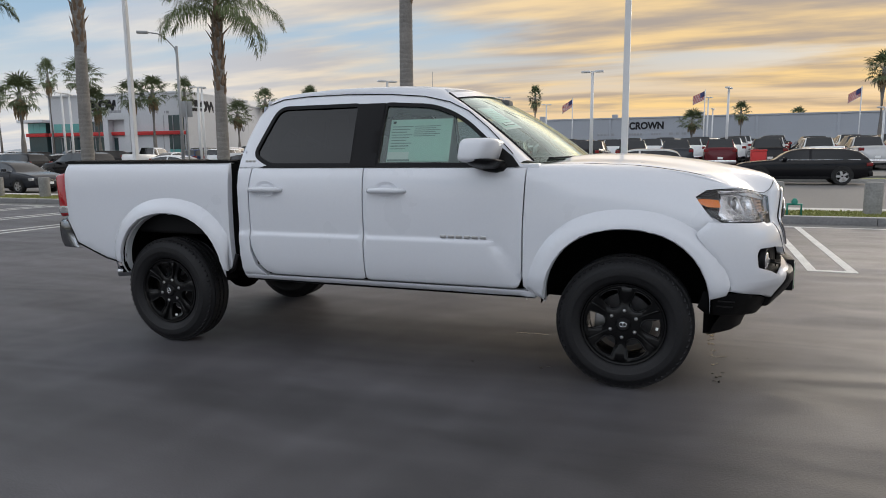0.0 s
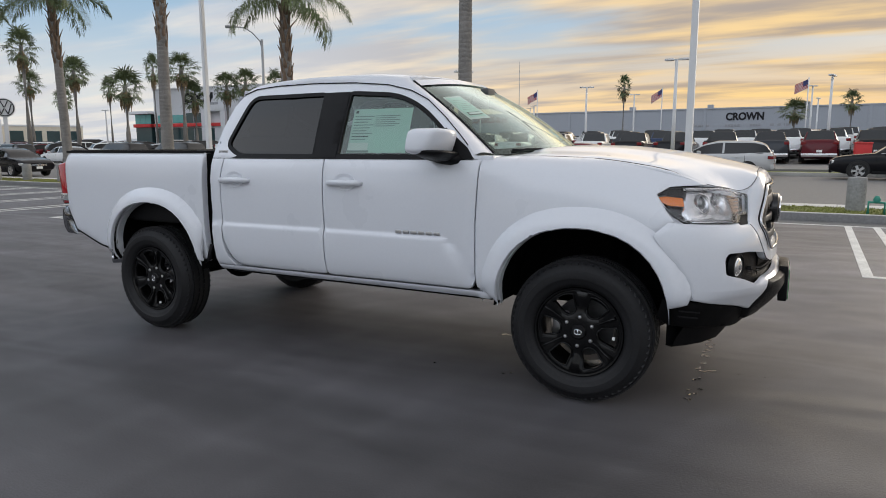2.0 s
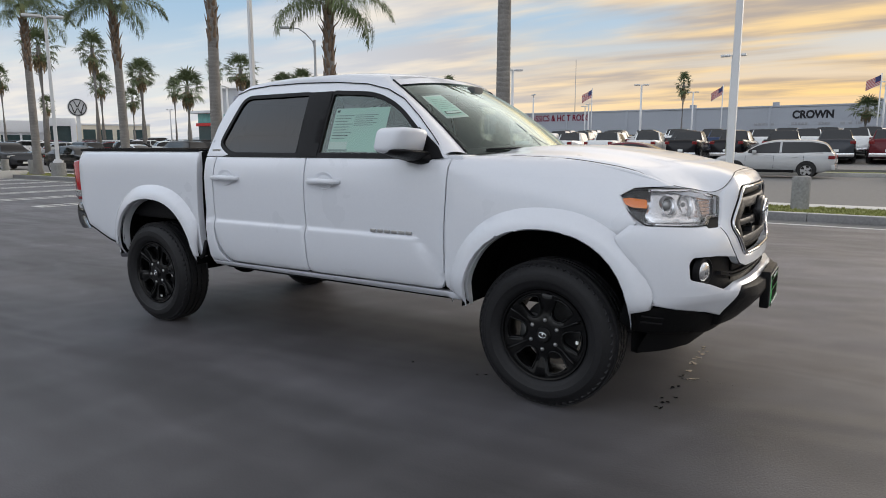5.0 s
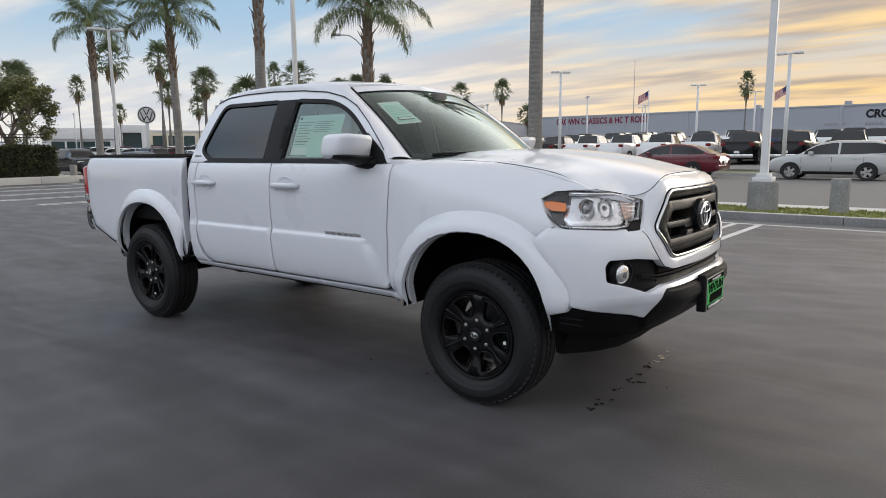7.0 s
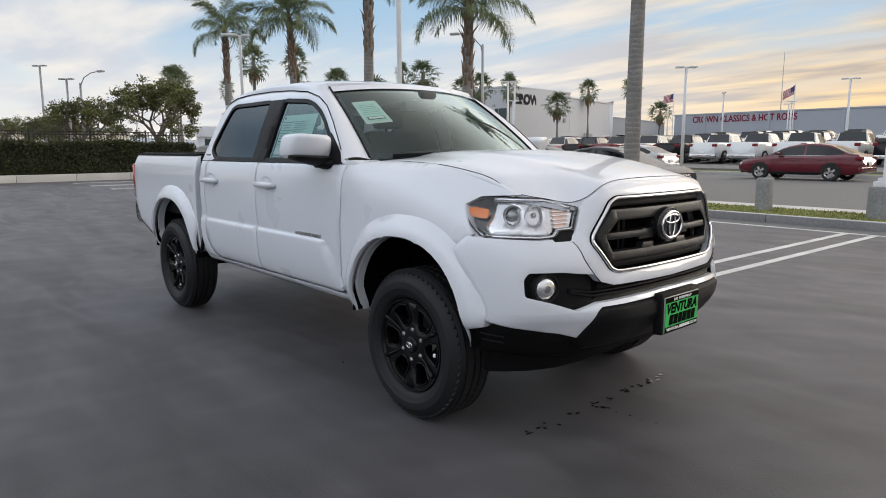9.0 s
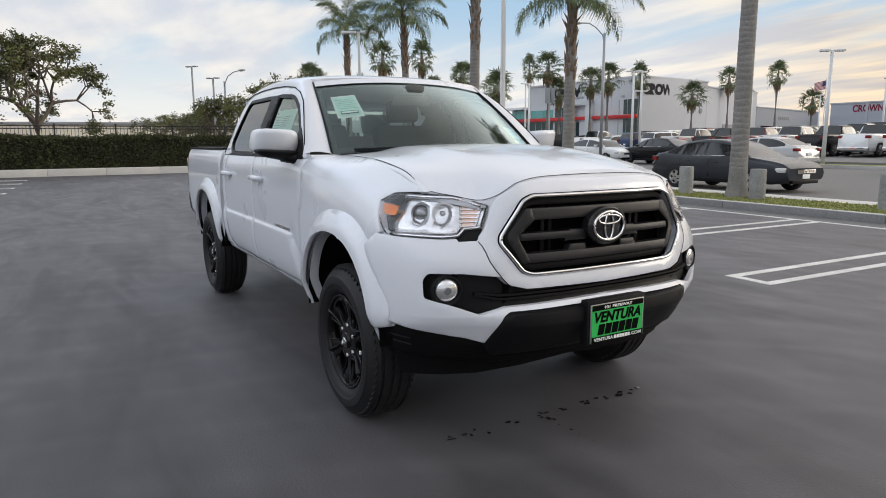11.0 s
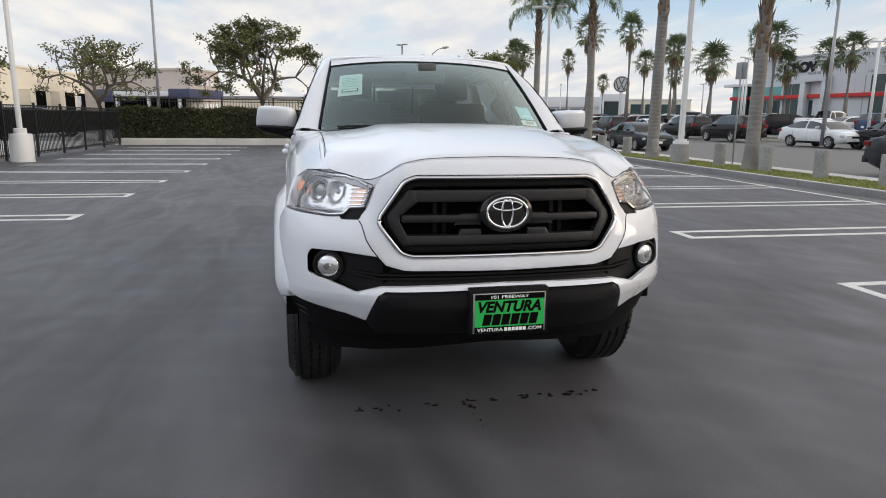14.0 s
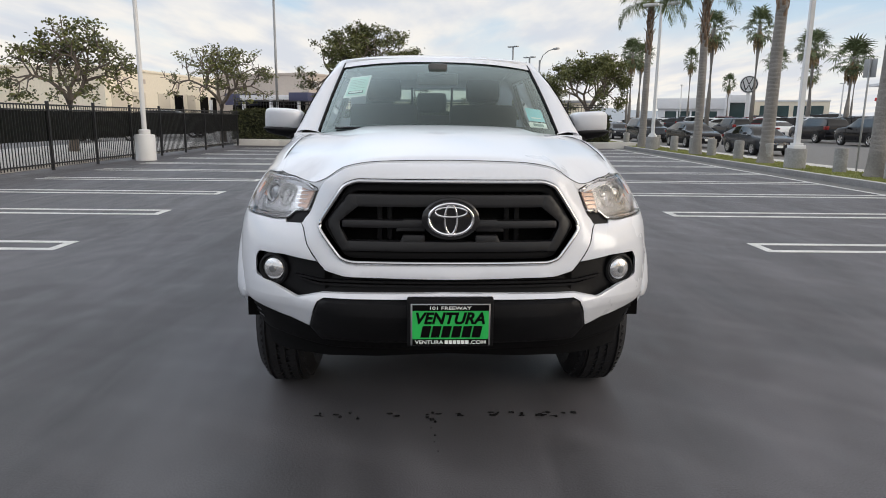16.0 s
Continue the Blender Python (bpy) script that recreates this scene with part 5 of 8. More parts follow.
def build_car(kind, paint, plain=False):
    length, width, belt, roof, base, wr = CAR_SHAPES[kind]
    W = width / 2
    t = thing("parked_" + ("car" if kind != "pickup" else "pickup"), "", "car" if kind != "pickup" else "pickup truck")
    bl = interp([p[0] for p in belt][::-1], [p[1] for p in belt][::-1])
    rf = interp([p[0] for p in roof][::-1], [p[1] for p in roof][::-1])
    r0, r1 = roof[-1][0], roof[0][0]
    xs = sorted(set([round(v, 3) for v in np.linspace(-length / 2, length / 2, 31)] + [p[0] for p in roof] + [-.35, -.27]))
    rows = []
    for x in xs:
        e = abs(x) / (length / 2)
        w = W * (1 - .13 * max(0, e - .62) ** 2 / .1444)
        b = bl(x)
        r = max(rf(x), b + .015) if r0 <= x <= r1 else b + .015
        up = min(1, (r - b) / .3)
        rw = w * (.93 - .20 * up)
        lo = .24 + .12 * max(0, e - .8) / .2
        rows.append([(0, lo), (w * .86, lo), (w * .97, lo + .09), (w, .58), (w * .985, b - .10), (w * .94, b), (rw + .0, b + (r - b) * .84), (rw * .90, b + (r - b) * .98), (rw * .5, r + .012), (0, r + .015)])
    body, glass_ = bmesh.new(), {}
    # cabin glass is set apart from the painted shell
    def put(bm, quad):
        bm.faces.new([bm.verts.new(p) for p in quad])
    for i in range(len(xs) - 1):
        xa, xb = xs[i], xs[i + 1]
        for k in range(9):
            for s in (1, -1):
                q = [(xa, s * rows[i][k][0], rows[i][k][1]), (xb, s * rows[i + 1][k][0], rows[i + 1][k][1]), (xb, s * rows[i + 1][k + 1][0], rows[i + 1][k + 1][1]), (xa, s * rows[i][k + 1][0], rows[i][k + 1][1])]
                if s < 0:
                    q = q[::-1]
                mid = (xa + xb) / 2
                tall = (rows[i][9][1] - bl(xa) + rows[i + 1][9][1] - bl(xb)) / 2
                slope = abs(rf(xa) - rf(xb)) / (xb - xa) if r0 <= mid <= r1 else 0
                if k == 5 and tall > .16 and not (-.36 < mid < -.26) and min(rows[i][9][1] - bl(xa), rows[i + 1][9][1] - bl(xb)) > .06:
                    put(glass_.setdefault(("side_window", s), bmesh.new()), q)
                elif k >= 7 and slope > .34 and r0 < mid < r1:
                    put(glass_.setdefault(("windscreen" if mid > 0 else "rear_window", 0), bmesh.new()), q)
                else:
                    put(body, q)
    for s, row, x in ((-1, rows[0], xs[0]), (1, rows[-1], xs[-1])):
        q = [(x, y, z) for y, z in row] + [(x, -y, z) for y, z in row[::-1][1:-1]]
        put(body, q if s > 0 else q[::-1])
    bmesh.ops.remove_doubles(body, verts=body.verts, dist=.002)
    bmesh.ops.recalc_face_normals(body, faces=body.faces)
    part("body", body, CAR_PAINT[paint], t, smooth=52)
    for nm, bm in glass_.items():
        bmesh.ops.remove_doubles(bm, verts=bm.verts, dist=.002)
        bmesh.ops.recalc_face_normals(bm, faces=bm.faces)
        part(nm[0], bm, car_glass, t, smooth=38)
    hub_x = (base / 2 + .04, -base / 2 + .04)
    for x in (() if plain else hub_x):
        for s in (1, -1):
            # dark disc laid on the side for the shade in the wheel opening
            bm = lathe(bmesh.new(), [(wr + .05, 0), (wr + .05, .012), (0, .012)], 20, "y")
            bmesh.ops.translate(bm, verts=bm.verts, vec=(x, s * W - (.012 if s > 0 else 0) + s * .004, wr + .02))
            bmesh.ops.delete(bm, geom=[v for v in bm.verts if v.co.z < .22], context="VERTS")
            part("wheel_arch", bm, car_tyre, t)
            wl = part("wheel", lathe(bmesh.new(), [(wr * .62, -.10), (wr * .96, -.11), (wr, -.08), (wr, .08), (wr * .96, .11), (wr * .62, .10)], 22, "y"), car_tyre, t)
            wl.matrix_basis = Matrix.Translation((x, s * (W - .085), wr))
            bm = bmesh.new()
            sp = 5
            for k in range(sp):
                m_ = Matrix.Rotation(6.283 * k / sp, 4, "Y")
                box(bm, .03, wr * .63, s * .085 - .012, s * .085 + .012, -.045, .045, 0, m_)
            lathe(bm, [(wr * .56, s * .07), (wr * .66, s * .105), (wr * .68, s * .09)], 22, "y")
            part("rim", bm, satin if paint != "red" else chrome, wl, smooth=30)
    for s in (1, -1):
        x = length / 2
        part("head_lamp", boxed(x - (.50 if kind == "sedan" else .34), x - .06, s * W * .72 - .20, s * W * .72 + .16, bl(x - .15) - .20, bl(x - .15) - .07, .03), car_light, t)
        h_ = .20 if kind in ("pickup", "suv") else .14
        part("tail_lamp", boxed(-x - .005, -x + .22, s * W * .80 - .13, s * W * .80 + .14, bl(-x + .1) - .10 - h_ * .7, bl(-x + .1) - .06 + h_ * .3 * (kind == "suv"), .02), car_lamp, t)
        if kind != "pickup" and not plain:
            part("door_mirror", boxed(.55, .72, s * W - .02, s * (W + .14) + .0, 1.0, 1.12, .03) if s > 0 else boxed(.55, .72, -(W + .14), -W + .02, 1.0, 1.12, .03), CAR_PAINT[paint], t)
    if plain:
        for x in hub_x:
            for q in (1, -1):
                part("wheel", lathe(bmesh.new(), [(0, -.1), (wr, -.1), (wr, .1), (0, .1)], 14, "y", (x, q * (W - .11), wr)), car_tyre, t)
        return t
    # door joints, handles, sills and lower bumper of the cars that are seen nearest
    doors = {"pickup": (1.28, .22, -.80), "sedan": (.92, -.12, -1.18), "hatch": (.98, -.08, -1.15), "wagon": (.98, -.10, -1.22), "suv": (1.02, -.05, -1.15)}[kind]
    for s in (1, -1):
        for x in doors:
            b = bl(x)
            y = s * W * .985
            bm = boxed(x - .006, x + .006, min(y - s * .02, y + s * .009), max(y - s * .02, y + s * .009), .40, b - .11)
            part("door_gap", bm, void, t)
        for x in doors[:2]:
            z = bl(x - .75) - .17
            y = s * (W * .99)
            part("door_handle", boxed(x - .86, x - .68, min(y - s * .01, y + s * .025), max(y - s * .01, y + s * .025), z - .014, z + .014, .008), CAR_PAINT[paint], t)
        y = s * W * .972
        part("sill", boxed(-base / 2 + .48, base / 2 - .40, min(y - s * .05, y + s * .012), max(y - s * .05, y + s * .012), .23, .345, .02), black_trim, t)
        part("belt_trim", boxed(r0 + .30, r1 - .22, min(s * W * .935 - .004, s * W * .935 + .008), max(s * W * .935 - .004, s * W * .935 + .008), bl(0) + .004, bl(0) + .022, .003), chrome if kind in ("sedan", "wagon") else black_trim, t)
    part("lower_intake", boxed(length / 2 - .10, length / 2 + .006, -W * .62, W * .62, .26, .38, .02), black_trim, t)
    part("front_plate", boxed(length / 2 + .004, length / 2 + .016, -.15, .15, .40, .52, .004), paper_white, t)
    if kind == "sedan":
        gr = part("front_grille", boxed(length / 2 - .04, length / 2 + .012, -W * .44, W * .44, .535, .645, .02), black_trim, t)
        for k in range(4):
            part("grille_slat", boxed(length / 2 + .006, length / 2 + .022, -W * .43, W * .43, .545 + .028 * k, .557 + .028 * k, .003), chrome, gr)
    else:
        part("front_grille", boxed(length / 2 - .04, length / 2 + .015, -W * .5, W * .5, .42, .62, .02), black_trim, t)
    part("rear_bumper", boxed(-length / 2 - .03, -length / 2 + .12, -W * .9, W * .9, .36, .56, .03), chrome if kind == "pickup" else CAR_PAINT[paint], t)
    part("plate", boxed(-length / 2 - .045, -length / 2 - .028, -.15, .15, .62, .76, .005), paper_white, t)
    return t


COLOUR_WORD = {"white": "white", "silver": "silver", "black": "black", "grey": "dark grey", "red": "bright red", "blue": "dark blue", "tan": "beige", "maroon": "dark red"}
KIND_WORD = {"sedan": "four-door sedan", "hatch": "small hatchback", "wagon": "long station wagon", "suv": "tall sport utility car", "pickup": "crew cab pickup"}


def park(kind, paint, m, where, group, plain=False):
    if (kind, paint, plain) not in PROTO:
        PROTO[kind, paint, plain] = build_car(kind, paint, plain)
        ob = PROTO[kind, paint, plain]
        ob.matrix_world = m
    else:
        ob = copy_thing(PROTO[kind, paint, plain], m)
    return tagged(ob, f"{COLOUR_WORD[paint]} {KIND_WORD[kind]} parked {where}", group=group)


STREET = "cars parked along the street"
for kind, paint, x, y, a in (("wagon", "black", 5.0, 26.6, 178), ("hatch", "silver", -1.7, 26.9, 178), ("sedan", "red", -8.1, 26.6, 178), ("sedan", "silver", -16.8, 27.2, 178), ("sedan", "black", -23.5, 27.6, 178), ("sedan", "white", -27.2, 26.7, 0), ("suv", "black", -35.6, 27.2, 178), ("suv", "black", -42.2, 28.0, 178), ("sedan", "white", -49.0, 28.4, 178), ("suv", "grey", -57, 28.9, 178), ("sedan", "maroon", 12.5, 26.2, 178)):
    park(kind, paint, pose(x, y, .006, 0, 0, a), "at the far kerb", STREET)
for kind, paint, x, y, a in (("sedan", "grey", -8.9, 14.2, -2), ("sedan", "grey", -25.0, 14.7, -2), ("sedan", "black", -32.6, 15.0, -2), ("suv", "grey", -40.5, 15.2, -2), ("sedan", "grey", -47.5, 15.4, -2)):
    park(kind, paint, pose(x, y, .006, 0, 0, a) @ Matrix.Scale(.92, 4), "at the near kerb", STREET)

# the dealer lot climbs gently away from the street
def lot_z(y):
    return .26 + .035 * (min(max(y, 40), 60) - 40)


bm = bmesh.new()
rows_ = [[bm.verts.new((x, y, lot_z(y) + .002 if y < 100 else -.04)) for x in (-104, -42, 50)] for y in (38.0, 40.2, 42.6, 45.4, 50.2, 54.8, 58.0, 60.0, 70.0, 99.0, 100.5)]
for v in rows_[0]:
    v.co.z = .10
for a, b in zip(rows_, rows_[1:]):
    for i in range(2):
        bm.faces.new((a[i], a[i + 1], b[i + 1], b[i]))
bmesh.ops.recalc_face_normals(bm, faces=bm.faces)
mesh_thing("pavement", bm, road_asphalt, "grey asphalt car lot rising gently from the street", "asphalt", kind="structure")

rng = random.Random(77)
mix_ = ["white"] * 10 + ["silver"] * 6 + ["black"] * 6 + ["grey"] * 3 + ["red", "blue", "black", "maroon"]
# dealer rows opposite: pickups with their tails to the street, in rows across the lot
for row, y in enumerate((42.0, 48.4, 54.8, 61.2, 67.6, 74.4, 82.0, 91.0)):
    x = -43.5 + .9 * row
    while x < 24 + 3 * row:
        if rng.random() < (.95 if row < 3 else .85):
            kind = "pickup" if (row < 3 and x > -30 and rng.random() < .8) or rng.random() < .35 else rng.choice(("suv", "suv", "sedan"))
            paint = rng.choice(mix_)
            if row == 0 and -20 < x < -9:
                paint, kind = "white", "pickup"
            if row == 0 and (-9 <= x < -2.5 or 3.2 < x < 8):
                paint, kind = "black", "pickup"
            if row == 0 and .4 < x <= 3.2:
                paint, kind = "maroon", "pickup"
            park(kind, paint, pose(x, y + rng.uniform(-.3, .3), lot_z(y), 0, 0, 90 + rng.uniform(-3, 3)), "across the street", "cars in the dealer lot", row > 1)
        x += 2.72
# rows of cars before the showroom and further left
for row, y in enumerate((33.5, 39.5, 45.5, 51.5, 57.5)):
    x = -100 + 2 * row
    while x < -44:
        if rng.random() < .9 and not (y > 49 and -77 < x):
            park(rng.choice(("sedan", "sedan", "suv", "hatch")), rng.choice(mix_), pose(x, y + rng.uniform(-.3, .3), lot_z(y), 0, 0, 70 + rng.uniform(-4, 4)), "across the street", "cars in the dealer lot", row > 0 or x < -62)
        x += 2.95
# yard behind the hedge
for i, (x, y) in enumerate(((-47, -5.5), (-47.5, -2.2), (-47, 1.2), (-49, 4.6), (-41, -16), (-33, -16.5))):
    park(rng.choice(("sedan", "suv")), rng.choice(mix_), pose(x, y, .012, 0, 0, 92 if x > -45 else 0), "behind the hedge", "cars in the yard")

# ---- the pickup truck: front axle at x = 0, nose towards +x ----
truck = thing("pickup_truck", "white four-door pickup truck with black wheels parked on the asphalt", "pickup truck")

AX_R = -3.165                # rear axle
ARCH_F, ARCH_R = (0.0, 0.47), (-3.10, 0.49)
R_OPEN, R_FLARE = 0.445, 0.556

P_CAB = interp([.40, .48, .52, .58, .68, .80, .9, 1.0, 1.1, 1.2, 1.25, 1.30, 1.45, 1.60, 1.68, 1.73], [.76, .81, .846, .871, .886, .8915, .893, .893, .891, .878, .860, .836, .778, .714, .676, .64])
CREASE = interp([-.32, -.20, -.06, -.014, .006, .05, .16], [0, .006, .008, .007, -.009, -.006, 0])
P_BED = interp([.45, .55, .65, .75, .9, 1.1, 1.2, 1.26, 1.29], [.80, .868, .887, .896, .900, .896, .885, .868, .848])
FEN_REAR = interp([0, .010, .028, .053, .088, .14, .22, .37, .6], [.70, .748, .788, .822, .850, .874, .892, .900, .897])
FEN_FORE = interp([0, .045, .08, .12, .17, .24, .33, .6], [.703, .757, .796, .832, .864, .889, .899, .897])
FEN_CAB = interp([0, .005, .014, .03, .06, .10, .22, .37, .6], [.715, .80, .836, .857, .874, .885, .894, .900, .897])
FEN_TOP = interp([-0.6, -0.3, 0.0, 0.3, 0.5, 0.65], [1.268, 1.272, 1.262, 1.224, 1.174, 1.120])


def arch_r(x, z, c):
    """Distance from a wheel arch's middle, a little squarer than round."""
    dx, dz = abs(x - c[0]), max(z - c[1], 0) if z > c[1] else 0
    return (dx ** 2.25 + dz ** 2.25) ** (1 / 2.25)


def flare_at(c):
    """The pressed lip round a wheel opening: low at its outer edge, proud at the opening."""
    def f(x, z):
        r = arch_r(x, z, c)
        return (x, -side(x, z) - .001 - .043 * smooth(R_FLARE, R_FLARE - .075, r) - .006 * smooth(R_OPEN + .05, R_OPEN, r), z)
    return f


def side(x, z):
    """The body's half width."""
    if x < -2.57:
        w = P_BED(z)
    elif x > -0.58:
        d, k = max(FEN_TOP(x) - z, 0), smooth(-.25, .42, x)
        near_cab = smooth(-.22, -.56, x)
        rear_ = FEN_REAR(d) * (1 - near_cab) + FEN_CAB(d) * near_cab
        w = rear_ * (1 - k) + FEN_FORE(d) * k - .05 * smooth(.64, .46, z)
    else:
        w = P_CAB(z) + CREASE(z - .822 + .25 * smooth(-.80, -.56, x))
    return w


def on_side(x, z):
    return (x, -side(x, z), z)


def to_axis(x, z):
    return (0, 1, 0)


def arch(c, r, a0, a1, n=22):
    """Points on a wheel arch, by angle from +x, counter-clockwise; straight below its middle."""
    pts = []
    for i in range(n + 1):
        a = radians(a0 + (a1 - a0) * i / n)
        ca, sa = math.cos(a), math.sin(a)
        k = (abs(ca) ** 2.25 + abs(sa) ** 2.25) ** (-1 / 2.25)
        pts.append((c[0] + r * k * ca, c[1] + r * k * sa))
    return pts


BOTH = (1, -1)
SEAM_F, SEAM_M, SEAM_R, CAB_END, BED_START = -0.575, -1.595, -2.435, -2.525, -2.600
BELT = 1.248

# doors: lower skins
sheet("front_door", rounded([(SEAM_M + .004, .54), (SEAM_F - .03, .54), (SEAM_F - .004, .62), (SEAM_F - .004, .90), (SEAM_F + .012, BELT), (SEAM_M + .004, BELT)], [.03, .03, .05, .1, 0, 0]), on_side, white, truck, step=.055, depth=.03, inward=to_axis, sides=BOTH, rows=(.78, .795, .808, .815, .822, .829, .838, .85, .87))
sheet("rear_door", rounded([(SEAM_R + .10, .54), (SEAM_M - .004, .54), (SEAM_M - .004, BELT), (SEAM_R + .02, BELT), (SEAM_R, 1.10), (SEAM_R, .70)], [.08, .03, 0, 0, .1, .1]), on_side, white, truck, step=.055, depth=.03, inward=to_axis, sides=BOTH, rows=(.78, .795, .808, .815, .822, .829, .838, .85, .87))
sheet("cab_corner", [(CAB_END, .53), (SEAM_R + .085, .53), (SEAM_R + .02, .60), (SEAM_R - .008, .70), (SEAM_R - .008, 1.10), (SEAM_R + .012, BELT), (CAB_END, BELT)], on_side, white, truck, step=.045, depth=.05, inward=to_axis, sides=BOTH, rows=(.79, .81, .83, .85))
sheet("rocker_panel", [(CAB_END, .495), (-.50, .49), (-.50, .53), (CAB_END, .528)], on_side, white, truck, step=.05, depth=.06, inward=to_axis, sides=BOTH)

# cab side above the belt, with its two window openings
side_out = [(SEAM_F + .012, BELT + .004), (-.60, 1.275), (-.70, 1.375), (-.82, 1.485), (-.95, 1.585), (-1.08, 1.645), (-1.25, 1.685), (-1.50, 1.708), (-1.80, 1.718), (-2.10, 1.715), (-2.28, 1.70), (-2.375, 1.665), (-2.435, 1.595), (-2.49, 1.45), (-2.525, 1.30), (CAB_END, BELT + .004)]
win_f = rounded([(-1.515, BELT + .018), (-.665, BELT + .018), (-.80, 1.40), (-.975, 1.545), (-1.16, 1.625), (-1.505, 1.648)], [.02, .03, .1, .15, .15, .03])
win_r = rounded([(-2.30, BELT + .020), (-1.685, BELT + .018), (-1.69, 1.648), (-2.29, 1.645), (-2.422, 1.335)], [.06, .02, .03, .07, .05])
sheet("cab_frame", side_out, on_side, white, truck, holes=[win_f, win_r], step=.05, depth=.035, inward=to_axis, sides=BOTH)


def grown(poly, d):
    c = np.mean(poly, 0)
    P = np.array(poly)
    t = np.roll(P, -1, 0) - np.roll(P, 1, 0)
    t /= np.linalg.norm(t, axis=1)[:, None] + 1e-9
    area = (P[:, 0] * np.roll(P[:, 1], -1) - np.roll(P[:, 0], -1) * P[:, 1]).sum()
    n = np.stack([t[:, 1], -t[:, 0]], 1) * (1 if area > 0 else -1)
    return [tuple(p) for p in P + n * d]


def proud(d):
    return lambda x, z: (x, -side(x, z) - d, z)


for nm, w in (("front_window_trim", win_f), ("rear_window_trim", win_r)):
    sheet(nm, grown(w, .012), proud(.004), black_trim, truck, holes=[grown(w, -.012)], step=.05, depth=.03, inward=to_axis, sides=BOTH, rim=0)
sheet("door_pillar_trim", [(-1.685, BELT + .01), (-1.515, BELT + .01), (-1.507, 1.655), (-1.690, 1.655)], proud(.0065), black_trim, truck, step=.05, depth=.02, inward=to_axis, sides=BOTH, rim=0)
for nm, w, g in (("front_side_window", win_f, win_clear), ("rear_side_window", win_r, win_dark)):
    for o in sheet(nm, grown(w, .006), proud(-.010), g, truck, step=.08, depth=0, inward=to_axis, sides=BOTH, rim=0, roll=0):
        o.visible_shadow = False
# dark strip along the belt under the windows
sheet("belt_moulding", [(-2.36, BELT + .003), (-.62, BELT + .003), (-.635, BELT + .02), (-2.30, BELT + .02)], proud(.005), black_trim, truck, step=.06, depth=.01, inward=to_axis, sides=BOTH, rim=0)

# bed side with its flare
fr = arch(ARCH_R, R_OPEN, 180, 0)
BED_END = -4.13
bed = [(BED_END + .075, .87), (BED_END + .15, .70), (BED_END + .40, .595), (ARCH_R[0] - R_OPEN - .03, .56), (ARCH_R[0] - R_OPEN, .57)] + fr + [(ARCH_R[0] + R_OPEN + .01, .55), (BED_START - .03, .54), (BED_START, .60), (BED_START, 1.285), (-4.05, 1.285), (-4.07, 1.215), (-4.045, .90)]
sheet("bed_side", bed, on_side, white, truck, step=.05, depth=.05, inward=to_axis, sides=BOTH, rows=(1.255, 1.265, 1.275))
lip_r = [(ARCH_R[0] - R_FLARE, .60), (ARCH_R[0] - R_OPEN - .02, .565), (ARCH_R[0] - R_OPEN, .57)] + fr + [(ARCH_R[0] + R_OPEN + .01, .55), (ARCH_R[0] + R_OPEN + .03, .55)] + [p for p in arch(ARCH_R, R_FLARE, 2, 180, 30) if p[0] < BED_START - .004]
sheet("wheel_flare", lip_r, flare_at(ARCH_R), white, truck, step=.03, depth=.022, inward=to_axis, sides=BOTH, roll=.008)
sheet("bed_rail_cap", rounded([(-4.08, 1.283), (BED_START - .005, 1.283), (BED_START - .005, 1.30), (-4.08, 1.30)], .006), lambda x, z: (x, -.862, z), black_trim, truck, step=.06, depth=.11, inward=to_axis, sides=BOTH, rim=0)
bm = boxed(-4.06, BED_START, -.78, .78, .78, .84)
for s in BOTH:
    box(bm, -4.06, BED_START, s * .80 - .03, s * .80 + .03, .80, 1.285)
box(bm, BED_START - .05, BED_START, -.80, .80, .80, 1.29)
part("bed_liner", bm, black_trim, truck, "black bed liner")
bm = boxed(-4.16, -4.09, -.76, .76, .84, 1.29, .02)
part("tailgate", bm, white, truck)
part("tailgate_cap", boxed(-4.17, -4.08, -.76, .76, 1.288, 1.306, .006), black_trim, truck)
part("tailgate_handle", boxed(-4.175, -4.158, -.12, .12, 1.12, 1.19, .006), black_trim, truck)
# near-black filler for the shade in the cab-to-bed gap, with a stone guard
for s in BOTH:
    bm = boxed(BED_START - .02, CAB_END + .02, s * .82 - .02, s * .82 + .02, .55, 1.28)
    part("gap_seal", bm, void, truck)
    bm = bmesh.new()
    tube(bm, [(-2.66, s * .86, .53), (-2.60, s * .87, .56), (-2.57, s * .865, .66)], .014, 8)
    part("bed_stone_guard", bm, black_trim, truck)

# tail lamps and rear bumper
for s in BOTH:
    bm = bmesh.new()
    outl = rounded([(-4.04, .90), (-4.15, .885), (-4.17, 1.20), (-4.065, 1.215)], .02)
    lamp = []
    for k, (yy, g) in enumerate(((.78, 0), (.872, 0), (.885, .012))):
        lamp.append([bm.verts.new((x + (g if x < -4.1 else -g), s * yy, z + (g if z < 1.05 else -g))) for x, z in outl])
    n = len(outl)
    for a, b in zip(lamp, lamp[1:]):
        for i in range(n):
            bm.faces.new((a[i], a[(i + 1) % n], b[(i + 1) % n], b[i]))
    bm.faces.new(lamp[-1])
    bmesh.ops.recalc_face_normals(bm, faces=bm.faces)
    tl = part("tail_lamp", bm, red_lens, truck, "red tail lamp lens", smooth=60)
    part("reverse_lens", boxed(-4.15, -4.06, s * .882 - .008, s * .882 + .008, .915, .97, .004), reflector, tl)
bm = bmesh.new()
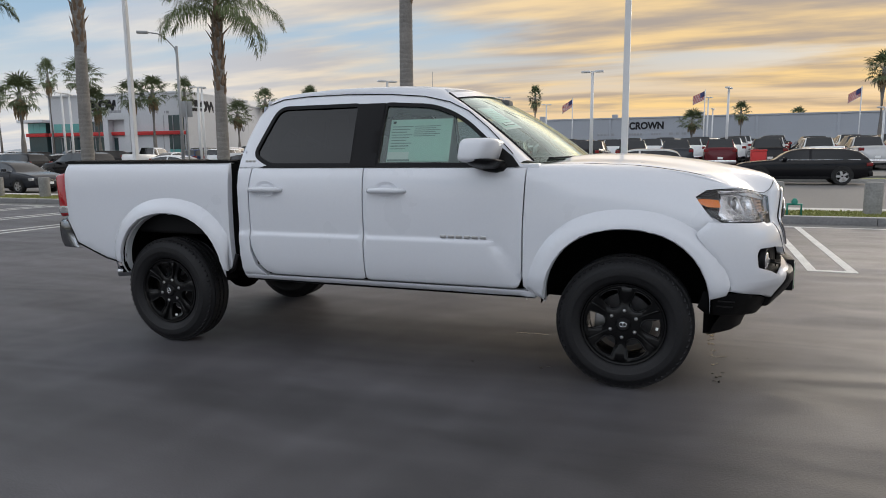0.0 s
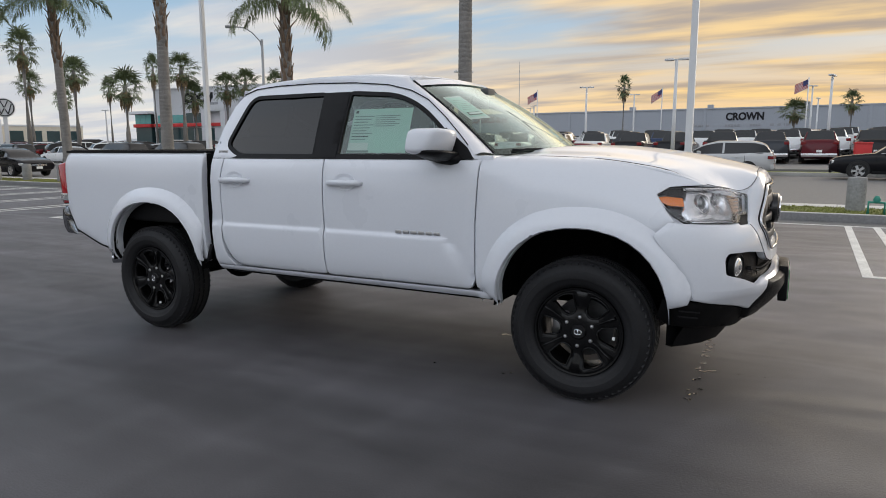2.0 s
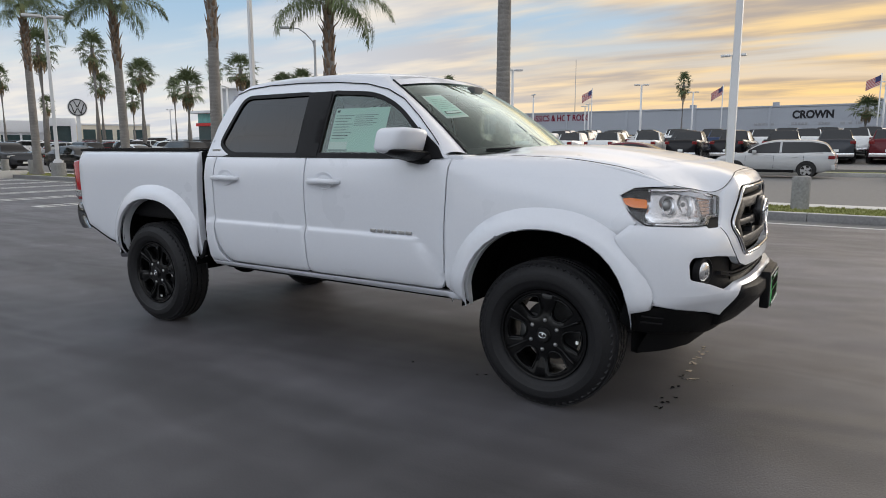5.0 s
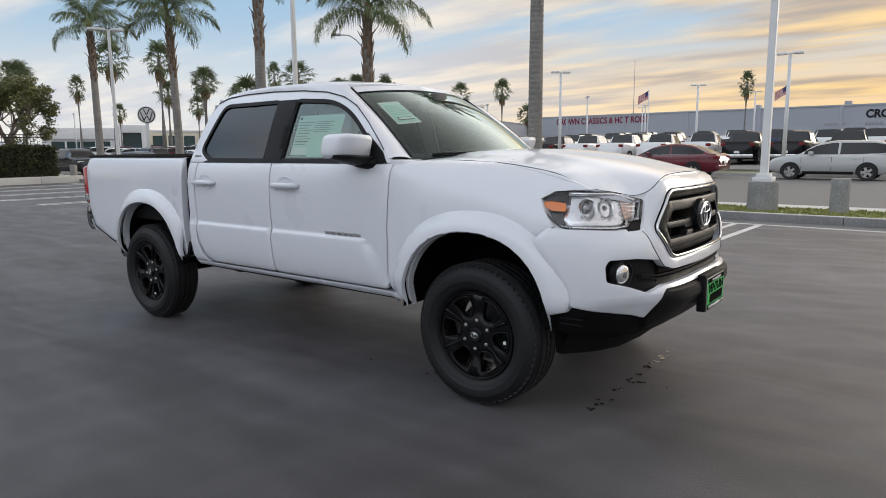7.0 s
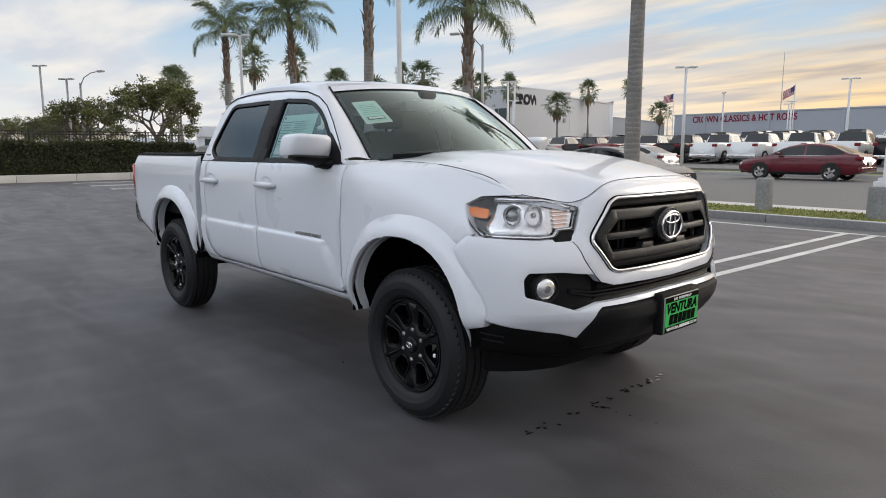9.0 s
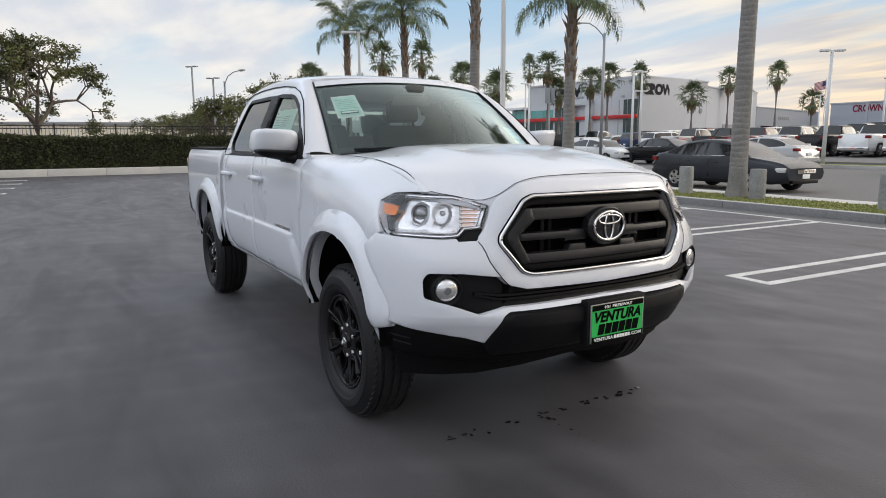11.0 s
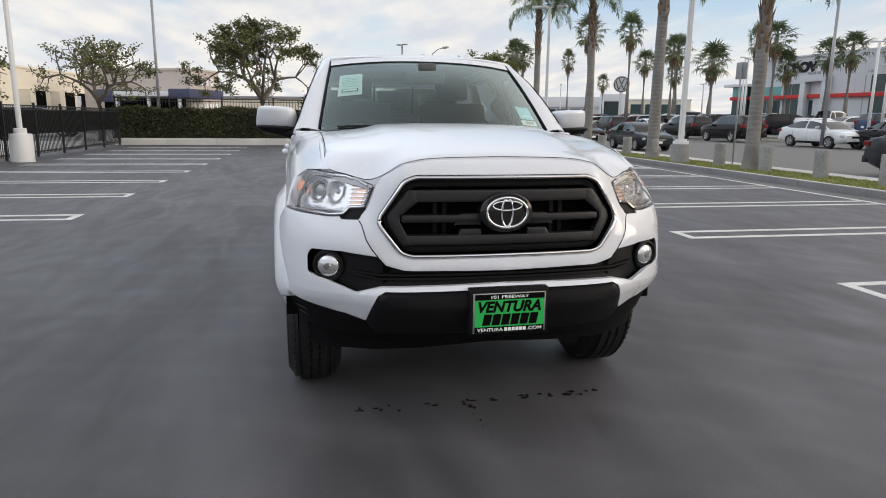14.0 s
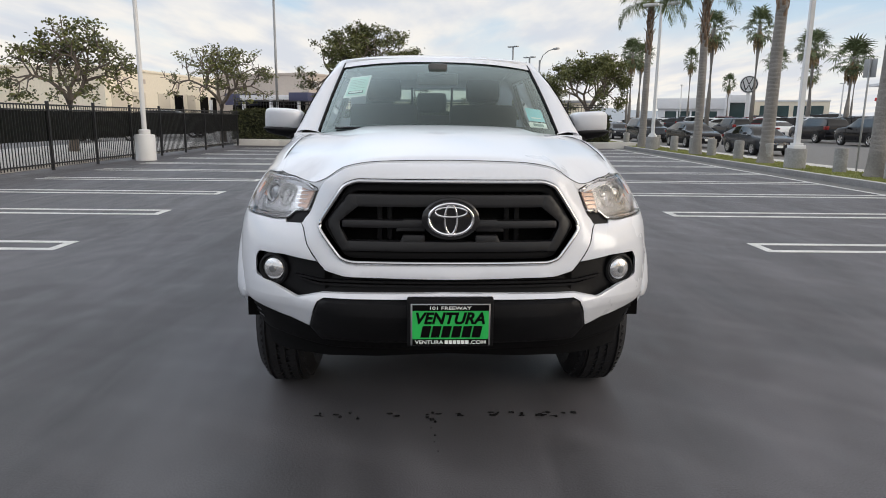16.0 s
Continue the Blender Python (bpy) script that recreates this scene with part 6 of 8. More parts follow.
path = [(-4.0, -.886), (-4.10, -.889), (-4.17, -.868), (-4.235, -.79), (-4.275, -.4), (-4.275, .4), (-4.235, .79), (-4.17, .868), (-4.10, .889), (-4.0, .886)]
prof = [(-.06, .645), (-.018, .655), (.0, .70), (.008, .78), (.004, .84), (-.02, .866), (-.08, .870)]
rows_ = []
for i, p in enumerate(path):
    a, b = Vector(path[max(i - 1, 0)]), Vector(path[min(i + 1, len(path) - 1)])
    d = (b - a).normalized()
    nrm = Vector((-d.y, d.x)) * (1 if (Vector((-d.y, d.x)).dot(Vector(p) - Vector((-3.6, 0))) > 0) else -1)
    rows_.append([bm.verts.new((p[0] + nrm.x * o, p[1] + nrm.y * o, z)) for o, z in prof])
for a, b in zip(rows_, rows_[1:]):
    for k in range(len(prof) - 1):
        bm.faces.new((a[k], b[k], b[k + 1], a[k + 1]))
bmesh.ops.solidify(bm, geom=bm.faces[:], thickness=.02)
bmesh.ops.recalc_face_normals(bm, faces=bm.faces)
part("rear_bumper", bm, dark_chrome, truck, "dark chrome rear bumper", smooth=60)
bm = bmesh.new()
tube(bm, [(-3.30, -.60, .50), (-3.48, -.66, .485), (-3.70, -.80, .475)], .040, 18, cap=False)
tip = part("exhaust_tip", bm, dark_chrome, truck, "polished steel exhaust tip")
# solid dark core puts the shade of the hollow tip in its colour
bm = bmesh.new()
tube(bm, [(-3.30, -.60, .50), (-3.48, -.66, .485), (-3.694, -.796, .475)], .035, 18)
part("exhaust_bore", bm, void, tip)
for s in BOTH:
    bm = bmesh.new()
    tube(bm, [(x, -s * (side(x, z) - .006), z - .004) for x, z in ((BED_END + .08, .86), (BED_END + .15, .70), (BED_END + .40, .595), (ARCH_R[0] - R_OPEN - .03, .56))], .009, 8)
    part("bed_edge_trim", bm, black_trim, truck)

# ---- roof, pillars, glass ----
R_MID = interp([-2.47, -2.40, -2.30, -2.1, -1.8, -1.5, -1.25, -1.10, -1.0], [1.66, 1.722, 1.757, 1.782, 1.797, 1.796, 1.782, 1.762, 1.742])


def roof_z(x, y):
    a = abs(y) / .62
    return R_MID(x) - .036 * a ** 2.6


def edge_x(u):
    return -1.02 - .10 * u * u


roof_edge = [(edge_x(u) , .60 * u) for u in np.linspace(-1, 1, 17)]
roof_poly = roof_edge + [(-1.30, .615), (-1.7, .622), (-2.1, .615), (-2.33, .595), (-2.43, .55), (-2.445, .3), (-2.45, 0), (-2.445, -.3), (-2.43, -.55), (-2.33, -.595), (-2.1, -.615), (-1.7, -.622), (-1.30, -.615)]
sheet("roof", roof_poly, lambda x, y: (x, y, roof_z(x, y)), white, truck, step=.07, depth=.03, inward=lambda x, y: (0, 0, -1))

# windscreen
def screen(u, v):
    """u across -1..1, v up 0..1."""
    b = Vector((-.30 - .24 * abs(u) ** 2.2, .705 * u, 1.300 - .028 * u * u))
    t = Vector((-1.015 - .10 * u * u, .598 * u, R_MID(-1.02) - .008 - .032 * abs(u) ** 2.6))
    p = b.lerp(t, v)
    bow = .030 * math.sin(math.pi * v)
    return p + Vector((bow * .5, 0, bow * .86)) * (1 - .5 * u * u)


def screen_part(name, material, u0, u1, v0, v1, off, nu=28, nv=14, label="", parent=truck, both=False):
    bm = bmesh.new()
    g = []
    for j in range(nv + 1):
        g.append([bm.verts.new(screen(u0 + (u1 - u0) * i / nu, v0 + (v1 - v0) * j / nv) + Vector((off * .5, 0, off * .86))) for i in range(nu + 1)])
    for j in range(nv):
        for i in range(nu):
            bm.faces.new((g[j][i], g[j][i + 1], g[j + 1][i + 1], g[j + 1][i]))
    bm.normal_update()
    if sum((fc.normal for fc in bm.faces), Vector()).z < 0:
        bmesh.ops.reverse_faces(bm, faces=bm.faces)
    return part(name, bm, material, parent, label, smooth=60)


ws = screen_part("windscreen", win_front, -1, 1, 0, 1, 0)
ws.visible_shadow = False
# black border band of the glass
bm = bmesh.new()


def strip(bm, quads):
    for q in quads:
        bm.faces.new([bm.verts.new(p) for p in q])


for u0, u1 in ((-1, -.955), (.955, 1)):
    for k in range(14):
        a, b = k / 14, (k + 1) / 14
        strip(bm, [[screen(u0, a), screen(u1, a), screen(u1, b), screen(u0, b)]])
for k in range(28):
    a, b = -1 + k / 14, -1 + (k + 1) / 14
    strip(bm, [[screen(a, .885), screen(b, .885), screen(b, 1), screen(a, 1)], [screen(a, 0), screen(b, 0), screen(b, .07), screen(a, .07)]])
bmesh.ops.remove_doubles(bm, verts=bm.verts, dist=.0005)
bmesh.ops.translate(bm, verts=bm.verts, vec=(-.002, 0, -.004))
part("windscreen_border", bm, gloss_black, truck)
# dark sensor patch at the top of the glass
screen_part("sensor_housing", gloss_black, -.10, .10, .80, .905, -.012, 4, 3)
# painted front edge of the roof, over the top of the glass
screen_part("roof_header", white, -1, 1, .915, 1.0, .007, 28, 3)

def open_run(pts, step):
    out = []
    for p, q in zip(pts, pts[1:]):
        n = max(1, int(math.ceil(math.dist(p, q) / step)))
        out += [(p[0] + (q[0] - p[0]) * j / n, p[1] + (q[1] - p[1]) * j / n) for j in range(n)]
    return out + [pts[-1]]


# pillars and rails between the side frames and the roof and screen
for s in BOTH:
    A = [Vector((x, -s * side(x, z), z)) for x, z in open_run(side_out[1:13], .04)]
    B = []
    for p in A:
        if p.x > -1.12:
            v = min(max((p.z - 1.272) / (1.645 - 1.272), 0), 1)
            q = screen(-1, v)
            B.append(Vector((q.x, q.y * s, q.z)))
        else:
            k = interp([-2.445, -2.375, -2.28, -2.1, -1.7, -1.30, -1.12], [.52, .572, .603, .615, .622, .615, .60])(p.x)
            x = max(p.x, -2.43)
            B.append(Vector((x, -s * k, roof_z(x, k))))
    bm = bmesh.new()
    n = 6
    g = []
    for a, b in zip(A, B):
        row = []
        for j in range(n + 1):
            t = j / n
            out = Vector((0.0, -s * .55, .83))
            row.append(bm.verts.new(a.lerp(b, t) + out * (.016 * math.sin(math.pi * t))))
        g.append(row)
    for r, q in zip(g, g[1:]):
        for j in range(n):
            bm.faces.new((r[j], q[j], q[j + 1], r[j + 1]))
    bmesh.ops.recalc_face_normals(bm, faces=bm.faces)
    part("roof_rail", bm, white, truck, smooth=60)
    bm = bmesh.new()
    tube(bm, [a + Vector((.002, -s * .002, .003)) for a in A[2:-3]], .0028, 6)
    part("door_gap", bm, void, truck)
    bm = bmesh.new()
    tube(bm, [Vector((q.x, q.y * s, q.z)) + Vector((.002, -s * .002, .003)) for q in (screen(-1, v) for v in np.linspace(.02, 1, 16))], .0065, 8)
    part("screen_moulding", bm, black_trim, truck)
# cab back with its sliding window
bm = bmesh.new()
for y0, y1, z0, z1 in ((-.84, .84, .60, 1.27), (-.70, -.56, 1.27, 1.66), (.56, .70, 1.27, 1.66), (-.66, .66, 1.60, 1.70), (-.82, -.66, 1.25, 1.36), (.66, .82, 1.25, 1.36)):
    vs = [bm.verts.new((-2.515 + (z - 1.25) * .26 * (z > 1.25), y, z)) for y, z in ((y0, z0), (y1, z0), (y1, z1), (y0, z1))]
    bm.faces.new(vs)
bmesh.ops.solidify(bm, geom=bm.faces[:], thickness=-.02)
part("cab_back", bm, white, truck)
bm = bmesh.new()
vs = [bm.verts.new(p) for p in ((-2.49, -.57, 1.26), (-2.49, .57, 1.26), (-2.41, .57, 1.62), (-2.41, -.57, 1.62))]
bm.faces.new(vs)
bm.normal_update()
if bm.faces[:][0].normal.x > 0:
    bmesh.ops.reverse_faces(bm, faces=bm.faces)
rw = part("rear_window", bm, win_clear, truck)
rw.visible_shadow = False
bm = bmesh.new()
for y in (-.17, .17):
    tube(bm, [(-2.48, y, 1.26), (-2.40, y, 1.62)], .010, 6)
part("slider_frame", bm, black_trim, truck)

# ---- front end, laid out along the nose: s runs from the middle round to the wheel arch ----
PLAN = [(.862, 0), (.860, .15), (.850, .30), (.835, .42), (.812, .52), (.775, .62), (.725, .71), (.66, .79), (.585, .855), (.50, .900), (.42, .922), (.34, .932), (.25, .938)]
pl = [np.array(p) for p in PLAN]
arc = [0.0]
for a, b in zip(pl, pl[1:]):
    arc.append(arc[-1] + float(np.linalg.norm(b - a)))
PX, PY = interp(arc, [p[0] for p in pl]), interp(arc, [p[1] for p in pl])
S_OF_Y = interp([p[1] for p in pl], arc)
S_OF_X = interp([p[0] for p in pl][::-1], arc[::-1])
OFF_MID = interp([.36, .42, .48, .54, .60, .645, .672, .70, .74, .80, .95, 1.08, 1.13, 1.17, 1.20, 1.22], [-.17, -.07, -.02, .035, .066, .062, .030, .022, .020, .012, .0, -.018, -.035, -.060, -.10, -.15])
OFF_COR = interp([.36, .42, .50, .56, .605, .625, .70, .80, .88, .92, .95, 1.0, 1.08, 1.12, 1.16, 1.20], [-.10, -.07, -.035, -.014, .012, .024, .026, .018, .004, -.016, -.034, -.060, -.096, -.118, -.15, -.2])


OFF_SIDE = interp([.36, .42, .50, .56, .62, .70, .80, .88, .92, .95, 1.0, 1.08, 1.12, 1.16, 1.20], [-.10, -.06, -.03, -.006, .004, .006, .002, -.006, -.014, -.024, -.048, -.098, -.130, -.17, -.21])


def nose(s, z, d=0.0):
    a = abs(s)
    t = Vector((PX(min(a + .01, arc[-1])) - PX(max(a - .01, 0)), PY(min(a + .01, arc[-1])) - PY(max(a - .01, 0))))
    if a < .012:
        t = Vector((0, 1))
    t.normalize()
    n = Vector((t.y, -t.x))
    w = smooth(.40, .66, a) if z > .70 else smooth(.34, .70, a)
    c = smooth(.78, 1.02, a)
    o = OFF_MID(z) * (1 - w) + (OFF_COR(z) * (1 - c) + OFF_SIDE(z) * c) * w + d
    q = Vector((PX(a), PY(a))) + n * o
    return (q.x, math.copysign(q.y, s) if s else 0.0, z)


def on_nose(s, z):
    return nose(-s, z)


def nose_at(d):
    return lambda s, z: nose(-s, z, d)


def back_x(s, z):
    return (-.9, .0, 0)


def sy(y):
    return math.copysign(S_OF_Y(abs(y)), y)


def mir(pts):
    """The outline's other half."""
    return list(pts) + [(-a, b) for a, b in pts[::-1]]


# front wing; its lamp edge follows the headlamp
def lamp_x(x, z):
    return nose(S_OF_X(x), z)[0]


LAMP_EDGE = [(.45, .968), (.40, 1.031), (.360, 1.090), (.43, 1.125), (.50, 1.129), (.56, 1.131)]
fl = arch(ARCH_F, R_OPEN, 180, 0)
fend = [(SEAM_F + .004, .56), (-.50, .50), (-R_OPEN, .49)] + fl + [(R_OPEN, .555), (.525, .575), (.540, .62)] + arch(ARCH_F, R_FLARE - .005, 14, 52, 8) + [(.375, .905)] + [(lamp_x(x, z) + .002, z) for x, z in LAMP_EDGE] + [(.555, 1.134), (.545, FEN_TOP(.545) - .018), (.50, FEN_TOP(.50) - .014), (.46, FEN_TOP(.46) - .009), (.40, FEN_TOP(.40) - .006), (.3, FEN_TOP(.3) - .004), (0, FEN_TOP(0) - .002), (-.3, FEN_TOP(-.3) - .002), (-.50, FEN_TOP(-.5) - .002), (SEAM_F + .02, 1.255), (SEAM_F + .004, .90)]
sheet("front_wing", fend, on_side, white, truck, step=.045, depth=.045, inward=to_axis, sides=BOTH, rows=(1.17, 1.19, 1.205, 1.218, 1.228, 1.236, 1.243, 1.25, 1.256, 1.261))
lip_f = [(-R_FLARE, .56), (-R_OPEN - .02, .505), (-R_OPEN, .49)] + fl + [(R_OPEN, .555), (.525, .575), (.540, .62)] + arch(ARCH_F, R_FLARE, 14, 180, 30)
sheet("wheel_flare", lip_f, flare_at(ARCH_F), white, truck, step=.03, depth=.022, inward=to_axis, sides=BOTH, roll=.008)

# ---- hood ----
H_MID = interp([-.52, -.40, -.2, 0, .2, .4, .55, .68, .76, .82], [1.292, 1.312, 1.326, 1.324, 1.308, 1.280, 1.252, 1.222, 1.198, 1.172])


# the hood's front lip follows the top of the grille surround and the headlamps
LIP_Z = [1.197, 1.195, 1.190, 1.171, 1.117, 1.100, 1.117, 1.134, 1.143]
lip = [nose(S_OF_Y(y), z) for y, z in zip([0, .15, .30, .42, .52, .585, .69, .79, .815], LIP_Z)]
LIP_X = interp([p[1] + 1e-4 * i for i, p in enumerate(lip)], [p[0] - .004 for p in lip])
LIP_H = interp([p[1] + 1e-4 * i for i, p in enumerate(lip)], [p[2] + .001 for p in lip])
LIP_END = lip[-1][1]


def hood_z(x, y):
    b, lx = hood_base(x, y), LIP_X(abs(y))
    return b + (LIP_H(abs(y)) - hood_base(lx, y)) * smooth(lx - .20, lx, x) ** 1.5


def hood_base(x, y):
    a = abs(y)
    bulge = .016 * smooth(.50, .40, a) * smooth(.75, .35, x)
    edge = FEN_TOP(x) - .002
    mid = H_MID(x) - .016 * smooth(.75, .35, x)
    t = min(a / .70, 1.05)
    return mid + (edge - mid) * t ** 2.6 + bulge


hood_front = [(LIP_X(abs(y)), y) for y in np.linspace(-LIP_END, LIP_END, 41)]
hood_side = [(.50, .713), (.46, .712), (.40, .708), (.3, .704), (.1, .704), (-.2, .704), (-.48, .705)]
HOOD_EDGE = interp([p[0] for p in hood_side][::-1], [p[1] + .001 for p in hood_side][::-1])
hood_poly = hood_front + hood_side + [(-.46, .62), (-.40, .4), (-.375, .2), (-.37, 0), (-.375, -.2), (-.40, -.4), (-.46, -.62)] + [(x, -y) for x, y in hood_side[::-1]]
sheet("hood", hood_poly, lambda x, y: (x, y, hood_z(x, y)), white, truck, step=.055, depth=.035, inward=lambda x, y: (0, 0, -1))
for s in BOTH:
    # white filler added under the hood edge, so its gap doesn't read dark
    bm = bmesh.new()
    tube(bm, [(x, -s * .716, min(FEN_TOP(x) - .002, hood_z(x, .704)) - .016) for x in np.linspace(-.46, .54, 15)], .014, 8)
    part("wing_flange", bm, white, truck, smooth=60)
    # dark tube drawn over the joint between hood and wing
    bm = bmesh.new()
    tube(bm, [(x, -s * HOOD_EDGE(x), hood_z(x, HOOD_EDGE(x)) - .0004) for x in np.linspace(-.47, .495, 40)], .0018, 6)
    part("hood_seal", bm, matt_black, truck, smooth=70)
    bm = boxed(-.66, -.49, min(-s * .668, -s * .842), max(-s * .668, -s * .842), 1.205, 1.272, .014)
    part("cowl_corner", bm, white, truck)
    # white backing added behind the bumper seam, so the opening doesn't read dark
    sheet("wing_bracket", [(s * S_OF_X(x), z) for x, z in ((.50, .86), (.36, .86), (.34, .93), (.40, 1.0), (.50, .97))][::s], nose_at(-.024), white, truck, step=.05, depth=.01, inward=back_x, rim=0)
bm = bmesh.new()
for k in range(24):
    y0, y1 = -.70 + 1.4 * k / 24, -.70 + 1.4 * (k + 1) / 24
    f_ = lambda y: -.36 - .13 * (abs(y) / .7) ** 2.2
    strip(bm, [[(f_(y0) - .16, y0, 1.285), (f_(y1) - .16, y1, 1.285), (f_(y1) + .03, y1, 1.262), (f_(y0) + .03, y0, 1.262)]])
bmesh.ops.remove_doubles(bm, verts=bm.verts, dist=.001)
part("cowl_panel", bm, black_trim, truck)
for y0 in (-.10, .50):
    bm = bmesh.new()
    pts = [screen((y0 - .02 - .46 * t) / .68, .006 + .022 * t) + Vector((.006, 0, .006)) for t in np.linspace(0, 1, 8)]
    tube(bm, pts, [.009] + [.006] * 7, 6)
    part("wiper", bm, black_trim, truck)

# grille opening: chrome, charcoal frame, bars
g_out = rounded(mir([(sy(.375), 1.128), (sy(.425), 1.108), (sy(.525), .962), (sy(.528), .93), (sy(.435), .808), (sy(.39), .793)]), .02)
g_in = grown(g_out, -.020)
g_in2 = grown(g_out, -.050)
surround_out = rounded(mir([(0.0, 1.192), (sy(.30), 1.186), (sy(.42), 1.166), (sy(.515), 1.112), (sy(.545), 1.07), (sy(.575), .985), (sy(.60), .955), (sy(.572), .865), (sy(.525), .80), (sy(.49), .765), (sy(.42), .745), (0.0, .738)])[1:-1], .012)
sheet("grille_surround", surround_out, on_nose, white, truck, holes=[g_out], step=.035, depth=.04, inward=back_x, rows=(1.17, 1.18))
bm = bmesh.new()
cpts = [Vector(nose(-a, z, .004)) for a, z in dense(grown(g_out, -.010), .03)]
tube(bm, cpts + [cpts[0]], .0078, 8, cap=False)
part("grille_chrome_frame", bm, frame_chrome, truck, "chrome grille frame", smooth=80)
sheet("grille_frame", grown(g_in, -.001), nose_at(-.026), matt_black, truck, holes=[g_in2], step=.03, depth=.05, inward=back_x, rim=.004, roll=.004)
# near-black sheet gives the deep shade behind the bars
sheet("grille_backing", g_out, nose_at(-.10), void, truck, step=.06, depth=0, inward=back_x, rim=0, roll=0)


def bar_poly(y0, y1, z0, z1, y2=None):
    y2 = y1 if y2 is None else y2
    return rounded([(sy(-y1), z1), (sy(-y2), z0), (sy(y2), z0), (sy(y1), z1)], .008)


for y1, y2, z0, z1, d in ((.395, .43, 1.020, 1.067, -.010), (.43, .43, .937, .966, -.016), (.44, .415, .846, .884, -.010)):
    sheet("grille_bar", bar_poly(0, y1, z0, z1, y2), nose_at(d), grille_grey, truck, step=.022, depth=.05, inward=back_x, rim=.003, roll=.002)
for s in BOTH:
    sheet("grille_side_bar", rounded([(s * sy(.375), 1.0672), (s * sy(.402), 1.0672), (s * sy(.486), .966), (s * sy(.486), .944), (s * sy(.425), .8458), (s * sy(.385), .8458), (s * sy(.436), .940), (s * sy(.436), .962), (s * sy(.362), 1.022)][::s], .006), nose_at(-.009), grille_grey, truck, step=.022, depth=.05, inward=back_x, rim=.003, roll=.002)
    # brackets that thicken the bars beside the emblem
    for z0, z1 in ((.925, .966), (.846, .905)):
        sheet("grille_bracket", rounded([(s * sy(.10), z1 + .004), (s * sy(.185), z1 + .004), (s * sy(.215), z0), (s * sy(.10), z0)][::s], .004), nose_at(-.018), grille_grey, truck, step=.03, depth=.04, inward=back_x, rim=.003, roll=.002)
for y in (-.28, -.24, .23, .27):
    part("radiator_post", boxed(.757, .775, y - .010, y + .010, .83, 1.07, .004), black_trim, truck)
# round badge plate with a plain ring emblem
bm = bmesh.new()


def oval(bm, a, b, x0, x1, at, n=40, inner=0.0):
    rings = []
    prof = ((x0, 1.0), (x1 - .006, 1.0), (x1, .93), (x1, inner if inner else .0))
    for x, k in prof:
        rings.append([bm.verts.new((at[0] + x, at[1] + a * k * math.cos(2 * math.pi * i / n), at[2] + b * k * math.sin(2 * math.pi * i / n))) for i in range(n)])
    for r, q in zip(rings, rings[1:]):
        for i in range(n):
            bm.faces.new((r[i], r[(i + 1) % n], q[(i + 1) % n], q[i]))
    bmesh.ops.remove_doubles(bm, verts=bm.verts, dist=.0004)
    bmesh.ops.recalc_face_normals(bm, faces=bm.faces)
    return bm


part("emblem_plate", oval(bm, .112, .082, -.03, .012, (.862, 0, .978)), gloss_black, truck)
bm = bmesh.new()


def ring(bm, a, b, r, at, n=40, tilt=0):
    pts = [(at[0], at[1] + a * math.cos(2 * math.pi * i / n), at[2] + b * math.sin(2 * math.pi * i / n)) for i in range(n + 1)]
    tube(bm, pts, r, 8, cap=False)


ring(bm, .086, .061, .0064, (.879, 0, .978))
ring(bm, .024, .057, .0045, (.879, 0, .978))
ring(bm, .062, .019, .0045, (.879, 0, 1.006))
part("emblem", bm, chrome, truck, "chrome oval ring emblem")

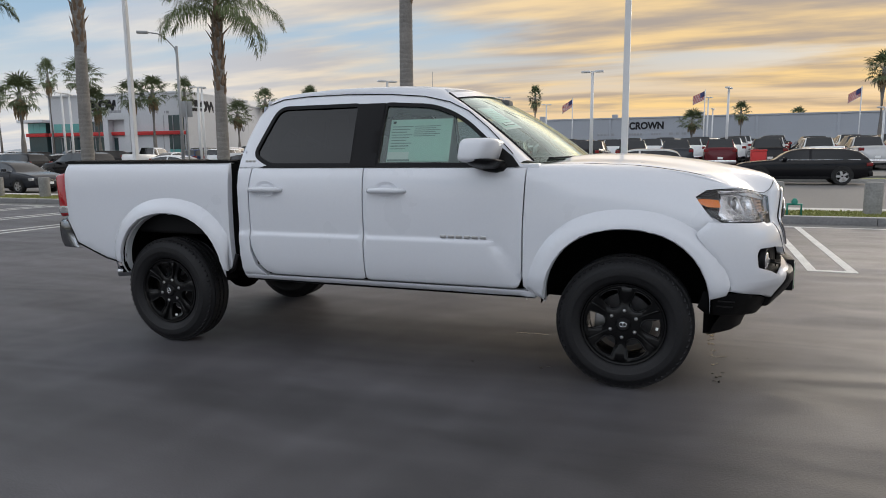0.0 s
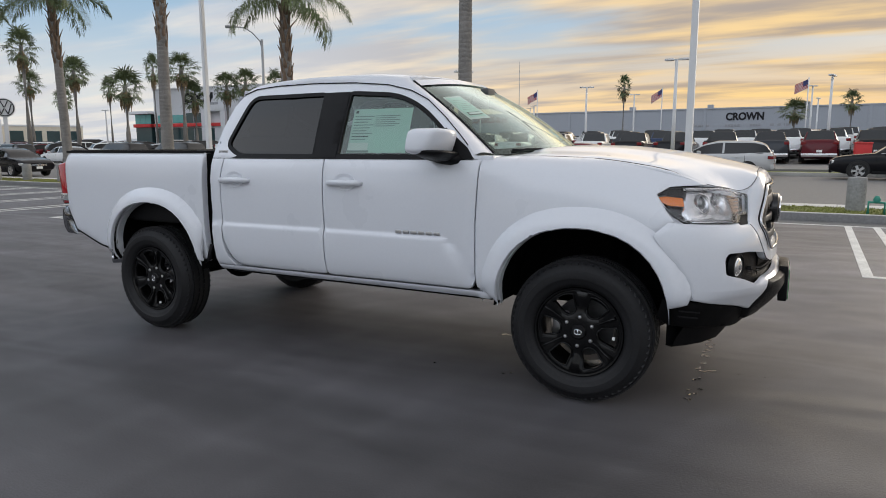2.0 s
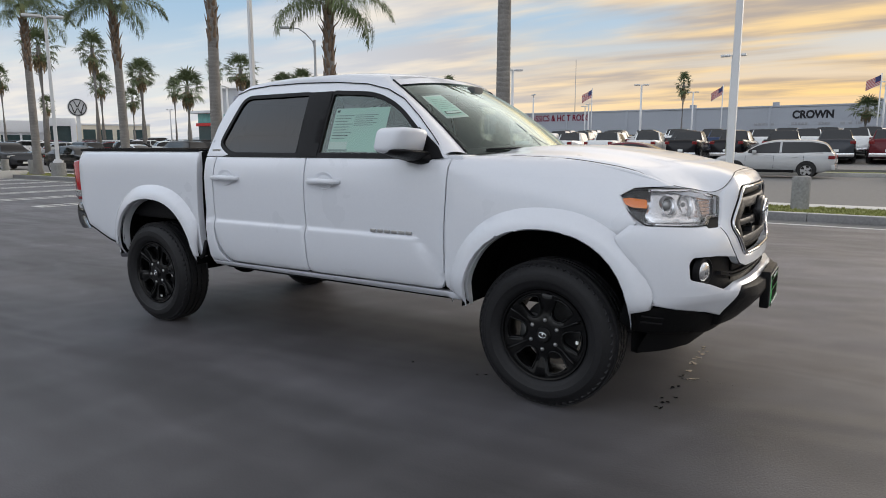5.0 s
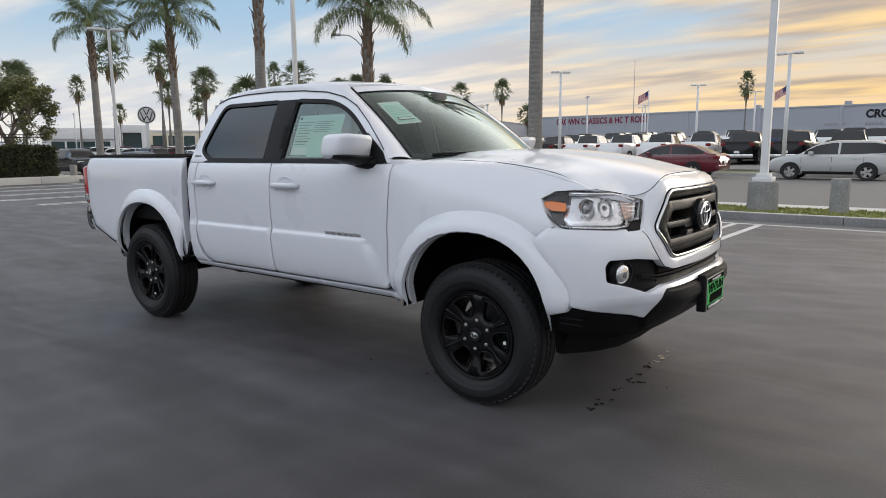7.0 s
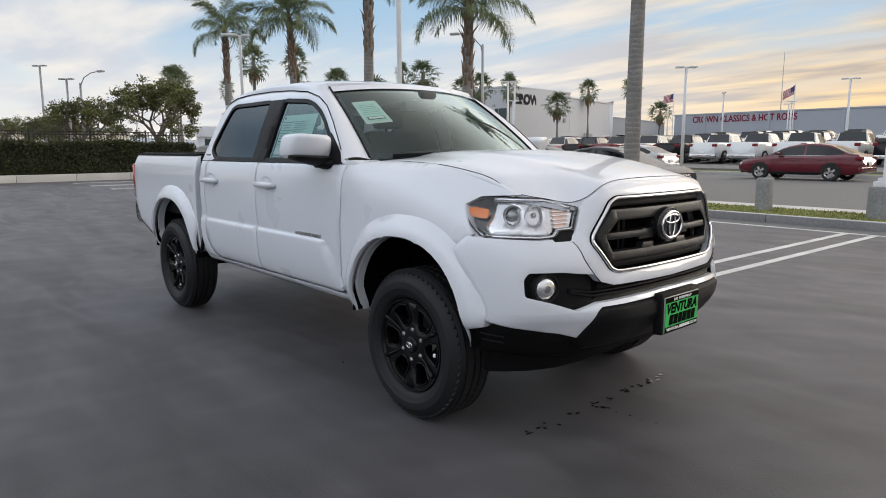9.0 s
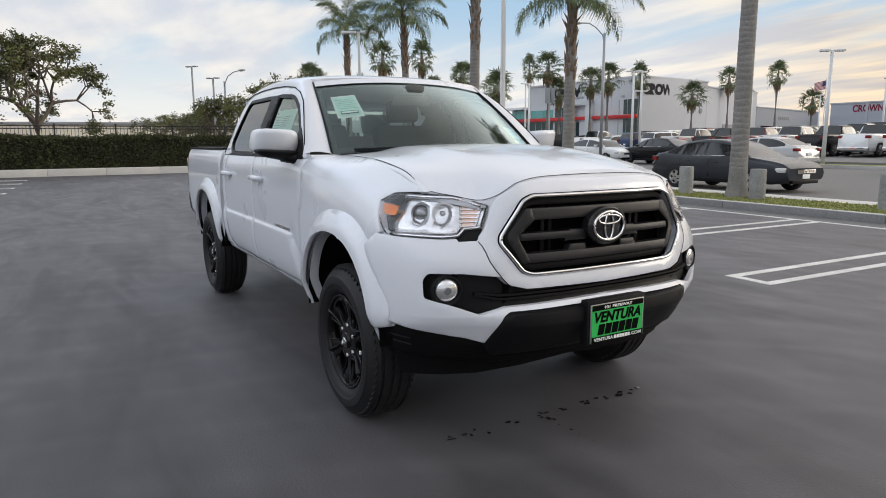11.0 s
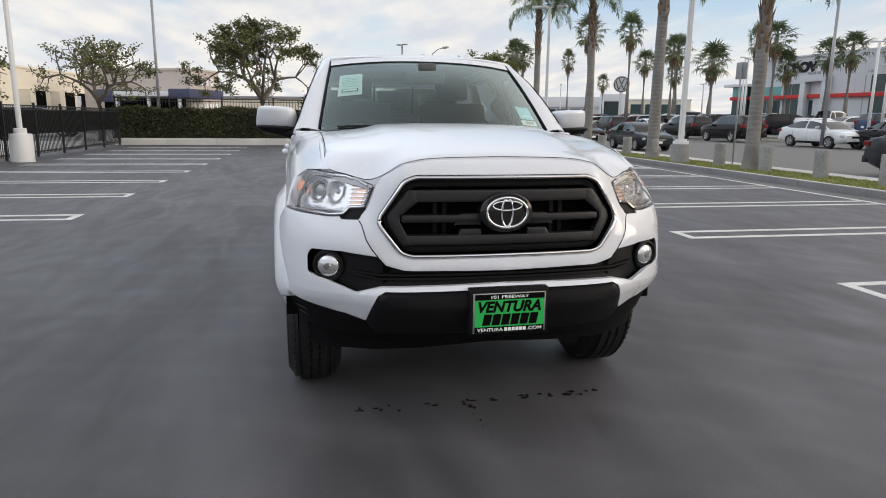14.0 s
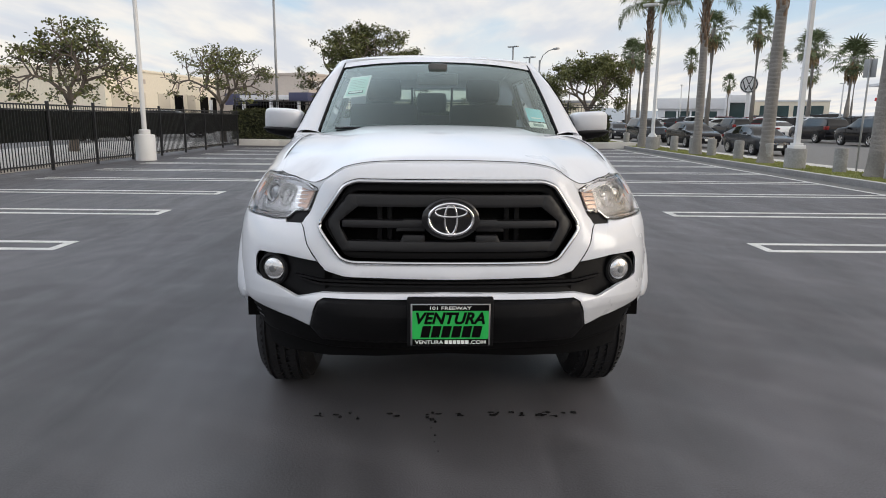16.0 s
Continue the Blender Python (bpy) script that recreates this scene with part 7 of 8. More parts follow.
# hood lip joins the surround; headlamps
for s in BOTH:
    hl_out = rounded([(s * sy(.550), 1.082), (s * sy(.586), .988), (s * sy(.652), .984), (s * sy(.674), .957), (s * sy(.735), .951), (s * S_OF_X(.50), .962), (s * S_OF_X(.40), 1.030), (s * S_OF_X(.352), 1.086), (s * S_OF_X(.42), 1.122), (s * S_OF_X(.56), 1.128), (s * sy(.70), 1.122)], .012)
    if s < 0:
        hl_out = hl_out[::-1]
    lamp_ = sheet("headlamp", hl_out, nose_at(-.048), reflector, truck, step=.03, depth=.0, inward=back_x, rim=0, roll=0, label="headlamp with clear lens and amber corner")[0]
    lens = sheet("headlamp_lens", grown(hl_out, -.002), nose_at(.002), lens_clear, lamp_, step=.03, depth=0, inward=back_x, rim=0, roll=0)[0]
    lens.visible_shadow = False
    sheet("headlamp_rim", hl_out, nose_at(-.003), gloss_black, lamp_, holes=[grown(hl_out, -.0034)], step=.03, depth=.012, inward=back_x, rim=0, roll=0)
    # chrome inner shell with a round opening for the projector
    cs, cz = s * .885, 1.044
    bs, bz = s * .772, 1.046
    refl = rounded([(s * sy(.566), 1.078), (s * sy(.596), .996), (s * sy(.66), .990), (s * sy(.685), .963), (s * S_OF_X(.54), .966), (s * S_OF_X(.515), 1.0), (s * S_OF_X(.54), 1.045), (s * S_OF_X(.535), 1.106), (s * S_OF_X(.58), 1.118), (s * sy(.70), 1.113)], .010)
    if s < 0:
        refl = refl[::-1]
    eye_ = [(cs + .042 * math.cos(a), cz + .042 * math.sin(a)) for a in np.linspace(0, 2 * math.pi, 25)[:-1]]
    bowl_ = [(bs + .044 * math.cos(a), bz + .044 * math.sin(a)) for a in np.linspace(0, 2 * math.pi, 25)[:-1]]
    sheet("reflector_bowl", refl, nose_at(-.030), reflector, lamp_, holes=[eye_, bowl_], step=.02, depth=.03, inward=back_x, rim=.006, roll=.008)
    blk = rounded([(s * S_OF_X(.53), .975), (s * S_OF_X(.535), 1.040), (s * S_OF_X(.44), 1.046), (s * S_OF_X(.376), 1.070), (s * S_OF_X(.40), 1.038), (s * S_OF_X(.49), .972)], .006)
    sheet("lamp_bezel", blk if s > 0 else blk[::-1], nose_at(-.036), gloss_black, lamp_, step=.03, depth=.01, inward=back_x, rim=0)
    amb = rounded([(s * S_OF_X(.512), 1.034), (s * S_OF_X(.510), 1.072), (s * S_OF_X(.42), 1.080), (s * S_OF_X(.385), 1.074), (s * S_OF_X(.396), 1.058), (s * S_OF_X(.450), 1.037)], .010)
    if s < 0:
        amb = amb[::-1]
    sheet("amber_reflector", amb, nose_at(-.012), amber, lamp_, step=.025, depth=.02, inward=back_x, rim=.005)
    sheet("projector_mask", [(cs + .047 * math.cos(a), cz + .046 * math.sin(a)) for a in np.linspace(0, 2 * math.pi, 25)[:-1]], nose_at(-.0265), satin, lamp_, holes=[eye_], step=.02, depth=.01, inward=back_x, rim=0)
    # bright brow along the top of the lamp, and a dark cover over the amber
    hood_ = rounded([(s * S_OF_X(.53), 1.076), (s * S_OF_X(.42), 1.084), (s * S_OF_X(.364), 1.082), (s * S_OF_X(.425), 1.112), (s * S_OF_X(.54), 1.118)], .004)
    sheet("lamp_bezel", hood_ if s < 0 else hood_[::-1], nose_at(-.013), gloss_black, lamp_, step=.025, depth=.01, inward=back_x, rim=0)
    brow = rounded([(s * sy(.60), 1.090), (s * sy(.70), 1.104), (s * S_OF_X(.56), 1.106), (s * S_OF_X(.53), 1.106), (s * S_OF_X(.53), 1.122), (s * S_OF_X(.56), 1.124), (s * sy(.70), 1.118)][::s], .003)
    sheet("lamp_brow", brow[::-1], nose_at(-.011), satin, lamp_, step=.025, depth=.008, inward=back_x, rim=0)
    # projector
    c = Vector(nose(-cs, cz, -.040))
    aim = Vector((.80, -s * .52, .10)).normalized()
    rot = Matrix.Translation(c) @ aim.to_track_quat("Z", "Y").to_matrix().to_4x4()
    bm = lathe(bmesh.new(), [(.045, -.03), (.0445, .006), (.042, .009), (.036, .003), (.034, -.03)], 30)
    bmesh.ops.transform(bm, matrix=rot, verts=bm.verts)
    part("projector_ring", bm, satin, lamp_)
    bm = lathe(bmesh.new(), [(.034, -.02), (.032, -.006), (.023, .004), (.011, .008), (.0, .009)], 24)
    bmesh.ops.transform(bm, matrix=rot, verts=bm.verts)
    part("projector_lens", bm, lamp_ball, lamp_)
    # high-beam bowl with its bulb
    c = Vector(nose(-bs, bz, -.034))
    rot = Matrix.Translation(c) @ Vector((.88, -s * .40, .06)).normalized().to_track_quat("Z", "Y").to_matrix().to_4x4()
    bm = lathe(bmesh.new(), [(.047, -.004), (.047, .004), (.043, .004), (.040, -.010), (.030, -.026), (.014, -.036), (.0, -.037)], 28)
    bmesh.ops.transform(bm, matrix=rot, verts=bm.verts)
    part("high_beam_bowl", bm, reflector, lamp_, smooth=25)
    bm = lathe(bmesh.new(), [(.012, -.036), (.012, -.010), (.008, -.004), (.0, -.003)], 14)
    bmesh.ops.transform(bm, matrix=rot, verts=bm.verts)
    part("bulb", bm, satin, lamp_)
    # chrome strip along the lamp's foot
    foot = [(sy(.588), .999), (sy(.60), .993), (sy(.655), .989), (sy(.680), .962), (sy(.735), .957), (S_OF_X(.53), .964)]
    bm = bmesh.new()
    tube(bm, [Vector(nose(-s * a, b, -.012)) for a, b in open_run(foot, .03)], .0075, 8)
    part("chrome_strip", bm, chrome, lamp_, smooth=70)
    bm = bmesh.new()
    tube(bm, [Vector(nose(-s * a, b, -.014)) for a, b in open_run([(sy(.580), 1.076), (sy(.64), 1.096), (sy(.70), 1.110), (S_OF_X(.56), 1.114), (S_OF_X(.53), 1.112)], .03)], .0085, 8)
    part("chrome_strip", bm, chrome, lamp_, smooth=70)
    # turn signal: pale amber plate behind clear fins
    plate_ = rounded([(s * sy(.583), 1.074), (s * sy(.612), 1.0), (s * sy(.66), .988), (s * sy(.66), 1.098)][::s], .006)
    sheet("turn_signal", plate_, nose_at(-.024), signal_amber, lamp_, step=.03, depth=.006, inward=back_x, rim=0)
    for k in range(6):
        z0 = .998 + .0165 * k
        sheet("lamp_fin", [(s * sy(.606 - .0055 * k), z0), (s * sy(.668), z0 - .002), (s * sy(.668), z0 + .002), (s * sy(.604 - .0055 * k), z0 + .0035)][::s], nose_at(-.015), chrome, lamp_, step=.03, depth=.010, inward=back_x, rim=0)
    # black pocket under the lamp
    sheet("headlamp_pocket", rounded([(s * sy(.580), .989), (s * sy(.604), .940), (s * sy(.674), .938), (s * sy(.684), .955), (s * sy(.655), .985)][::s], .004), nose_at(-.006), black_trim, truck, step=.03, depth=.03, inward=back_x, rim=0)

# bumper skin: white corners, joined by a slim bar under the lower intake
for s in BOTH:
    q = s
    cor = [(sy(.590), .957), (sy(.565), .865), (sy(.520), .80), (sy(.66), .818), (sy(.775), .818), (sy(.79), .79), (sy(.786), .718), (sy(.70), .690), (sy(.60), .650), (sy(.50), .676), (0.0, .684), (0.0, .664), (sy(.49), .660), (sy(.515), .645), (sy(.578), .520), (sy(.66), .545), (S_OF_X(.62), .580), (S_OF_X(.545), .600), (S_OF_X(.548), .64), (S_OF_X(.525), .70), (S_OF_X(.47), .79), (S_OF_X(.400), .880), (S_OF_X(.388), .905), (S_OF_X(.452), .961), (sy(.735), .948), (sy(.684), .951), (sy(.676), .940), (sy(.606), .942)]
    cor = rounded(cor, [.013 if 2 < i < 9 else 0 for i in range(len(cor))], 4)
    cor = [(s * a, b) for a, b in cor]
    if s < 0:
        cor = cor[::-1]
    sheet("bumper_skin", cor, on_nose, white, truck, step=.035, depth=.04, inward=lambda a, b: (-.7, .0, 0), rows=(.60, .64, .68, .72))
    pocket = [(sy(.52), .80), (sy(.66), .816), (sy(.775), .816), (sy(.788), .79), (sy(.784), .72), (sy(.70), .692), (sy(.60), .654), (sy(.50), .680), (0.0, .688), (0.0, .735), (sy(.42), .742), (sy(.49), .762)]
    pocket = [(s * a, b) for a, b in grown(pocket, .018)]
    if s < 0:
        pocket = pocket[::-1]
    sheet("lower_intake", pocket, nose_at(-.045), black_trim, truck, step=.035, depth=0, inward=back_x, rim=0, roll=0)
    for k, zc in enumerate((.722, .706)):
        sheet("intake_blade", [(s * 0.0, zc - .005), (s * sy(.52), zc - .005), (s * sy(.62), zc + .01 + k * .008), (s * sy(.62), zc + .018 + k * .008), (s * sy(.52), zc + .004), (s * 0.0, zc + .004)][::s], nose_at(-.02), black_trim, truck, step=.04, depth=.025, inward=back_x, rim=0)
    # fog lamp in a dark bezel
    c = Vector(nose(-s * sy(.718), .748, -.022))
    aim = Vector((.93, -s * .30, .0)).normalized()
    rot = Matrix.Translation(c) @ aim.to_track_quat("Z", "Y").to_matrix().to_4x4()
    bm = lathe(bmesh.new(), [(.070, -.02), (.066, .004), (.058, .008), (.051, .002), (.050, -.02)], 28)
    bmesh.ops.transform(bm, matrix=rot, verts=bm.verts)
    fog = part("fog_lamp", bm, black_trim, truck, "round fog lamp in a black bezel")
    bm = lathe(bmesh.new(), [(.050, -.012), (.048, .0), (.040, .007), (.022, .012), (.0, .014)], 24)
    bmesh.ops.transform(bm, matrix=rot, verts=bm.verts)
    part("fog_lens", bm, reflector, fog)
    bm = lathe(bmesh.new(), [(.016, .0125), (.012, .0165), (.0, .0175)], 14)
    bmesh.ops.transform(bm, matrix=rot, verts=bm.verts)
    part("fog_bulb", bm, lamp_ball, fog)

# panel gaps of the front end, as thin dark joints
for s in BOTH:
    for run in ([(sy(.604), .941), (sy(.590), .925), (sy(.578), .900), (sy(.565), .865), (sy(.540), .825), (sy(.520), .800)], [(sy(.42), .744), (sy(.49), .764), (sy(.522), .800)]):
        bm = bmesh.new()
        tube(bm, [Vector(nose(-s * a, b, -.0005)) for a, b in open_run(run, .02)], .0021, 6)
        part("panel_gap", bm, void, truck)
bm = bmesh.new()
tube(bm, [(LIP_X(abs(y)) + .001, y, LIP_H(abs(y)) + .0005) for y in np.linspace(-LIP_END + .01, LIP_END - .01, 61)], .0014, 6)
part("panel_gap", bm, void, truck)

# black bumper bar and valance
bar = rounded(mir([(sy(.488), .656), (sy(.512), .642), (sy(.576), .516), (sy(.54), .455)]), .012)
sheet("bumper_bar", bar, nose_at(.004), black_trim, truck, step=.04, depth=.05, inward=back_x, rim=.01, roll=.01, rows=(.60, .62, .64))
val = mir([(0.0, .468), (sy(.54), .456), (sy(.578), .514), (sy(.66), .538), (S_OF_X(.62), .573), (S_OF_X(.46), .594), (S_OF_X(.44), .50), (S_OF_X(.50), .455), (sy(.66), .425), (sy(.50), .40), (0.0, .392)])[1:-1]
sheet("front_valance", val[:], nose_at(-.024), matt_black, truck, step=.04, depth=.05, inward=back_x, rim=.008, roll=.008)
bm = bmesh.new()
dam = [(.44, .80), (.50, .74), (.56, .66), (.62, .52), (.65, .3), (.66, 0)]
dam = dam + [(x, -y) for x, y in dam[::-1][1:]]
prev = None
for x, y in dam:
    low = .338 + .02 * smooth(.45, .0, abs(y))
    cur = [bm.verts.new((x + .07, y * 1.02, .46)), bm.verts.new((x + .03, y, .39)), bm.verts.new((x + .01, y, low)), bm.verts.new((x - .02, y * .98, low)), bm.verts.new((x - .02, y * .98, .46))]
    if prev:
        for i in range(4):
            bm.faces.new((prev[i], prev[i + 1], cur[i + 1], cur[i]))
    prev = cur
bmesh.ops.recalc_face_normals(bm, faces=bm.faces)
part("air_dam", bm, matt_black, truck)

for s in BOTH:
    for z0 in (.535, .505):
        sheet("valance_slot", [(s * S_OF_X(.50), z0), (s * S_OF_X(.60), z0 - .012), (s * S_OF_X(.60), z0 - .003), (s * S_OF_X(.50), z0 + .010)][::-s], nose_at(-.019), gloss_black, truck, step=.04, depth=.006, inward=back_x, rim=0)

# dealer plate: green with dark lettering bars, in a frame
plate = part("plate_bracket", boxed(.90, .944, -.168, .168, .485, .678, .006), black_trim, truck, "green dealer plate in a grey frame")
PX0 = .9445
bm = boxed(PX0, PX0 + .004, -.155, .155, .492, .660, .002)
part("plate_frame", bm, satin, plate)
part("plate_face", boxed(PX0 + .004, PX0 + .006, -.148, .148, .498, .654), plate_green, plate)
part("plate_top_band", boxed(PX0 + .0055, PX0 + .0075, -.148, .148, .633, .656), void, plate)
part("plate_bottom_band", boxed(PX0 + .0055, PX0 + .0075, -.148, .148, .494, .519), void, plate)


def letter_bars(name, x, y0, y1, z0, z1, n, material, parent, gap=.28, slant=0.0):
    w = (y1 - y0) / n
    for i in range(n):
        a = y0 + w * (i + gap / 2)
        bm = boxed(x, x + .0015, a, a + w * (1 - gap), z0, z1)
        for v in bm.verts:
            v.co.y += slant * (v.co.z - z0)
        part(name, bm, material, parent)


PLATE = pose(0, 0, 0, 0, 0, 90)
lettered("plate_text", "VENTURA", void, plate, Matrix.Translation((PX0 + .0065, 0, 0)) @ PLATE, -.134, .134, .579, .627, .0015, .035, .25)
letter_bars("plate_bar", PX0 + .0065, -.120, .118, .526, .572, 6, void, plate, gap=.16, slant=.2)
lettered("plate_text", "101 FREEWAY", paper_white, plate, Matrix.Translation((PX0 + .0078, 0, 0)) @ PLATE, -.080, .080, .638, .651, .0015, .01)
lettered("plate_text", "VENTURA", paper_white, plate, Matrix.Translation((PX0 + .0078, 0, 0)) @ PLATE, -.138, -.028, .500, .5145, .0015, .01)
letter_bars("plate_bar", PX0 + .0078, -.024, .072, .500, .5145, 6, paper_white, plate, gap=.2)
lettered("plate_text", ".COM", paper_white, plate, Matrix.Translation((PX0 + .0078, 0, 0)) @ PLATE, .076, .138, .500, .5145, .0015, .01)

# ---- mirrors, handles, badges ----
for s in BOTH:
    bm = bmesh.new()
    bmesh.ops.create_uvsphere(bm, u_segments=28, v_segments=16, radius=1)
    for v in bm.verts:
        x, y, z = v.co
        k = lambda t, p: math.copysign(abs(t) ** p, t)
        x, y, z = k(x, .48), k(y, .36), k(z, .40)
        tap = 1 - .20 * (z + 1) / 2
        v.co = Vector((-.675 + .096 * x * tap + .035 * z * (x > 0) - .02 * (abs(y) > .6) * y * y, -s * (.965 - .134 * y * (1 - .16 * (1 + z) / 2)), 1.362 + .070 * z + .006 * (-y)))
    for v in bm.verts:
        v.co.x -= .10 * max(0, (abs(v.co.y) - .90)) * 1.6
    mir_ = part("mirror", bm, white, truck, "white door mirror cap on a black arm", smooth=70)
    bm = bmesh.new()
    bmesh.ops.create_uvsphere(bm, u_segments=24, v_segments=12, radius=1)
    for v in bm.verts:
        x, y, z = (math.copysign(abs(t) ** .48, t) for t in v.co)
        grow = 1 + .12 * (z - 1)
        v.co = Vector((-.674 + .102 * x * grow + .02 * z * (x > 0), -s * (.965 - .132 * y * grow), 1.311 + (.020 + .008 * (y + 1)) * z - .013 * (y + 1) - .006 * (x + 1)))
    part("mirror_base", bm, black_trim, mir_)
    bm = bmesh.new()
    tube(bm, [(-.59, -s * .79, 1.272), (-.62, -s * .86, 1.270), (-.67, -s * .93, 1.284)], [.066, .064, .06], 10, flat=.6)
    part("mirror_arm", bm, black_trim, mir_)
    part("mirror_glass", boxed(-.776, -.768, -s * .965 - .092, -s * .965 + .092, 1.312, 1.405, .003), chrome, mir_)
    mir_.matrix_basis = Matrix.Translation((-.115, s * .018, -.018))
    # sail patch in the window's front corner
    sheet("mirror_patch", [(-.86, BELT + .006), (-.60, BELT + .006), (-.65, 1.315), (-.80, 1.425), (-.835, 1.38)], lambda x, z: (x, -(side(x, z) + .008), z), black_trim, truck, step=.05, depth=.02, inward=to_axis, sides=(s,), rim=0)
    for hx in (-1.43, -2.305):
        bm = bmesh.new()
        w = lambda x, z: side(x, z)
        tube(bm, [(hx - .125, -s * (w(hx, 1.11) - .004), 1.108), (hx - .10, -s * (w(hx, 1.11) + .026), 1.110), (hx, -s * (w(hx, 1.11) + .034), 1.112), (hx + .10, -s * (w(hx, 1.11) + .026), 1.110), (hx + .125, -s * (w(hx, 1.11) - .004), 1.108)], [.012, .0175, .0185, .0175, .012], 10)
        hnd = part("door_handle", bm, white, truck)
        bm = lathe(bmesh.new(), [(.082, .0), (.080, .003), (.066, .002), (.035, -.012), (0, -.018)], 20, "y", (0, 0, 0))
        for v in bm.verts:
            v.co = Vector((hx + v.co.x, -s * (w(hx, 1.112) + v.co.y * 1.0 + .001), 1.114 + v.co.z * .66))
        bmesh.ops.recalc_face_normals(bm, faces=bm.faces)
        part("handle_cup", bm, white, hnd)
    # name badge as plain chrome bars
    for i in range(6):
        x = -.785 - .295 + .05 * i
        bm = bmesh.new()
        box(bm, x, x + .038, -s * (side(x, .838) + .005) - .003, -s * (side(x, .838) + .005) + .003, .829, .848, .002)
        part("badge_letter", bm, satin, truck)
    for i in range(3):
        x = -2.50 + .028 * i
        bm = bmesh.new()
        box(bm, x + .02, x + .042, -s * (side(x, 1.295) + .002) - .003, -s * (side(x, 1.295) + .002) + .003, 1.285, 1.302, .002)
        part("trim_badge", bm, satin, truck)

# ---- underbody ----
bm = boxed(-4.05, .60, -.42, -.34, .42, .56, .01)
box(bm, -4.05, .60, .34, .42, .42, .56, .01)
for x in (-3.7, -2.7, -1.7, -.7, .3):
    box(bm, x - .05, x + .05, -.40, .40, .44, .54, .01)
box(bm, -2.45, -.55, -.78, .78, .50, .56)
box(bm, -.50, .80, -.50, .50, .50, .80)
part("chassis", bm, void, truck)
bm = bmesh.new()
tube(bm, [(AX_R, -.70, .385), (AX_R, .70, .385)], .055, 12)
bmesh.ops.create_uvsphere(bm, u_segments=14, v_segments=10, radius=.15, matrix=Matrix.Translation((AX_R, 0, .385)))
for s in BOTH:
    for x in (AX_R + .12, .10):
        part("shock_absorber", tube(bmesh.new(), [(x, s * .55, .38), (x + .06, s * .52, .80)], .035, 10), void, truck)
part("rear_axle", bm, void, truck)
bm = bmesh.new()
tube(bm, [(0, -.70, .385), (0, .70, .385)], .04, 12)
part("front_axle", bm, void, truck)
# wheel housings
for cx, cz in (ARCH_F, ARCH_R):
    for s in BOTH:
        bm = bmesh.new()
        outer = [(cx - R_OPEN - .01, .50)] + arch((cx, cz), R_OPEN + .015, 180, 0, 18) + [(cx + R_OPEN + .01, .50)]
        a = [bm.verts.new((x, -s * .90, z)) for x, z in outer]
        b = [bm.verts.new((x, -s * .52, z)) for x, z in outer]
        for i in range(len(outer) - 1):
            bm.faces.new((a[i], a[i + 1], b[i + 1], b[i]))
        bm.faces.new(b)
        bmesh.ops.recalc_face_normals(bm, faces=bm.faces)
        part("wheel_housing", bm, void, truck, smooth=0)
for s in BOTH:
    bm = bmesh.new()
    tube(bm, [(-2.46, -s * .77, .492), (-.52, -s * .77, .488)], .02, 8)
    part("sill_step", bm, black_trim, truck)

# ---- cabin ----
def seat(x, y, w, tall, name):
    bm = boxed(x - .26, x + .26, y - w / 2, y + w / 2, .78, .93, .05)
    m = Matrix.Translation((x - .24, y, .88)) @ Matrix.Rotation(radians(-14), 4, "Y")
    box(bm, -.07, .07, -w / 2, w / 2, 0, tall, .05, m)
    st = part(name, bm, seat_cloth, truck)
    n = 1 if w < .8 else 3
    for i in range(n):
        yy = y + (i - (n - 1) / 2) * .46
        part("headrest", box(bmesh.new(), -.05, .05, yy - y - .13, yy - y + .13, tall + .03, tall + .20, .04, m), seat_cloth, st)
    return st


seat(-1.42, -.38, .52, .60, "front_seat")
seat(-1.42, .38, .52, .60, "front_seat")
seat(-2.12, 0, 1.36, .52, "rear_seat")
bm = boxed(-.86, -.42, -.70, .70, .92, 1.215, .06)
box(bm, -.92, -.80, .20, .56, 1.10, 1.245, .04)
box(bm, -.90, -.84, -.14, .14, 1.05, 1.22, .02)
part("dashboard", bm, dash_plastic, truck)
bm = bmesh.new()
m = Matrix.Translation((-1.02, .38, 1.10)) @ Matrix.Rotation(radians(62), 4, "Y")
pts = [m @ Vector((.18 * math.cos(a), .18 * math.sin(a), 0)) for a in np.linspace(0, 2 * math.pi, 29)]
tube(bm, pts, .016, 8, cap=False)
tube(bm, [m @ Vector((-.17, 0, 0)), m @ Vector((.17, 0, 0))], .022, 6)
tube(bm, [m @ Vector((0, 0, 0)), m @ Vector((0, 0, -.2))], .04, 8)
part("steering_wheel", bm, dash_plastic, truck)
bm = boxed(-.965, -.935, -.13, .13, 1.57, 1.645, .014)
box(bm, -.93, -.86, -.06, .06, 1.63, 1.70, .02)
tube(bm, [(-.95, 0, 1.64), (-.99, 0, 1.70)], .012, 6)
part("inside_mirror", bm, dash_plastic, truck)
bm = boxed(-2.42, -.60, -.80, .80, .58, .66)
for s in BOTH:
    box(bm, -2.42, -.60, -s * .83 - .02, -s * .83 + .02, .60, 1.22)
part("cab_floor", bm, dash_plastic, truck)
bm = bmesh.new()
g = [[bm.verts.new((x, y, roof_z(x, y) - .035)) for y in np.linspace(-.58, .58, 9)] for x in np.linspace(-1.12, -2.40, 10)]
for r, q in zip(g, g[1:]):
    for j in range(8):
        bm.faces.new((r[j], r[j + 1], q[j + 1], q[j]))
part("headliner", bm, mat("headliner_cloth", (0.58, 0.58, 0.56), 0.95), truck)

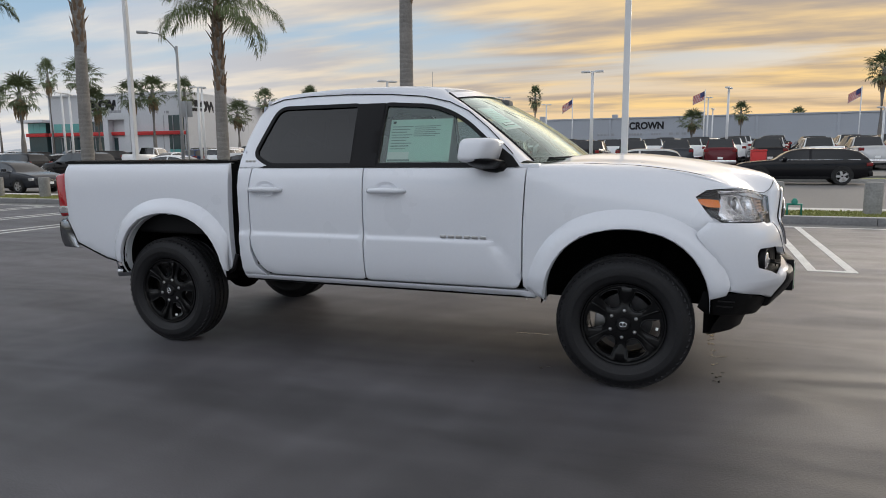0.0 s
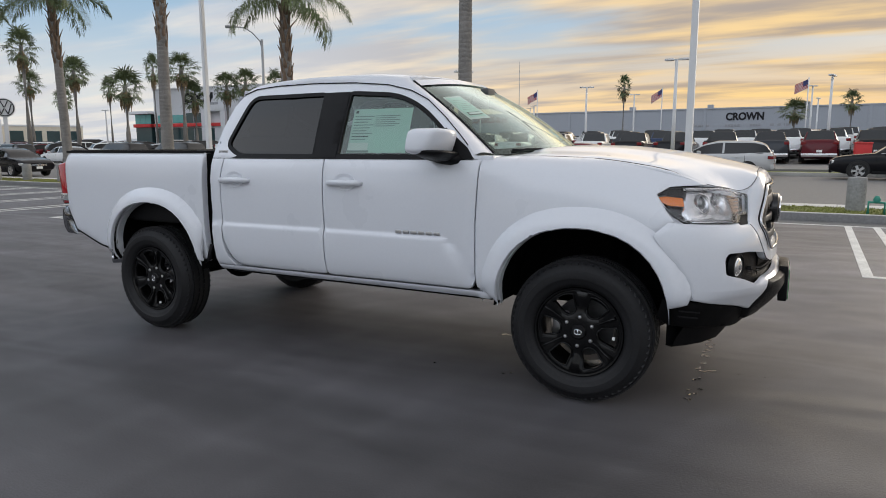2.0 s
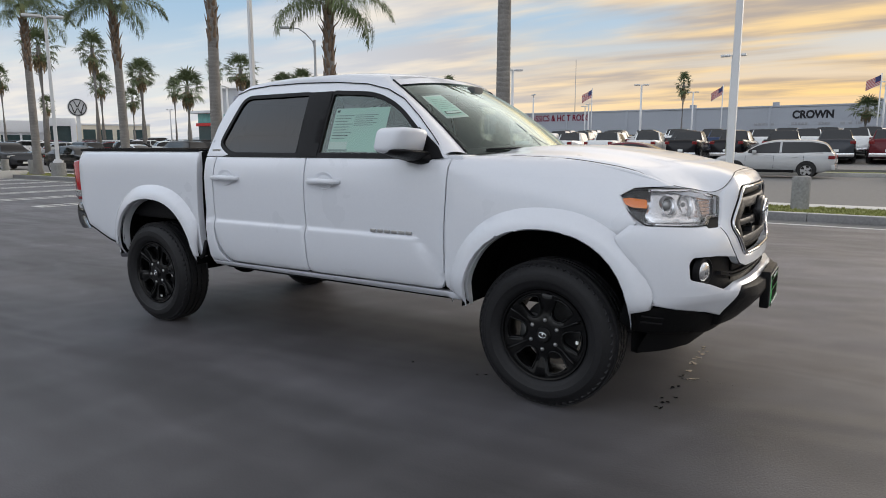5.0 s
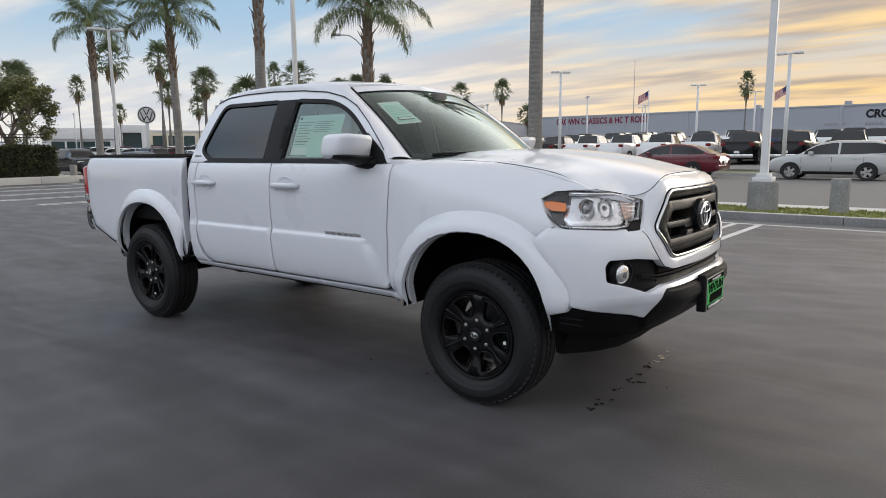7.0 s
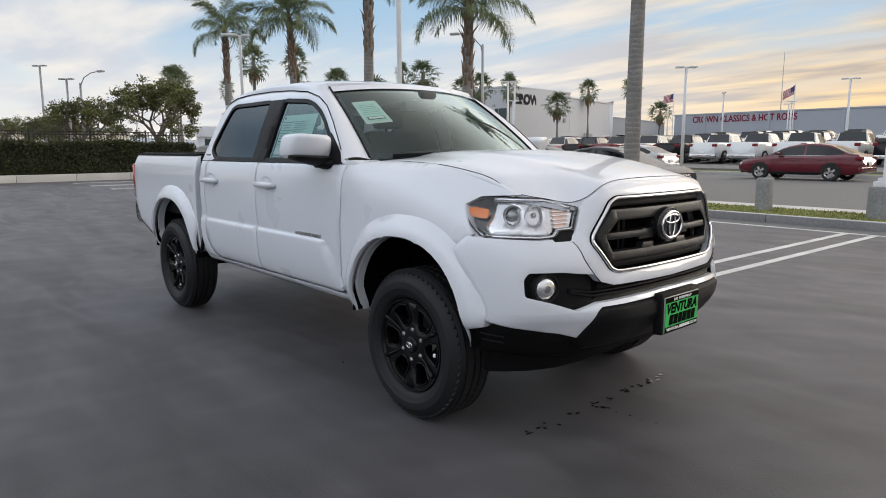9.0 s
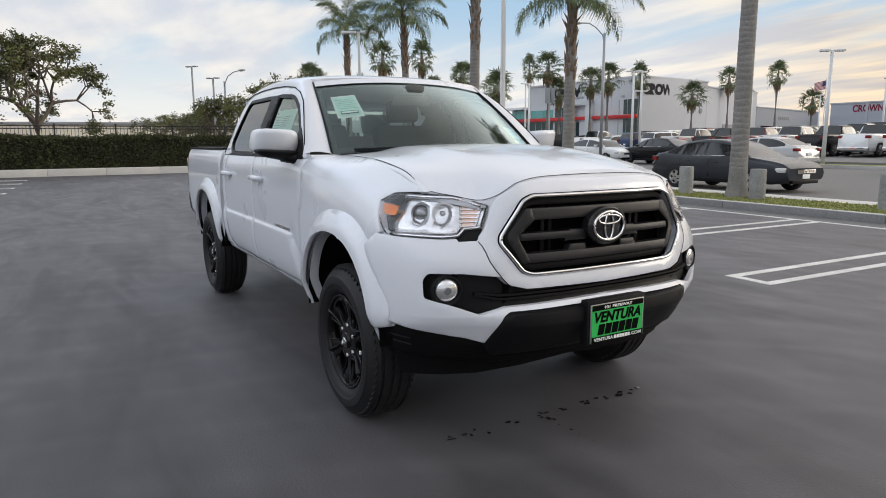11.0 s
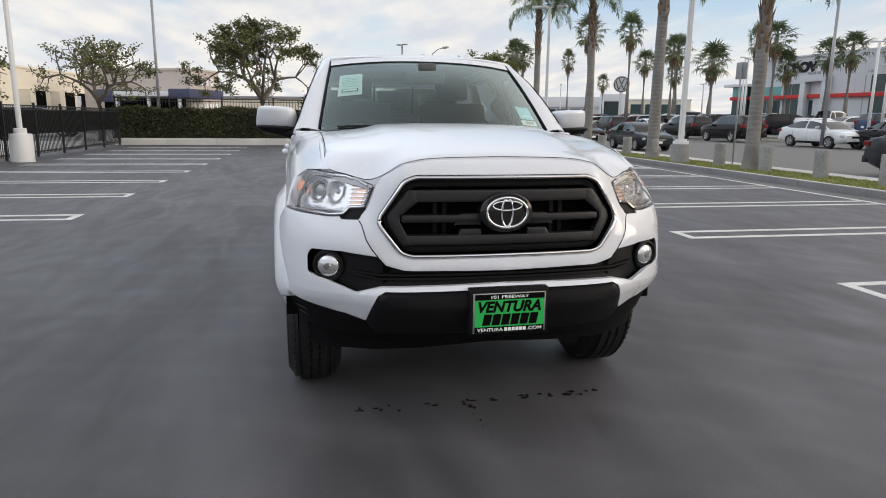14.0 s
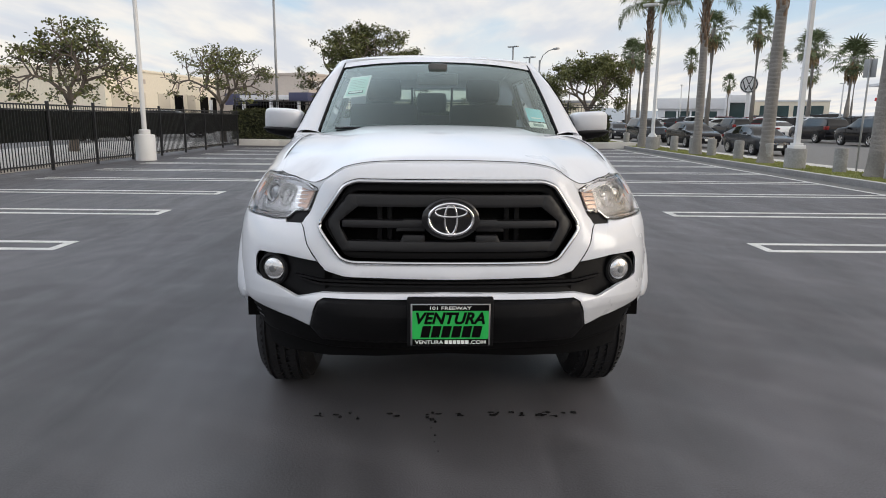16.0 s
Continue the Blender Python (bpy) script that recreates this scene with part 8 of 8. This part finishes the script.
# window sticker on the passenger door glass: printed sheet with illegible text bars
def on_pane(x, z, d):
    return Vector((x, -(side(x, z) - .008 - d), z))


st = None
bm = bmesh.new()
g = [[bm.verts.new(on_pane(x, z, .008)) for x in np.linspace(-1.455, -1.045, 9)] for z in np.linspace(1.285, 1.545, 7)]
for r, q in zip(g, g[1:]):
    for j in range(8):
        bm.faces.new((r[j], r[j + 1], q[j + 1], q[j]))
st = part("price_sticker", bm, paper, truck, "printed price sheet behind the door glass")


def pane_bar(x0, x1, z0, z1, material):
    bm = bmesh.new()
    vs = [bm.verts.new(on_pane(x, z, .0055)) for x, z in ((x0, z0), (x1, z0), (x1, z1), (x0, z1))]
    bm.faces.new(vs)
    part("print_bar", bm, material, st)


pane_bar(-1.45, -1.30, 1.288, 1.30, ink_grey)
pane_bar(-1.452, -1.31, 1.30, 1.345, paper_white)
pane_bar(-1.445, -1.40, 1.315, 1.335, ink)
for k in range(9):
    pane_bar(-1.44, -1.34 + .02 * (k % 3), 1.362 + .017 * k, 1.367 + .017 * k, ink_grey if k != 1 else ink)
for k in range(6):
    pane_bar(-1.29, -1.12 - .03 * (k % 2), 1.50 - .012 * k, 1.504 - .012 * k, ink_grey)
pane_bar(-1.44, -1.42, 1.520, 1.535, ink)

# papers on the inside of the windscreen
def screen_card(u0, u1, v0, v1, material, off, name, parent, label=""):
    bm = bmesh.new()
    pts = [screen(u, v) - Vector((off * .5, 0, off * .86)) for u, v in ((u0, v0), (u1, v0), (u1, v1), (u0, v1))]
    bm.faces.new([bm.verts.new(p) for p in pts])
    return part(name, bm, material, parent, label)


c1 = screen_card(-.885, -.665, .44, .76, paper_white, .012, "windscreen_sheet", truck, "pale green printed sheet taped inside the windscreen")
screen_card(-.868, -.682, .465, .738, paper, .0105, "print_field", c1)
screen_card(-.850, -.705, .485, .525, ink, .009, "print_bar", c1)
screen_card(-.843, -.712, .493, .517, paper_white, .0075, "print_bar", c1)
for k in range(6):
    screen_card(-.855, -.70 - .02 * (k % 2), .56 + .026 * k, .564 + .026 * k, ink_grey, .009, "print_bar", c1)
c2 = screen_card(.77, .93, .16, .32, mat("blue_card", (0.30, 0.62, 0.70), 0.6), .010, "windscreen_card", truck, "small blue card inside the windscreen")
screen_card(.80, .90, .19, .205, paper_white, .008, "print_bar", c2)
c3 = screen_card(.76, .93, .085, .145, paper_white, .010, "stock_tag", truck, "white stock tag inside the windscreen")
screen_card(.80, .90, .10, .13, ink_grey, .008, "print_bar", c3)

# ---- wheels ----
R_T, W_T = 0.378, 0.238


def build_wheel():
    hub = new("wheel")
    hub.parent = truck
    bm = bmesh.new()
    h = W_T / 2
    prof = [(.230, -h + .035), (.241, -h + .012), (.264, -h - .004), (.280, -h - .007), (.283, -h - .010), (.300, -h - .012), (.318, -h - .009), (.321, -h - .005), (.332, -h + .002), (.348, -h + .014), (.361, -h + .030), (.3705, -h + .048)]
    for a, b in ((-.075, -.062), (-.026, -.014), (.014, .026), (.062, .075)):
        prof += [(R_T, a - .0015), (R_T - .009, a), (R_T - .009, b), (R_T, b + .0015)]
    prof += [(.3705, h - .048), (.361, h - .030), (.348, h - .014), (.332, h - .002), (.300, h + .012), (.264, h + .004), (.241, h - .012), (.230, h - .035)]
    lathe(bm, prof, 72, "y")
    tyre = part("tyre", bm, rubber, hub, "black all-terrain tyre", smooth=35)
    # shoulder lugs
    bm = bmesh.new()
    for k in range(60):
        a = 2 * math.pi * k / 60
        for sd in (-1, 1):
            m = Matrix.Rotation(-a, 4, "Y") @ Matrix.Translation((R_T - .0185, sd * (h - .040), 0)) @ Matrix.Rotation(radians(30 * sd), 4, "X")
            box(bm, -.010, .0008, -.018, .018, -.0165, .0165, 0, m)
        m = Matrix.Rotation(-a - .05, 4, "Y") @ Matrix.Translation((R_T - .004, 0, 0)) @ Matrix.Rotation(radians(25), 4, "X")
        box(bm, -.004, .0052, -.058, .058, -.0015, .0015, 0, m)
    part("tread_block", bm, rubber, tyre, smooth=0)
    # rim barrel, outer side towards -y
    bm = bmesh.new()
    lathe(bm, [(.226, -h + .022), (.222, -h + .012), (.214, -h + .014), (.206, -h + .03), (.198, -h + .06), (.190, .0), (.195, h - .03), (.222, h - .02)], 56, "y")
    rim = part("rim", bm, wheel_black, hub, "glossy black alloy rim", smooth=35)
    # cast face: six broad spokes round six windows with rounded inner ends
    F = -h + .030

    def face(x, z):
        r = math.hypot(x, z)
        return (x, F + .010 * smooth(.06, .12, r) - .016 * smooth(.12, .215, r), z)

    holes = []
    for k in range(6):
        mid = radians(60 * k)
        pts = [(.190, -16.5), (.168, -16.5), (.140, -17.5), (.115, -17.0), (.098, -11.5), (.091, 0), (.098, 11.5), (.115, 17.0), (.140, 17.5), (.168, 16.5), (.190, 16.5), (.196, 8), (.197, 0), (.196, -8)]
        holes.append([(r * math.cos(mid + radians(a)), r * math.sin(mid + radians(a))) for r, a in pts])
    sheet("wheel_face", [(.214 * math.cos(a), .214 * math.sin(a)) for a in np.linspace(0, 2 * math.pi, 61)[:-1]], face, wheel_black, rim, holes=holes, step=.02, depth=.034, inward=lambda x, z: (0, 1, 0), rim=.004, roll=.004)
    for hole in holes:
        bm = bmesh.new()
        edge = [Vector(face(x * 1.0, z * 1.0)) + Vector((0, -.001, 0)) for x, z in dense(hole, .012)]
        tube(bm, edge[:] + [edge[0]], .0042, 6, cap=False)
        part("window_edge", bm, wheel_black, rim, smooth=70)
    for k in range(6):
        a = radians(60 * k + 30)
        d = Vector((math.cos(a), 0, math.sin(a)))
        bm = bmesh.new()
        tube(bm, [Vector(face(*(d * r).xz)) + Vector((0, .004, 0)) for r in (.085, .12, .165, .206)], [.016, .018, .026, .034], 10, flat=.3)
        part("spoke", bm, wheel_black, rim, smooth=70)
    bm = lathe(bmesh.new(), [(.0, F - .012), (.034, F - .010), (.040, F - .004), (.042, F + .012), (.078, F + .012), (.084, F + .02), (.084, F + .06)], 36, "y")
    part("hub", bm, wheel_black, rim)
    bm = lathe(bmesh.new(), [(.0, F - .0145), (.030, F - .0145), (.031, F - .010)], 28, "y")
    part("hub_cap", bm, gloss_black, rim)
    bm = bmesh.new()
    pts = [(.019 * math.cos(a), F - .0155, .013 * math.sin(a)) for a in np.linspace(0, 2 * math.pi, 21)]
    tube(bm, pts, .0024, 6, cap=False)
    tube(bm, [(0, F - .0155, -.012), (0, F - .0155, .012)], .003, 6)
    part("hub_emblem", bm, chrome, rim)
    for k in range(6):
        a = radians(60 * k + 30)
        c = (.074 * math.cos(a), 0, .074 * math.sin(a))
        bm = lathe(bmesh.new(), [(.0, F - .006), (.008, F - .004), (.0105, F + .0), (.0105, F + .02)], 6, "y", c)
        part("lug_nut", bm, satin, rim, smooth=0)
    bm = lathe(bmesh.new(), [(.06, .02), (.155, .02), (.158, .03), (.155, .045), (.06, .045)], 40, "y")
    part("brake_disc", bm, disc_steel, hub)
    bm = boxed(-.165, -.085, -.015, .06, -.06, .07, .012)
    part("brake_caliper", bm, satin, hub)
    part("balance_weight", boxed(.168, .182, F - .012, F - .004, -.008, .008, .002), paper_white, rim)
    for ob in [rim] + list(rim.children):
        ob.data.transform(Matrix.Diagonal((1.04, 1, 1.04, 1)))
    return hub


w0 = build_wheel()
WY = .776
w0.matrix_basis = pose(0, -WY, R_T - .003, 0, 4, 0)


def wheel_copy(m):
    return copy_thing(w0, m)


wheel_copy(pose(AX_R, -WY, R_T - .003, 0, 75, 0))
wheel_copy(pose(0, WY, R_T - .003, 0, -30, 180))
wheel_copy(pose(AX_R, WY, R_T - .003, 0, 40, 180))
